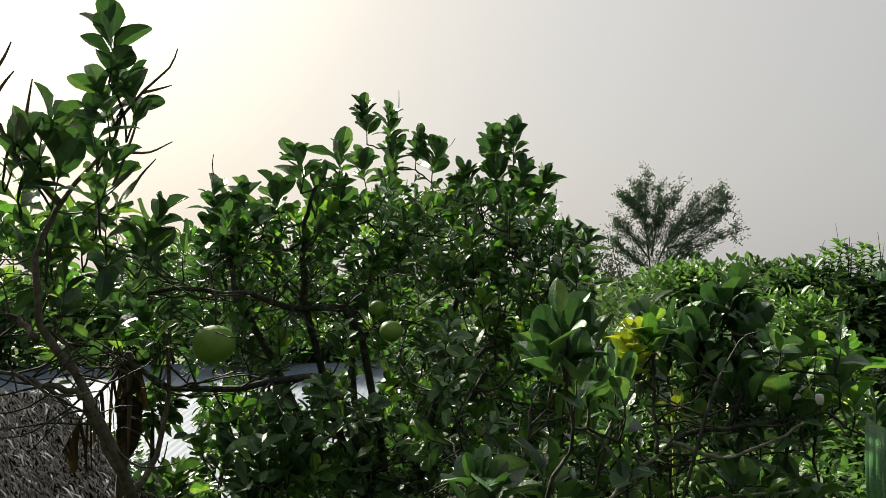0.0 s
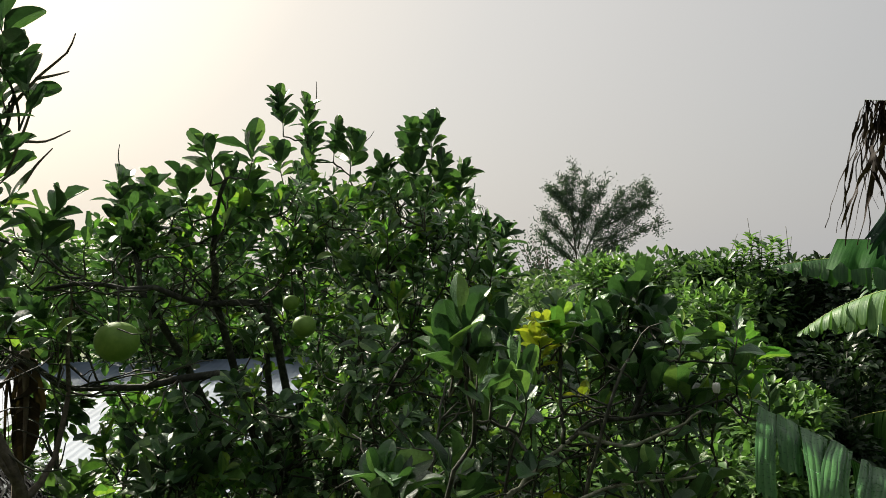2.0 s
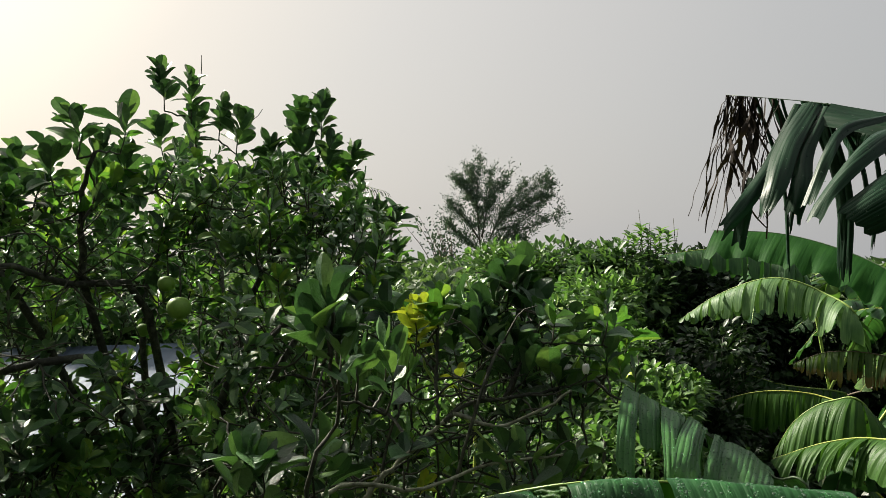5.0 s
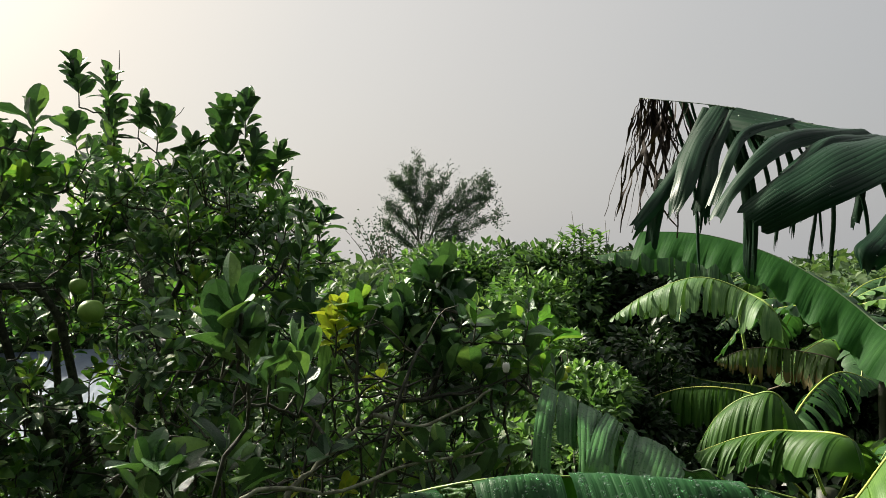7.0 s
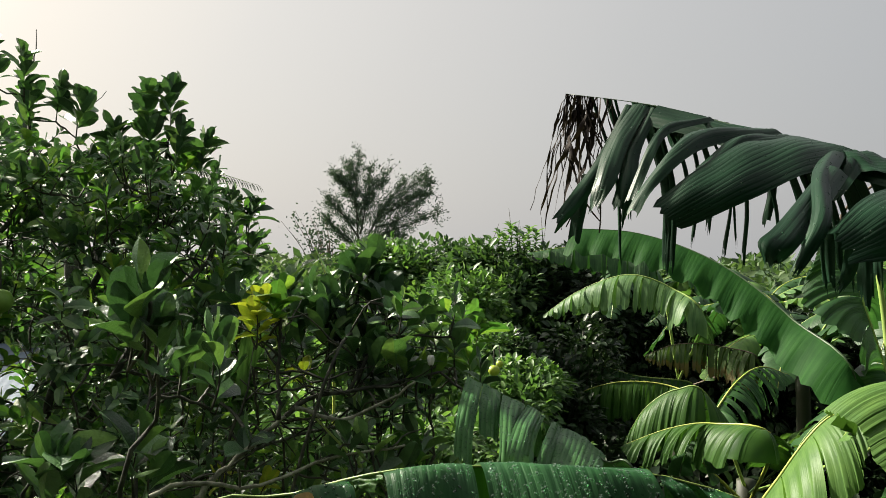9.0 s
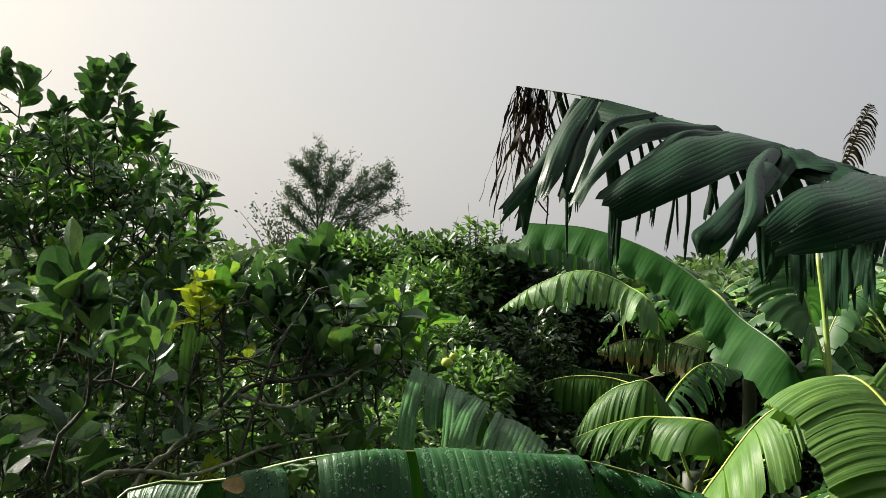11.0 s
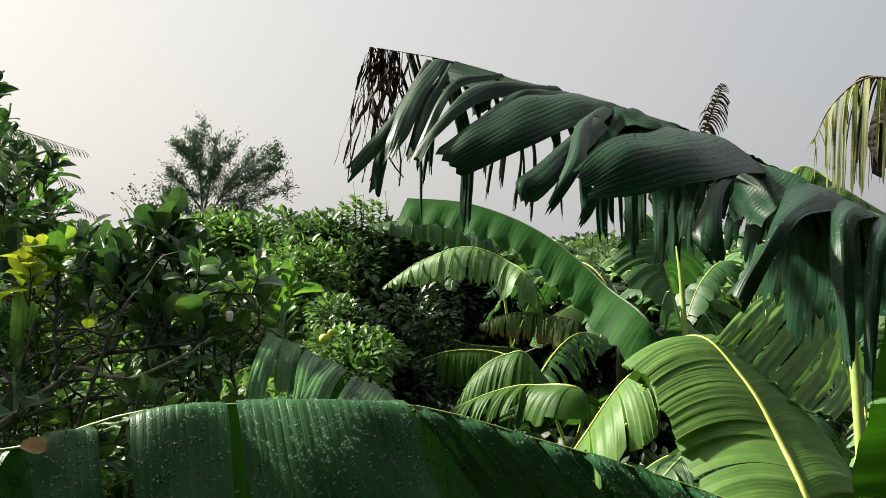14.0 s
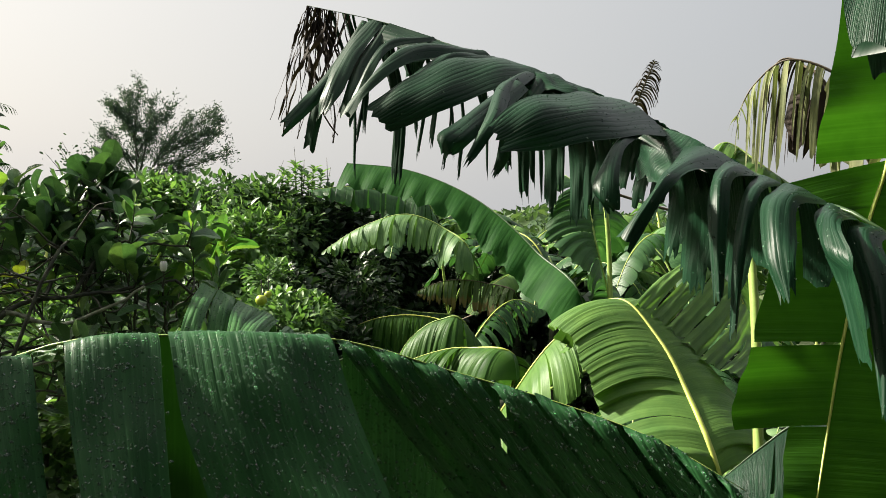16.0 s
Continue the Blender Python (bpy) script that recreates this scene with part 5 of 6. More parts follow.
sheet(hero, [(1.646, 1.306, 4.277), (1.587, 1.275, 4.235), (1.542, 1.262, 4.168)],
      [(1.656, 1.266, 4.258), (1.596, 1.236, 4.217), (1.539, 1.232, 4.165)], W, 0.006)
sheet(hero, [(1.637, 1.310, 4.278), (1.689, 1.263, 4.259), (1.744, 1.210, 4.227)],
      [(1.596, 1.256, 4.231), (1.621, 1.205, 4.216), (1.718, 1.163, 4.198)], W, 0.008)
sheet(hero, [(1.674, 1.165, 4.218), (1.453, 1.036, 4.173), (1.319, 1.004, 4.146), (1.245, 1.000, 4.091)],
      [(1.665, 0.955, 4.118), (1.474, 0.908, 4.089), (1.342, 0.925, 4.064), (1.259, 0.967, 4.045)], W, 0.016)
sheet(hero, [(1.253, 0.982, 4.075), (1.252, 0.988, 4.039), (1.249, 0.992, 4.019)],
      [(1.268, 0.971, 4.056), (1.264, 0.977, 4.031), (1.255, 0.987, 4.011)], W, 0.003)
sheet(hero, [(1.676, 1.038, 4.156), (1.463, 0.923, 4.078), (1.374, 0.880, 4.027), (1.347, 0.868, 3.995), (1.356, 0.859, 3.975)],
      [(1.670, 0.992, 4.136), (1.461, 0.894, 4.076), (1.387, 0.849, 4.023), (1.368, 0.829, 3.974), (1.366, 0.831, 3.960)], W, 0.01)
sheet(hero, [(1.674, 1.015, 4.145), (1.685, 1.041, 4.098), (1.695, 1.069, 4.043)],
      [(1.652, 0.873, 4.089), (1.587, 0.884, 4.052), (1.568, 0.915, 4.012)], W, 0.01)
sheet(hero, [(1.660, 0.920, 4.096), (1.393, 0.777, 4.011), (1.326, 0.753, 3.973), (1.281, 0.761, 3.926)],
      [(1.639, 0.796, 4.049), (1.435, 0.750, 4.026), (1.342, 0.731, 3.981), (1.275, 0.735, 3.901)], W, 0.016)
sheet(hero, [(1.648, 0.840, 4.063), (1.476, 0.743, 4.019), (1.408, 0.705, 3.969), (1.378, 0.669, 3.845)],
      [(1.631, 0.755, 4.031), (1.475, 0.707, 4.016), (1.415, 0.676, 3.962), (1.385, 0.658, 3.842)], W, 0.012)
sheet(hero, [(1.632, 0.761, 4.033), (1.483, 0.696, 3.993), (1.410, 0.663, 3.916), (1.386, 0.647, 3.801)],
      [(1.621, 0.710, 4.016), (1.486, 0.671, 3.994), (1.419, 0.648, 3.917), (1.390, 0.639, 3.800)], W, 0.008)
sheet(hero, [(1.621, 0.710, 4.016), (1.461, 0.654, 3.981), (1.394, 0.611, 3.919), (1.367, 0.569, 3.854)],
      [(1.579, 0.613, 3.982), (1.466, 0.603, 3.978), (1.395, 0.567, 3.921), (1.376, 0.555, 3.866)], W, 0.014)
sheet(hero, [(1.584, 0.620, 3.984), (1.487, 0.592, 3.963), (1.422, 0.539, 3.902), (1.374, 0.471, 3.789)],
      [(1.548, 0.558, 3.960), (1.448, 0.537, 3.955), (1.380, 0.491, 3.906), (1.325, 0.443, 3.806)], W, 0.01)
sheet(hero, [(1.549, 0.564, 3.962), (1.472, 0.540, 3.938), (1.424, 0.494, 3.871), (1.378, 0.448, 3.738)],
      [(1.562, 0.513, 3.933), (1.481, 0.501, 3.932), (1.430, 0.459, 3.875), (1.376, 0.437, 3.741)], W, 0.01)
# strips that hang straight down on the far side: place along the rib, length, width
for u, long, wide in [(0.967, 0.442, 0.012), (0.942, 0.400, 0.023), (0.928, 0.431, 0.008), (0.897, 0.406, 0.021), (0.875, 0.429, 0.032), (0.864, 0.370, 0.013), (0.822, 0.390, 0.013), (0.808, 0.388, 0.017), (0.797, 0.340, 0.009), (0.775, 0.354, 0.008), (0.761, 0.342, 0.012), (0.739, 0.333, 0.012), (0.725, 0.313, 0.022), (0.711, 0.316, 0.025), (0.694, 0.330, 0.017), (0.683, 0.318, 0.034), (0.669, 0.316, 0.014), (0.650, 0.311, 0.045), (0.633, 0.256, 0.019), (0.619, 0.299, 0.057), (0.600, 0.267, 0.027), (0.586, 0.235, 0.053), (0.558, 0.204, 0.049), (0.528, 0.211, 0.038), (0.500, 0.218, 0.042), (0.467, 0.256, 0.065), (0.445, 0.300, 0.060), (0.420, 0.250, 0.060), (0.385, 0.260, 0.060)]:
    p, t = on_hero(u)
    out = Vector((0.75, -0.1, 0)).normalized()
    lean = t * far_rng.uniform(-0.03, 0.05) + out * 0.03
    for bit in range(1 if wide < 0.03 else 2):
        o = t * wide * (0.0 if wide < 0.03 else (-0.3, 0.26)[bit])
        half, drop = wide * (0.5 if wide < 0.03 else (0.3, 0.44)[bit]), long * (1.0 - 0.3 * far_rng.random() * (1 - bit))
        top, mid, end = p + o + out * 0.02, p + o + out * 0.07 + lean * 0.5 - Vector((0, 0, drop * 0.5)), p + o + out * 0.06 + lean - Vector((0, 0, drop))
        nip = far_rng.uniform(0.6, 1.05)
        sheet(hero, [top - t * half, mid - t * half, end - t * half * nip], [top + t * half, mid + t * half, end + t * half * nip + Vector((0, 0, far_rng.uniform(-0.03, 0.03)))], W, 0.006, 0.02)
to_tip = (hero_line[36] - hero_line[30]).normalized()
for k in range(52):
    u = far_rng.uniform(0.9, 1.0) if k < 16 else far_rng.uniform(0.955, 1.0)
    p, _t = on_hero(u)
    ragged_ribbon(hero, p, far_rng.uniform(0.12, 0.46) * (0.4 + 5.2 * (u - 0.885)), far_rng.choice([0.003, 0.005, 0.008, 0.013]), to_tip * far_rng.uniform(-0.1, 0.32) - Vector((0, 0, 1.4)), D, far_rng)
drops(hero, 3000, 71, 0.0008, 0.0022)
# smooth arching leaf
smooth_cuts = [(0.19, 0.995, -1, 0.25, 0.0, -0.9, 1.6, M_BAN_SMOOTH, 0.0), (0.19, 0.995, 1, 0.2, 0.0, -0.9, 3.5, M_BAN_SMOOTH, 0.0)]
banana_leaf(plant_c, [(4.6, 4.6, 2.3), (3.671, 2.944, 3.388), (3.683, 3.348, 3.750), (3.602, 3.837, 4.055), (3.420, 4.347, 4.240), (3.166, 4.802, 4.289)],
            0.36, M_BAN_SMOOTH, "smooth translucent green leaf with a wavy margin", 32, 0.19, (1, 1), 0.1, 0.0, 0.0, 3.0, 0.011, M_RIB_DARK, 0.01, (1, -1), smooth_cuts, 0.03, 0.5, 0.08)
# frayed leaves farther off
banana_leaf(plant_d, [(5.6, 6.6, 2.8), (4.982, 5.535, 3.557), (4.839, 5.793, 3.817), (4.587, 6.102, 3.930), (4.321, 6.508, 3.769), (4.043, 6.768, 3.505)],
            0.36, M_BAN_PALE, "pale frayed leaf hanging in narrow strips", 33, 0.12, (26, 26), 0.9, 0.1, -0.3, 8.0, 0.016, M_RIB)
banana_leaf(plant_d, [(5.6, 6.6, 2.8), (5.170, 6.422, 3.979), (4.875, 6.630, 4.123), (4.470, 6.884, 4.198), (4.037, 7.124, 4.136)],
            0.3, M_BAN, "dark green leaf", 34, 0.15, (20, 20), 0.6, 0.1, -0.3, 8.0, 0.016)
banana_leaf(plant_d, [(5.6, 6.6, 2.5), (4.685, 5.161, 2.888), (4.422, 5.395, 3.016), (4.105, 5.734, 2.979), (3.773, 6.122, 2.744)],
            0.36, M_BAN_GREEN, "drooping green leaf", 35, 0.12, (24, 24), 0.6, 0.3, -1.6, 8.0, 0.016, M_RIB_YELLOW, 0.03, ripple=0.006, wavy=75.0)
banana_leaf(plant_d, [(5.6, 6.6, 2.6), (4.995, 5.704, 2.946), (4.606, 6.006, 2.989), (4.201, 6.291, 3.119), (3.989, 6.416, 3.133)],
            0.34, M_BAN, "dark drooping leaf", 36, 0.15, (24, 24), 0.6, 0.2, -1.6, 8.0, 0.014, None, 0.025, ripple=0.006, wavy=75.0)
banana_leaf(plant_d, [(5.6, 6.6, 2.7), (5.214, 5.156, 3.210), (5.094, 5.414, 3.307), (4.808, 5.652, 3.314), (4.568, 5.818, 3.197)],
            0.30, M_BAN_BROWNING, "leaf with a dry brown margin", 37, 0.15, (26, 26), 0.9, 0.3, -1.2, 8.0, 0.012, M_DRYTWIG, 0.03)
banana_leaf(plant_c, [(4.6, 4.6, 2.2), (4.135, 4.632, 2.658), (4.184, 4.527, 2.914), (4.406, 4.522, 3.162), (4.681, 4.559, 3.263), (4.964, 4.551, 3.191)],
            0.32, M_BAN, "leaf with a bright yellow rib", 38, 0.1, (28, 28), 0.6, 0.5, -0.3, 6.0, 0.018, M_RIB_YELLOW, 0.025, ripple=0.006, wavy=75.0)
banana_leaf(plant_c, [(4.6, 4.6, 2.2), (3.698, 3.491, 3.042), (3.534, 3.785, 3.079), (3.390, 4.013, 3.010), (3.205, 4.232, 2.871)],
            0.32, M_BAN_GREEN, "arched green leaf", 39, 0.15, (11, 12), 0.6, 0.5, 0.0, 6.0, 0.016, M_RIB_YELLOW, 0.03, ripple=0.006, wavy=75.0)
banana_leaf(plant_c, [(4.6, 4.6, 2.3), (4.055, 4.411, 3.094), (3.894, 4.550, 3.138), (3.770, 4.737, 2.984), (3.678, 4.864, 2.732)],
            0.36, M_BAN_GREEN, "green pleated leaf", 40, 0.12, (9, 9), 0.35, 0.3, -0.4, 5.0, 0.014, None, 0.025, ripple=0.006, wavy=75.0)
# bright broad leaves
low_foot = Vector((3.104, 3.179, 2.335))
plant_i = banana_plant("low banana plant with a bright arching leaf", (low_foot.x, low_foot.y), low_foot.z, 0.08)
banana_leaf(plant_i, [low_foot - Vector((0, 0, 0.2)), (3.185, 3.142, 2.698), (3.291, 3.022, 3.017), (3.390, 2.917, 3.244), (3.469, 2.853, 3.330), (3.547, 2.768, 3.343)],
            0.44, M_BAN_BRIGHT, "bright leaf with a yellow rib", 41, 0.2, (4, 4), 0.1, 0.3, 0.0, 4.2, 0.018, M_RIB_YELLOW, 0.025, ripple=0.006, wavy=75.0)
banana_leaf(plant_b, [(3.5, 1.9, 2.2), (2.951, 1.561, 2.937), (3.041, 1.825, 3.313), (3.079, 2.006, 3.488), (3.091, 2.185, 3.601), (3.113, 2.384, 3.531), (3.042, 2.488, 3.312)],
            0.38, M_BAN_BRIGHT, "broad bright green leaf with a yellow rib", 42, 0.1, (3, 4), 0.12, 0.4, 0.1, 2.8, 0.016, M_RIB_YELLOW, 0.01, (1, -1), (), 0.0014, 0.1, 0.35, wavy=130.0)
pleated, _, _ = banana_leaf(plant_b, [(3.5, 1.9, 2.2), (3.976, 1.967, 3.174), (3.980, 2.000, 3.280), (3.974, 2.053, 3.415), (3.958, 2.114, 3.551), (3.931, 2.177, 3.666), (3.889, 2.255, 3.747), (3.818, 2.364, 3.745)],
                            0.3, M_BAN_BRIGHT, "bright pleated leaf", 43, rib=0.016, rib_material=M_RIB_YELLOW, sides=())
sheet(pleated, [(3.801, 2.353, 3.749), (3.452, 2.252, 3.691), (3.109, 2.129, 3.597)],
      [(3.884, 2.302, 3.761), (3.532, 2.206, 3.672), (3.174, 2.099, 3.545)], M_BAN_BRIGHT, 0.014, 0.02, 0.006)
sheet(pleated, [(3.847, 2.285, 3.760), (3.503, 2.176, 3.665), (3.145, 2.072, 3.550)],
      [(3.920, 2.241, 3.730), (3.573, 2.137, 3.624), (3.209, 2.039, 3.492)], M_BAN_BRIGHT, 0.014, 0.02, 0.006)
sheet(pleated, [(3.883, 2.225, 3.726), (3.539, 2.114, 3.611), (3.179, 2.012, 3.498)],
      [(3.954, 2.178, 3.660), (3.612, 2.067, 3.563), (3.245, 1.975, 3.445)], M_BAN_BRIGHT, 0.014, 0.02, 0.006)
sheet(pleated, [(3.917, 2.162, 3.662), (3.577, 2.044, 3.549), (3.212, 1.953, 3.451)],
      [(3.975, 2.128, 3.569), (3.639, 2.005, 3.481), (3.276, 1.907, 3.375)], M_BAN_BRIGHT, 0.014, 0.02, 0.006)
sheet(pleated, [(3.937, 2.112, 3.566), (3.603, 1.982, 3.466), (3.245, 1.882, 3.380)],
      [(3.990, 2.077, 3.459), (3.662, 1.942, 3.394), (3.312, 1.835, 3.332)], M_BAN_BRIGHT, 0.014, 0.02, 0.006)
sheet(pleated, [(3.952, 2.062, 3.458), (3.626, 1.919, 3.379), (3.283, 1.810, 3.342)],
      [(3.999, 2.023, 3.326), (3.684, 1.877, 3.316), (3.355, 1.756, 3.314)], M_BAN_BRIGHT, 0.014, 0.02, 0.006)
sheet(pleated, [(3.867, 2.291, 3.759), (4.027, 2.214, 3.684), (4.166, 2.161, 3.596)],
      [(3.927, 2.185, 3.674), (4.064, 2.133, 3.573), (4.190, 2.087, 3.455)], M_BAN_BRIGHT, 0.01, 0.02, 0.006)
sheet(pleated, [(3.927, 2.184, 3.668), (4.070, 2.120, 3.560), (4.193, 2.079, 3.441)],
      [(3.962, 2.103, 3.537), (4.081, 2.072, 3.434), (4.195, 2.034, 3.299)], M_BAN_BRIGHT, 0.01, 0.02, 0.006)
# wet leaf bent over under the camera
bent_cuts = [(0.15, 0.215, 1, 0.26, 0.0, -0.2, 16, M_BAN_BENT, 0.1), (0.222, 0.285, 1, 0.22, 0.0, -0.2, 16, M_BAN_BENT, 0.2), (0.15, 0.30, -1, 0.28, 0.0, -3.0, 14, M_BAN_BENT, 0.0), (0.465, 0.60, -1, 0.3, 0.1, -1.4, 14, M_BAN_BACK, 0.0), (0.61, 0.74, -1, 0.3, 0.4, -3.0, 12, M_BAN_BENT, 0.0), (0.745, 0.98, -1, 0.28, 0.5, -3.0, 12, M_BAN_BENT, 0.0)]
bent, _, _ = banana_leaf(plant_e, [(0.1, 1.25, 2.55), (0.16, 1.42, 3.2), (0.398, 1.530, 3.606), (0.578, 1.455, 3.664), (0.686, 1.299, 3.732), (0.811, 1.251, 3.742), (1.039, 1.133, 3.741), (1.201, 1.014, 3.695), (1.327, 0.883, 3.655), (1.410, 0.762, 3.616), (1.462, 0.651, 3.566)],
                         0.3, M_BAN_BENT, "broad dark leaf covered in water drops", 44, rib=0.0045, rib_material=M_RIB, cuts_by_hand=bent_cuts, ripple=0.002)
sheet(bent, [(0.565, 1.362, 3.695), (0.565, 1.329, 3.687), (0.572, 1.271, 3.618), (0.580, 1.211, 3.535)],
      [(0.651, 1.347, 3.710), (0.650, 1.315, 3.704), (0.650, 1.257, 3.634), (0.653, 1.190, 3.527)], M_BAN_BENT, 0.004)
sheet(bent, [(0.688, 1.298, 3.732), (0.683, 1.265, 3.729), (0.678, 1.197, 3.645), (0.681, 1.120, 3.545)],
      [(0.809, 1.252, 3.742), (0.804, 1.219, 3.737), (0.792, 1.148, 3.642), (0.780, 1.072, 3.540)], M_BAN_BENT, 0.006)
sheet(bent, [(0.823, 1.246, 3.743), (0.817, 1.215, 3.737), (0.816, 1.148, 3.639), (0.833, 1.070, 3.530)],
      [(1.038, 1.135, 3.746), (1.033, 1.100, 3.735), (1.036, 1.025, 3.639), (1.047, 0.936, 3.531)], M_BAN_BENT, 0.008)
sheet(bent, [(0.653, 1.343, 3.714), (0.653, 1.332, 3.708), (0.653, 1.320, 3.701)],
      [(0.688, 1.298, 3.733), (0.686, 1.287, 3.727), (0.683, 1.276, 3.720)], M_BAN_GREEN, 0.002)
sheet(bent, [(1.049, 1.127, 3.740), (1.060, 1.101, 3.714), (1.139, 1.070, 3.604), (1.247, 1.013, 3.451)],
      [(1.083, 1.104, 3.730), (1.093, 1.078, 3.705), (1.171, 1.043, 3.595), (1.276, 0.982, 3.444)], M_BAN_BENT, 0.004)
sheet(bent, [(1.096, 1.096, 3.730), (1.106, 1.069, 3.705), (1.183, 1.034, 3.596), (1.288, 0.972, 3.445)],
      [(1.143, 1.062, 3.714), (1.151, 1.034, 3.689), (1.226, 0.994, 3.581), (1.327, 0.927, 3.434)], M_BAN_BENT, 0.004)
sheet(bent, [(1.148, 1.058, 3.714), (1.156, 1.031, 3.689), (1.231, 0.990, 3.581), (1.331, 0.923, 3.434)],
      [(1.193, 1.021, 3.697), (1.199, 0.993, 3.672), (1.271, 0.948, 3.566), (1.367, 0.877, 3.422)], M_BAN_BENT, 0.004)
sheet(bent, [(1.198, 1.017, 3.697), (1.204, 0.989, 3.673), (1.276, 0.944, 3.567), (1.371, 0.872, 3.423)],
      [(1.233, 0.984, 3.682), (1.238, 0.955, 3.658), (1.307, 0.907, 3.554), (1.398, 0.833, 3.414)], M_BAN_BENT, 0.004)
sheet(bent, [(1.245, 0.974, 3.683), (1.250, 0.945, 3.659), (1.318, 0.896, 3.555), (1.408, 0.822, 3.416)],
      [(1.289, 0.927, 3.667), (1.292, 0.898, 3.645), (1.356, 0.846, 3.543), (1.441, 0.770, 3.408)], M_BAN_BENT, 0.004)
sheet(bent, [(1.294, 0.922, 3.668), (1.296, 0.894, 3.645), (1.360, 0.842, 3.544), (1.445, 0.765, 3.408)],
      [(1.334, 0.873, 3.651), (1.335, 0.845, 3.629), (1.395, 0.791, 3.531), (1.474, 0.713, 3.400)], M_BAN_BENT, 0.004)
sheet(bent, [(1.339, 0.869, 3.651), (1.339, 0.841, 3.630), (1.399, 0.786, 3.532), (1.477, 0.709, 3.401)],
      [(1.370, 0.823, 3.633), (1.369, 0.795, 3.612), (1.425, 0.740, 3.517), (1.498, 0.662, 3.390)], M_BAN_BENT, 0.004)
sheet(bent, [(1.379, 0.812, 3.634), (1.378, 0.784, 3.614), (1.433, 0.729, 3.519), (1.505, 0.651, 3.393)],
      [(1.412, 0.757, 3.613), (1.409, 0.730, 3.594), (1.459, 0.674, 3.502), (1.526, 0.597, 3.382)], M_BAN_BENT, 0.004)
sheet(bent, [(1.416, 0.753, 3.613), (1.412, 0.725, 3.594), (1.462, 0.669, 3.503), (1.529, 0.593, 3.383)],
      [(1.439, 0.701, 3.588), (1.434, 0.675, 3.570), (1.479, 0.619, 3.483), (1.541, 0.544, 3.368)], M_BAN_BENT, 0.004)
sheet(bent, [(1.442, 0.697, 3.589), (1.437, 0.670, 3.571), (1.482, 0.615, 3.484), (1.544, 0.539, 3.369)],
      [(1.455, 0.661, 3.565), (1.448, 0.636, 3.549), (1.490, 0.580, 3.465), (1.549, 0.506, 3.353)], M_BAN_BENT, 0.004)
drops(bent, 15000, 72, 0.0009, 0.0030)
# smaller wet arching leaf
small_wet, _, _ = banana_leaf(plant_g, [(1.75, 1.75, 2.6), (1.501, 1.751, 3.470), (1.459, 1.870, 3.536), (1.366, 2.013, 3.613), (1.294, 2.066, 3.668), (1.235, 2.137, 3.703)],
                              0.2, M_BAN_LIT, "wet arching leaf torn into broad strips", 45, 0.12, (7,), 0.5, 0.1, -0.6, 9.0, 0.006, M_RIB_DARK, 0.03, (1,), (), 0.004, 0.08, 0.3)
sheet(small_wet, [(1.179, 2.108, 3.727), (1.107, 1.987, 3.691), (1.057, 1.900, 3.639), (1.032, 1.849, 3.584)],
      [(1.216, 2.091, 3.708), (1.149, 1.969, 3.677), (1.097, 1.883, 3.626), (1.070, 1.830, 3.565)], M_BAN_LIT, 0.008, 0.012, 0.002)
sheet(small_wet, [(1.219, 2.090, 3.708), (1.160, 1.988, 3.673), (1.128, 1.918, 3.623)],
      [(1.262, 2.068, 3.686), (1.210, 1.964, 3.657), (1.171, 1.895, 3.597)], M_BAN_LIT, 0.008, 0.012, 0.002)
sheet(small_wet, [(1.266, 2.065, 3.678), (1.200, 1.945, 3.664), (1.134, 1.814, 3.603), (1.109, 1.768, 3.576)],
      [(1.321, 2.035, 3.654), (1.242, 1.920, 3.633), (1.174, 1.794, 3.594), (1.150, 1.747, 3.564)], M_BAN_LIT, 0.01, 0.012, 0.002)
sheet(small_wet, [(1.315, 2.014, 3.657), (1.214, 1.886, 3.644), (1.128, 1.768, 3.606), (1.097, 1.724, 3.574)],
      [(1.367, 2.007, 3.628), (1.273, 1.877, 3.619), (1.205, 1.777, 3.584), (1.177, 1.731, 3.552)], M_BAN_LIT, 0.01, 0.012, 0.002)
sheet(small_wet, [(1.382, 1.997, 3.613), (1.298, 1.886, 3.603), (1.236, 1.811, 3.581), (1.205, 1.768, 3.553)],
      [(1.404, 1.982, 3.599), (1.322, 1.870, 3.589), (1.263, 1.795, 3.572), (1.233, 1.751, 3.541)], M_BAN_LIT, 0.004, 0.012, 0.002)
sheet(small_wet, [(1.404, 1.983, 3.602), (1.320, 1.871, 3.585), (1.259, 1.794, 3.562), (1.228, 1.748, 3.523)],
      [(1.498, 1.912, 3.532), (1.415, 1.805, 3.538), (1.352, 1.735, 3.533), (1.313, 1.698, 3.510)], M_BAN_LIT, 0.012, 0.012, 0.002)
drops(small_wet, 2600, 73, 0.001, 0.0026)
# translucent leaf lit from behind
glow_cuts = [(0.2, 0.41, -1, 0.17, 0.1, 0.0, 0.4, M_BAN_GLOW, 0.0), (0.413, 0.53, -1, 0.22, 0.25, 0.0, 0.4, M_BAN_GLOW, 0.0), (0.53, 0.712, -1, 0.18, 0.0, 0.0, 0.4, M_BAN_GLOW, 0.0),
             (0.715, 0.85, -1, 0.19, 0.05, 0.0, 0.4, M_BAN_GLOW, 0.0), (0.853, 0.99, -1, 0.07, 0.0, 0.0, 0.4, M_BAN_GLOW, 0.0), (0.2, 0.99, 1, 0.24, 0.0, 0.0, 0.4, M_BAN_GLOW, 0.0)]
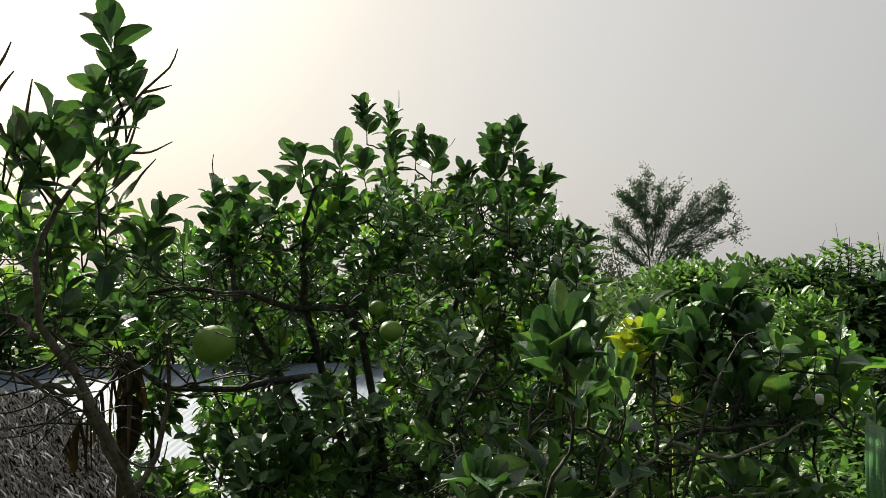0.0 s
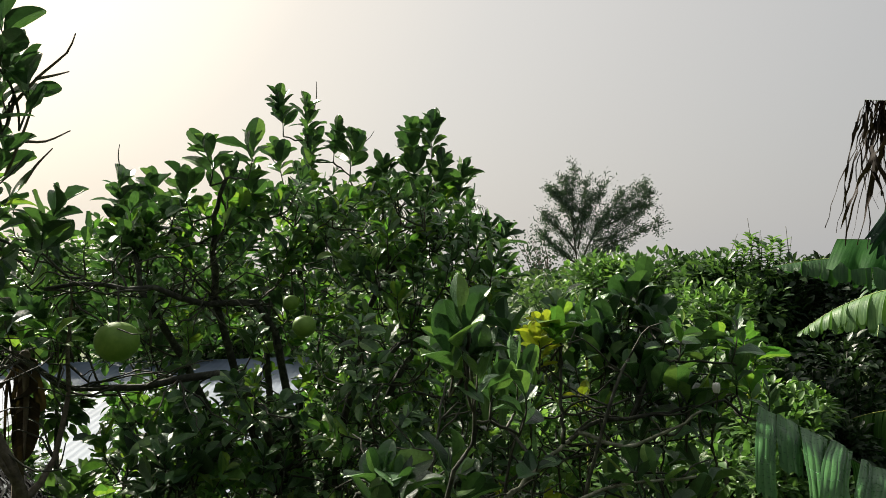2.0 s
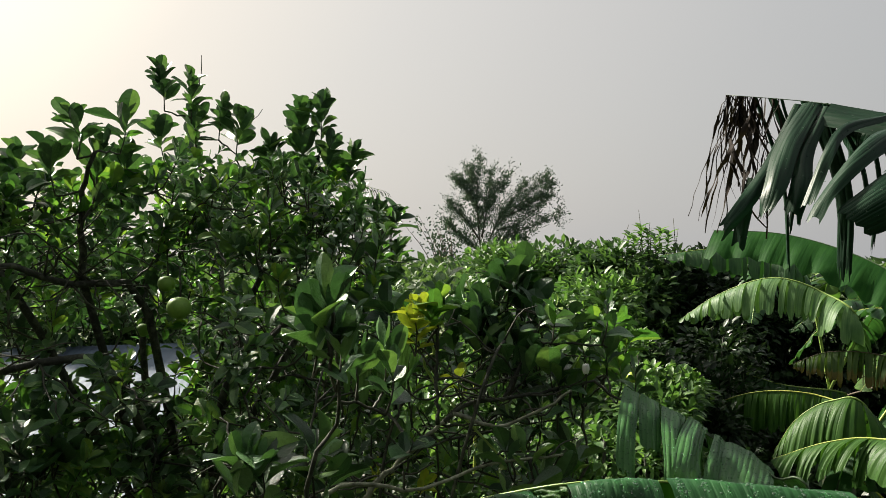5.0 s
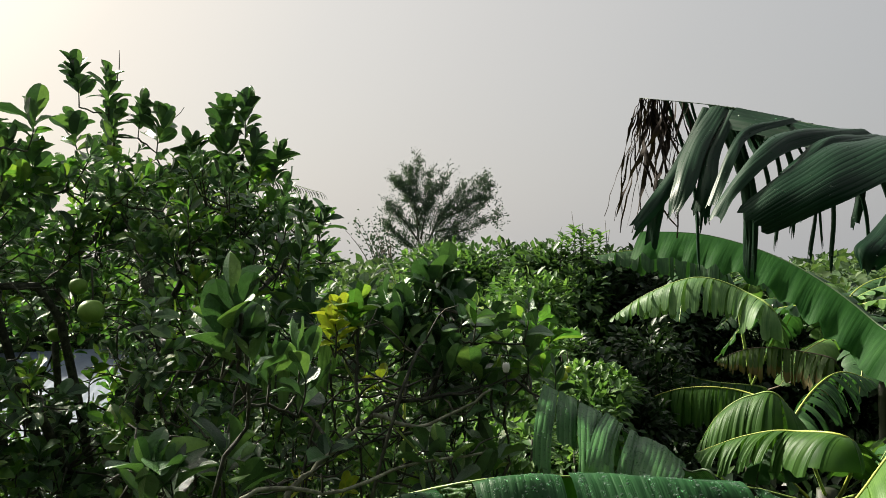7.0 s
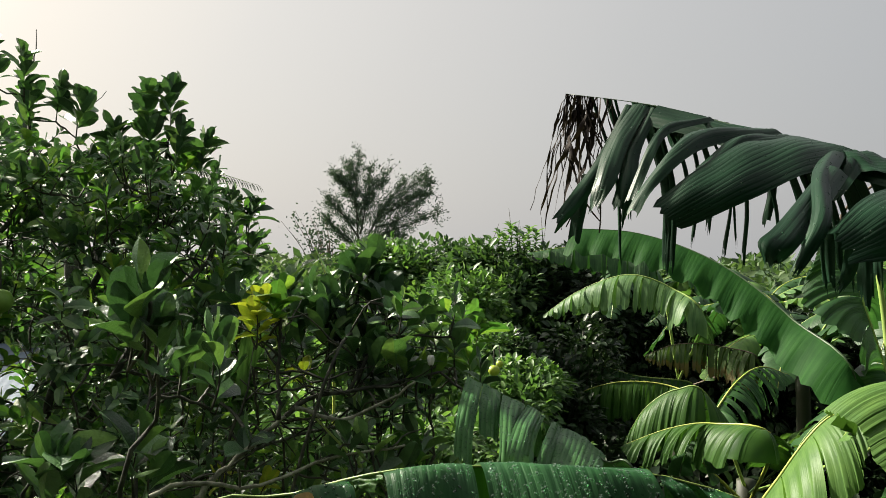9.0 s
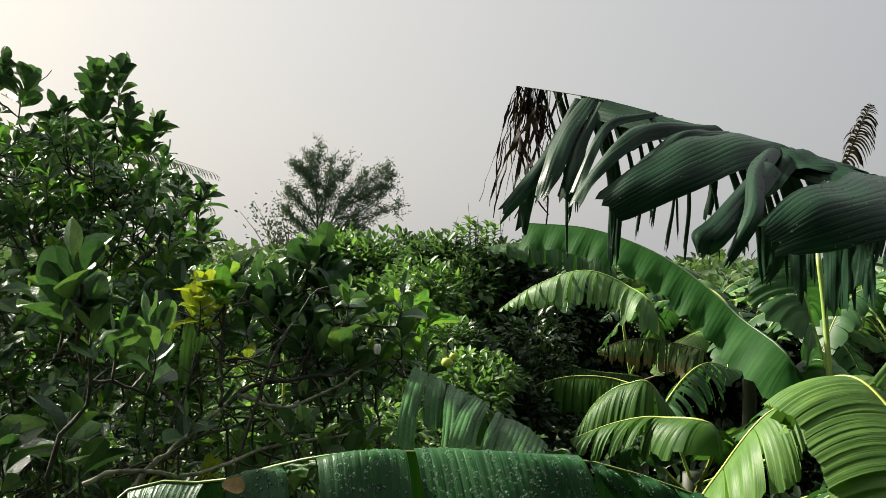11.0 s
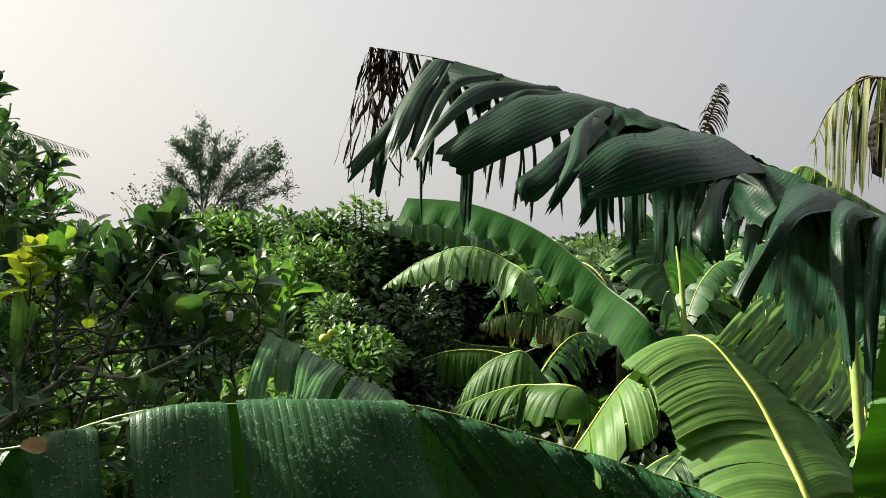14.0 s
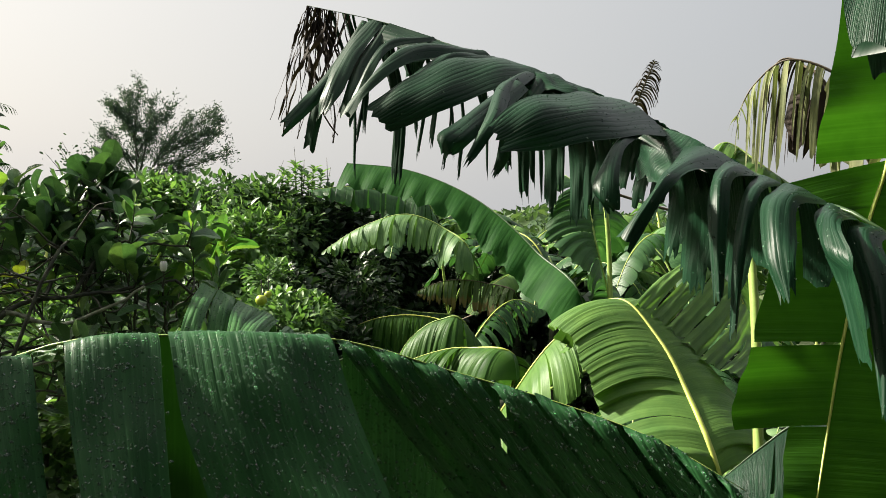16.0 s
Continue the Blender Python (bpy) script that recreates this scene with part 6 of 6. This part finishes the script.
banana_leaf(plant_a, [(2.1, 0.15, 3.35), (2.194, 0.675, 4.488), (2.170, 0.735, 4.290), (2.134, 0.763, 4.078), (2.083, 0.770, 3.959), (1.965, 0.753, 3.724), (1.887, 0.734, 3.573), (1.796, 0.707, 3.430)],
            0.26, M_BAN_GLOW, "thin green leaf lit from behind with torn edges", 46, rib=0.011, rib_material=M_RIB_YELLOW, cuts_by_hand=glow_cuts, lat=(0.79, -0.61, 0.0))
# dead and dying leaves against the sky
banana_leaf(plant_f, [(6.0, 2.0, 3.7), (4.746, 1.724, 4.402), (4.594, 1.965, 4.746), (4.448, 2.207, 4.874), (4.382, 2.375, 4.748), (4.362, 2.471, 4.547)],
            0.6, M_BAN_DYING, "dying leaf in long frayed strips", 47, 0.1, (20, 20), 1.0, 0.3, -0.3, 8.0, 0.016, M_DRYTWIG, 0.09)
banana_leaf(plant_f, [(6.0, 2.0, 3.7), (4.769, 2.098, 4.676), (4.655, 2.248, 4.884), (4.599, 2.337, 4.919), (4.579, 2.406, 4.844)],
            0.6, M_BAN_DRY, "dead brown leaf", 48, 0.25, (14, 14), 1.2, 0.3, -0.6, 9.0, 0.016, M_DRYTWIG, 0.05)
banana_leaf(plant_f, [(6.0, 2.0, 3.7), (4.723, 2.304, 4.196), (4.568, 2.549, 4.408), (4.506, 2.643, 4.440), (4.458, 2.739, 4.320)],
            0.3, M_BAN_BRIGHT, "green leaf", 49, 0.2, (8, 8), 0.4, 0.3, 0.0, 5.0, 0.016)
banana_leaf(plant_f, [(6.0, 2.0, 3.7), (4.254, 3.355, 4.174), (4.339, 3.186, 4.634), (4.361, 3.098, 4.862), (4.371, 3.048, 4.971)],
            0.2, M_BAN_DRY, "dry comb-like leaf tip standing against the sky", 50, 0.45, (36, 34), 0.5, 0.3, 0.2, 9.0, 0.014, M_DRYTWIG, 0.02)
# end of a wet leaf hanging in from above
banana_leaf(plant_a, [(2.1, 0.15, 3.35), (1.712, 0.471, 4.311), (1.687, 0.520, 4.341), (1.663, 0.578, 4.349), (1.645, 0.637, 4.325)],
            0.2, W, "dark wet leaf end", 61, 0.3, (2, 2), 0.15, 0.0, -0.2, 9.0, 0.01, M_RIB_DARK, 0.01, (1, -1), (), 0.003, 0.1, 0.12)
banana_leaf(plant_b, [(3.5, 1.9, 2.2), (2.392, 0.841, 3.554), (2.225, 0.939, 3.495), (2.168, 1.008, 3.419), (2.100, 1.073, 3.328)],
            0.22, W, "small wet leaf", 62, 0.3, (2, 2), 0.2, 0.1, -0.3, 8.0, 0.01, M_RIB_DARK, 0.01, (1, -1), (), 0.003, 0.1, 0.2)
petiole(plant_f, [(2.669, 1.252, 2.894), (2.760, 1.342, 3.250), (2.805, 1.396, 3.573), (2.853, 1.464, 3.873), (2.871, 1.526, 4.088)], 0.019)
petiole(plant_c, [(3.824, 2.826, 3.141), (3.849, 2.881, 3.527), (3.847, 2.912, 3.821), (3.822, 2.940, 4.115)], 0.018)
banana_leaf(plant_c, [(4.6, 4.6, 2.3), (4.000, 2.940, 3.173), (3.992, 3.020, 3.506), (3.946, 3.106, 3.845), (3.985, 3.211, 4.105), (3.955, 3.383, 4.229)],
            0.32, M_BAN, "upright dark leaf with a pale rib", 63, 0.2, (10, 12), 0.3, 0.5, -0.1, 4.0, 0.016, M_RIB)
# torn hanging leaf among the citrus branches
banana_leaf(plant_g, [(1.75, 1.75, 2.6), (0.780, 2.363, 3.628), (0.696, 2.305, 3.816), (0.650, 2.295, 3.850), (0.564, 2.275, 3.839), (0.478, 2.278, 3.809), (0.422, 2.276, 3.771)],
            0.2, M_BAN_PALE, "torn leaf hanging among the citrus branches", 64, 0.42, (13, 13), 0.9, 0.0, -0.6, 14.0, 0.006, M_RIB, 0.03, (1,))
# young leaf standing up behind the citrus tree
plant_y = banana_plant("young banana plant with one bright upright leaf", (Vector((1.164, 3.753, 3.943)).x, Vector((1.164, 3.753, 3.943)).y), 2.7, 0.05)
banana_leaf(plant_y, [Vector((1.194, 3.737, 3.780)) - Vector((0, 0, 0.9)), (1.194, 3.737, 3.780), (1.174, 3.749, 3.916), (1.137, 3.760, 4.025), (1.100, 3.768, 4.107)],
            0.09, M_BAN_BRIGHT, "bright young leaf", 65, 0.3, (1, 1), 0.1, 0.3, 0.3, 3.0, 0.008, M_RIB_YELLOW, 0.01, (1, -1), (), 0.002, 0.3, 0.4)
# plants that fill the grove behind
for seed, foot, height, n, reach in ((81, (6.6, 5.9), 3.0, 8, 1.8), (82, (7.6, 7.6), 3.3, 8, 1.9), (83, (6.0, 4.0), 2.3, 7, 1.6), (84, (7.4, 4.8), 3.2, 8, 1.8), (85, (6.8, 3.0), 2.5, 7, 1.6),
                                     (86, (9.2, 6.4), 3.5, 8, 2.0), (87, (5.3, 3.3), 1.8, 6, 1.4), (88, (1.7, 8.0), 3.0, 6, 1.3), (89, (8.8, 2.4), 2.9, 7, 1.8), (96, (9.5, 4.2), 3.4, 8, 2.0), (97, (6.8, 9.0), 3.4, 8, 1.9)):
    grove = banana_plant("banana plant in the shaded grove", foot, height, 0.1)
    random_leaves(grove, foot, height, n, seed, reach, 0.3, 0.85)

# ---- far trees ----
def she_oak():
    tree = thing("she_oak_tree", "tall feathery grey-green tree standing alone against the sky", "tree")
    rng = random.Random(90)
    forks = [[(12.518, 43.471, 2.088), (12.129, 43.615, 5.064), (11.899, 43.506, 8.054), (11.971, 43.223, 10.284)],
             [(12.265, 43.588, 4.068), (12.905, 43.359, 6.042), (14.109, 42.906, 7.320), (15.123, 42.446, 8.575), (15.914, 42.099, 9.079)],
             [(12.428, 43.540, 4.562), (13.655, 43.145, 5.696), (15.272, 42.573, 6.307), (16.601, 42.038, 6.908)],
             [(12.134, 43.605, 5.396), (11.213, 43.787, 6.746), (10.331, 43.941, 7.604)],
             [(12.084, 43.558, 6.724), (12.758, 43.266, 8.023), (13.652, 42.877, 9.129)],
             [(12.024, 43.529, 7.388), (11.213, 43.636, 8.574), (10.644, 43.721, 9.092)],
             [(13.057, 43.314, 6.038), (14.401, 42.864, 6.495), (16.123, 42.131, 8.047)],
             [(12.124, 43.623, 4.732), (11.046, 43.885, 5.582), (10.263, 44.036, 6.434)],
             [(12.2, 43.5, 5.6), (12.5, 43.4, 7.4), (12.7, 43.3, 9.5)],
             [(12.1, 43.5, 6.4), (11.7, 43.6, 8.2), (11.5, 43.5, 9.9)],
             [(12.9, 43.3, 6.1), (13.5, 43.1, 7.2), (14.6, 42.7, 8.6)],
             [(12.4, 43.5, 4.4), (13.2, 43.3, 5.2), (14.6, 42.8, 5.6)],
             [(13.7, 43.1, 6.9), (14.9, 42.6, 7.6), (16.0, 42.2, 8.6)]]
    foot = Vector(forks[0][0])
    v, f = tube_data(smooth_line([(foot.x, foot.y, 0), (foot.x, foot.y, foot.z * 0.6), foot], 5), [0.17, 0.16, 0.15, 0.14, 0.13, 0.12], 8)
    part_data("trunk", v, f, M_BARK, tree)
    mats, soup = [], Soup()
    for l in forks:
        line = smooth_line(l, 14)
        v, f = tube_data(line, [0.065 * (1 - 0.06 * i) for i in range(15)], 6)
        part_data("limb", v, f, M_BARK, tree)
        for i in range(3, 15):
            for k in range(5):
                a = line[i]
                out = (line[i] - line[i - 1]).normalized()
                b = a + out * rng.uniform(-0.2, 0.4) + Vector((rng.gauss(0, 0.34), rng.gauss(0, 0.36), rng.gauss(0.12, 0.36)))
                soup.tube([a, a.lerp(b, 0.5) + Vector((0, 0, 0.08)), b], [0.014, 0.01, 0.006], 3)
                for j in range(26):
                    p = a.lerp(b, rng.uniform(0.15, 1.1)) + Vector((rng.gauss(0, 0.11), rng.gauss(0, 0.11), rng.gauss(0, 0.1)))
                    mats.append(leaf_matrix(p, out * 0.6 + Vector((rng.uniform(-0.8, 0.8), rng.uniform(-0.8, 0.8), rng.uniform(-0.6, 0.9))), Vector((rng.uniform(-1, 1), -1, rng.uniform(-0.5, 0.5))), rng.uniform(0.1, 0.22), rng))
    part_data("branchwork", soup.v, soup.f, M_BARK, tree)["kind"] = "stuff"
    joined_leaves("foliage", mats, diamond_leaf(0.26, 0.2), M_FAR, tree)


she_oak()


def thin_tree():
    tree = thing("thin_tree", "small sparse pale tree beside the tall feathery tree", "tree")
    rng = random.Random(93)
    mats, soup = [], Soup()
    foot = Vector((8.927, 39.235, 2.303))
    for k in range(16):
        tip = Vector((8.566, 39.313, 5.885)) + Vector((rng.gauss(-0.1, 0.55), rng.gauss(0, 0.5), rng.gauss(0, 0.55)))
        mid = foot.lerp(tip, 0.6) + Vector((0.3, 0, 0))
        line = smooth_line([foot, mid, tip], 6)
        soup.tube(line, [0.05 - 0.007 * i for i in range(7)], 4)
        for j in range(26):
            p = line[rng.randrange(2, 7)] + Vector((rng.gauss(0, 0.25), rng.gauss(0, 0.25), rng.gauss(0, 0.25)))
            mats.append(leaf_matrix(p, Vector((rng.uniform(-1, 1), rng.uniform(-1, 1), rng.uniform(-0.6, 1))), Vector((0, -1, 0.3)), rng.uniform(0.1, 0.24), rng))
    soup.tube([Vector((foot.x, foot.y, 0)), foot], [0.1, 0.06], 6)
    part_data("trunk", soup.v, soup.f, M_DRYTWIG, tree)
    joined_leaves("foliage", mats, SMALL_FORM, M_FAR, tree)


thin_tree()


def palm():
    tree = thing("coconut_palm", "coconut palm half hidden behind the citrus tree", "palm")
    rng = random.Random(95)
    hub = Vector((-0.908, 14.146, 5.450))
    v, f = tube_data(smooth_line([(hub.x + 0.2, hub.y + 0.2, 0), (hub.x + 0.1, hub.y, hub.z * 0.5), hub], 8), [0.16 - 0.007 * i for i in range(9)], 9)
    part_data("trunk", v, f, M_BARK, tree)
    ends = [(2.193, 13.997, 5.400), (2.153, 14.051, 4.798), (2.375, 14.042, 4.333), (1.719, 14.038, 5.484), (0.942, 14.061, 5.684), (0.220, 14.097, 5.399), (-0.324, 14.121, 4.849), (-0.389, 14.144, 4.091), (1.898, 14.103, 3.868)]
    for k, e in enumerate(ends):
        e = Vector(e)
        mid = hub.lerp(e, 0.55) + Vector((0, 0, 0.28))
        line = smooth_line([hub, mid, e], 16)
        v, f = tube_data(line, [0.022 - 0.0012 * i for i in range(17)], 5)
        frond = part_data("frond", v, f, M_RIB, tree)
        mats = []
        for i in range(2, 17):
            t = (line[min(16, i + 1)] - line[i - 1]).normalized()
            lat = t.cross(Vector((0, 0, 1))).normalized()
            for s in (1, -1):
                for j in range(3):
                    way = lat * s * 0.8 + t * 0.7 - Vector((0, 0, 0.35 + 0.3 * rng.random()))
                    mats.append(leaf_matrix(line[i].lerp(line[i - 1], j / 3), way, Vector((0, 0, 1)), 0.42 * (1 - 0.035 * i) * rng.uniform(0.8, 1.1), rng, 0.55))
        joined_leaves("pinnate_foliage", mats, NEEDLE_FORM, M_SHRUB_DARK, frond)


palm()


# ---- fruit ----
def fruit(at, r, material, label, seed):
    rng = random.Random(seed)
    bm = bmesh.new()
    bmesh.ops.create_uvsphere(bm, u_segments=24, v_segments=16, radius=r)
    for v in bm.verts:
        h = v.co.z / r
        v.co.z *= 0.95
        v.co.z -= r * 0.10 * max(0, h - 0.8) * 3
        v.co *= 1 + 0.012 * noise.noise(v.co / r * 1.5 + Vector((seed, 0, 0)))
    root = thing("citrus_fruit", label, "fruit", "citrus fruit", at)
    part("rind", bm, material, root)
    v, f = tube_data(smooth_line([(0, 0, r * 0.85), (0.004, 0.002, r * 1.1), (0.0, 0.01, r * 1.1 + 0.09)], 5), [0.005, 0.004, 0.0035, 0.003, 0.003, 0.003], 6)
    part_data("stalk", v, f, M_TWIG, root)
    bm = bmesh.new()
    bmesh.ops.create_cone(bm, cap_ends=True, segments=8, radius1=r * 0.2, radius2=r * 0.1, depth=r * 0.08, matrix=Matrix.Translation((0, 0, r * 0.87)))
    part("calyx", bm, M_TWIG, root)
    return root


fruit((-0.584, 2.556, 3.894), 0.065, M_FRUIT, "large round pale green citrus fruit hanging from a twig", 1)
fruit((-0.047, 2.741, 3.918), 0.039, M_FRUIT, "green citrus fruit hanging among the twigs", 2)
fruit((-0.103, 2.861, 3.992), 0.029, M_FRUIT, "small green citrus fruit in the shade", 3)
fruit((-0.218, 3.120, 3.817), 0.026, M_FRUIT, "small green citrus fruit in the shade", 4)
fruit((2.405, 4.481, 3.354), 0.037, M_FRUIT_RIPE, "ripe yellow-green citrus fruit on a shrub", 5)
fruit((2.506, 4.604, 3.374), 0.025, M_FRUIT_RIPE, "ripe yellow-green citrus fruit on a shrub", 6)


# ---- roofs at the left ----
def metal_roof():
    roof = thing("shed", "low shed with a shiny corrugated metal roof", "shed")
    x0, y0, y1, z0, z1, wide = -7.0, 4.4, 10.6, 2.52, 2.98, 0.82
    y_near = y0
    for k in range(8):
        xa = x0 + k * (wide - 0.03)
        y0 = 5.7 if xa < -2.0 else y_near
        z0 = z1 - 0.46 * (y1 - y0) / (y1 - y_near)
        cols, verts, faces = 60, [], []
        for j in range(9):
            t = j / 8
            for i in range(cols + 1):
                x = xa + wide * i / cols
                verts.append((x, y0 + (y1 - y0) * t + (0.03 if k % 2 else 0), z0 + (z1 - z0) * t + 0.0016 * math.sin(2 * math.pi * (x - x0) / 0.076) + 0.002 * (k % 2) + 0.012 * noise.noise(Vector((x, j * 0.8, 0)))))
        for j in range(8):
            for i in range(cols):
                a = j * (cols + 1) + i
                faces.append((a, a + 1, a + cols + 2, a + cols + 1))
        part_data("roof_sheet", verts, faces, M_METAL, roof)
    for n, (a, b, c, d) in enumerate(((x0 + 0.2, 6.65, x0 + 6.2, 6.73), (x0 + 0.2, y1 - 0.33, x0 + 6.2, y1 - 0.25), (x0 + 0.2, 6.73, x0 + 0.28, y1 - 0.33), (x0 + 6.12, 6.73, x0 + 6.2, y1 - 0.33))):
        bm = bmesh.new()
        bmesh.ops.create_cube(bm, size=1, matrix=Matrix.Translation(((a + c) / 2, (b + d) / 2, 1.2)) @ Matrix.Diagonal((c - a, d - b, 2.4, 1)))
        part("wall", bm, M_STEM, roof)


metal_roof()


def thatch_roof():
    hut = thing("thatched_hut", "hut with a weathered grey thatch roof, tree shade in its colour", "hut")
    a, b, c, d = Vector((-2.597, 3.667, 3.611)), Vector((-1.801, 3.940, 3.547)), Vector((-0.821, 2.943, 3.156)), Vector((-1.415, 2.209, 3.355))
    rng = random.Random(97)
    bm = bmesh.new()
    top = [bm.verts.new(p) for p in (a, b, c, d)]
    low = [bm.verts.new(p - Vector((0, 0, 0.12))) for p in (a, b, c, d)]
    bm.faces.new(top)
    bm.faces.new(low[::-1])
    for i in range(4):
        bm.faces.new((top[i], low[i], low[(i + 1) % 4], top[(i + 1) % 4]))
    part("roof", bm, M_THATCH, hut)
    n = (b - a).cross(d - a).normalized()
    n = n if n.z > 0 else -n
    down = ((d - a) + (c - b)).normalized()
    side = (b - a).normalized()
    mats = []
    for k in range(11000):
        s, t = rng.random(), rng.random()
        p = a.lerp(b, s).lerp(d.lerp(c, s), t) + n * rng.uniform(0, 0.03)
        way = down + side * rng.gauss(0.0, 0.28) + n * rng.gauss(0.1, 0.1)
        mats.append(leaf_matrix(p, way, n, rng.uniform(0.05, 0.13), rng, 0.5))
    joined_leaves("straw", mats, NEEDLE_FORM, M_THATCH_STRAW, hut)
    for p in (a, b, c, d):
        q = p.lerp((a + b + c + d) / 4, 0.15)
        v, f = tube_data([Vector((q.x, q.y, 0)), Vector((q.x, q.y, q.z - 0.1))], [0.06, 0.05], 8)
        part_data("post", v, f, M_BARK, hut)


# grey straw darkened for tree shade; the palest stop paints its glints
M_THATCH_STRAW = leaf_material("shade_darkened_straw", [(0.0, (0.003, 0.003, 0.003)), (0.6, (0.007, 0.0075, 0.0085)), (0.82, (0.026, 0.028, 0.031)), (1.0, (0.22, 0.24, 0.27))], 0.9, 0.05, 0.05, 30)
thatch_roof()

for seed, top, r, count in ((61, (-0.921, 3.384, 3.36), 0.42, 2400), (62, (-1.272, 3.593, 3.56), 0.34, 2200), (63, (-1.935, 4.314, 3.468), 0.4, 1800), (64, (-0.670, 3.677, 3.34), 0.42, 1800)):
    leafy_mound("shrub", (top[0], top[1]), r, top[2] + 0.1, count, M_SHRUB, "thin green shrub between the hut and the shed", seed, 0.08, 9, "shrubs")

# ---- dead banana plant at the left ----
plant_h = banana_plant("dead brown banana plant with dry hanging leaves", (-0.95, 2.72), 3.35, 0.055, M_DRYTWIG)
banana_leaf(plant_h, [(-0.95, 2.72, 3.3), (-0.895, 2.681, 3.830), (-0.942, 2.654, 3.778), (-1.010, 2.608, 3.678), (-1.056, 2.563, 3.564)], 0.24, M_DRYLEAF, "dry brown leaf hanging in rags", 98, 0.2, (15, 15), 0.9, 0.0, -0.8, 12.0, 0.014, M_DRYTWIG, 0.03)
banana_leaf(plant_h, [(-0.95, 2.72, 3.2), (-0.884, 2.630, 3.826), (-0.873, 2.623, 3.728), (-0.869, 2.607, 3.624), (-0.864, 2.591, 3.539)], 0.05, M_DRYLEAF, "dry brown leaf stalk", 99, 0.2, (2, 2), 0.4, 0.0, -0.5, 4.0, 0.02, M_DRYTWIG, 0.03)

# ---- small things ----
def dry_scrap():
    """A curled scrap of dead leaf caught on the bent banana leaf."""
    scrap = thing("dry_leaf", "pale tan curled dry leaf lying on a wet banana leaf", "leaf", "", (0.568, 1.289, 3.711))
    v, f = leaf_shape(0.9, 0.6, 0.6, 5, 0.2)
    m = leaf_matrix((0.016, 0.0, -0.012), (-0.85, -0.25, 0.55), (0.1, -0.8, 0.5), 0.027, random.Random(3))
    part_data("blade", [m @ Vector(p) for p in v], f, M_DRY_TAN, scrap)
    v, f = tube_data(smooth_line([(0.016, 0.0, -0.012), (0.02, -0.002, -0.014), (0.026, 0.0, -0.016)], 4), [0.0011, 0.001, 0.001, 0.0009, 0.0008], 5)
    part_data("stalk", v, f, M_DRYTWIG, scrap)


M_DRY_TAN = leaf_material("dry_tan_leaf", [(0.0, (0.42, 0.29, 0.17)), (1.0, (0.55, 0.40, 0.25))], 0.7, 0.3, 0.2, 120)
dry_scrap()


def flower_bud():
    """A closed white citrus bud on its stalk."""
    bud = thing("citrus_bud", "closed white citrus flower bud on a twig", "flower", "", (1.089, 2.152, 3.771))
    for k in range(5):
        a = 2 * math.pi * k / 5
        bm = bmesh.new()
        bmesh.ops.create_uvsphere(bm, u_segments=8, v_segments=6, radius=1.0,
                                  matrix=Matrix.Rotation(a, 4, "Z") @ Matrix.Translation((0.0045, 0, 0)) @ Matrix.Rotation(0.12, 4, "Y") @ Matrix.Diagonal((0.006, 0.007, 0.0155, 1)))
        part("petal", bm, M_PETAL, bud)
    bm = bmesh.new()
    bmesh.ops.create_cone(bm, cap_ends=True, segments=8, radius1=0.003, radius2=0.0075, depth=0.006, matrix=Matrix.Translation((0, 0, -0.0145)))
    part("calyx", bm, M_TWIG, bud)
    v, f = tube_data(smooth_line([(0, 0, -0.016), (0.004, 0.004, -0.035), (0.0, 0.012, -0.068)], 5), [0.0016, 0.0017, 0.0018, 0.002, 0.002, 0.002], 6)
    part_data("stalk", v, f, M_TWIG, bud)


M_PETAL = rough_material("white_petal", [(0.3, (0.62, 0.62, 0.56)), (0.7, (0.78, 0.78, 0.74))], 120, 0.55, 0.1, 0.0005)
flower_bud()
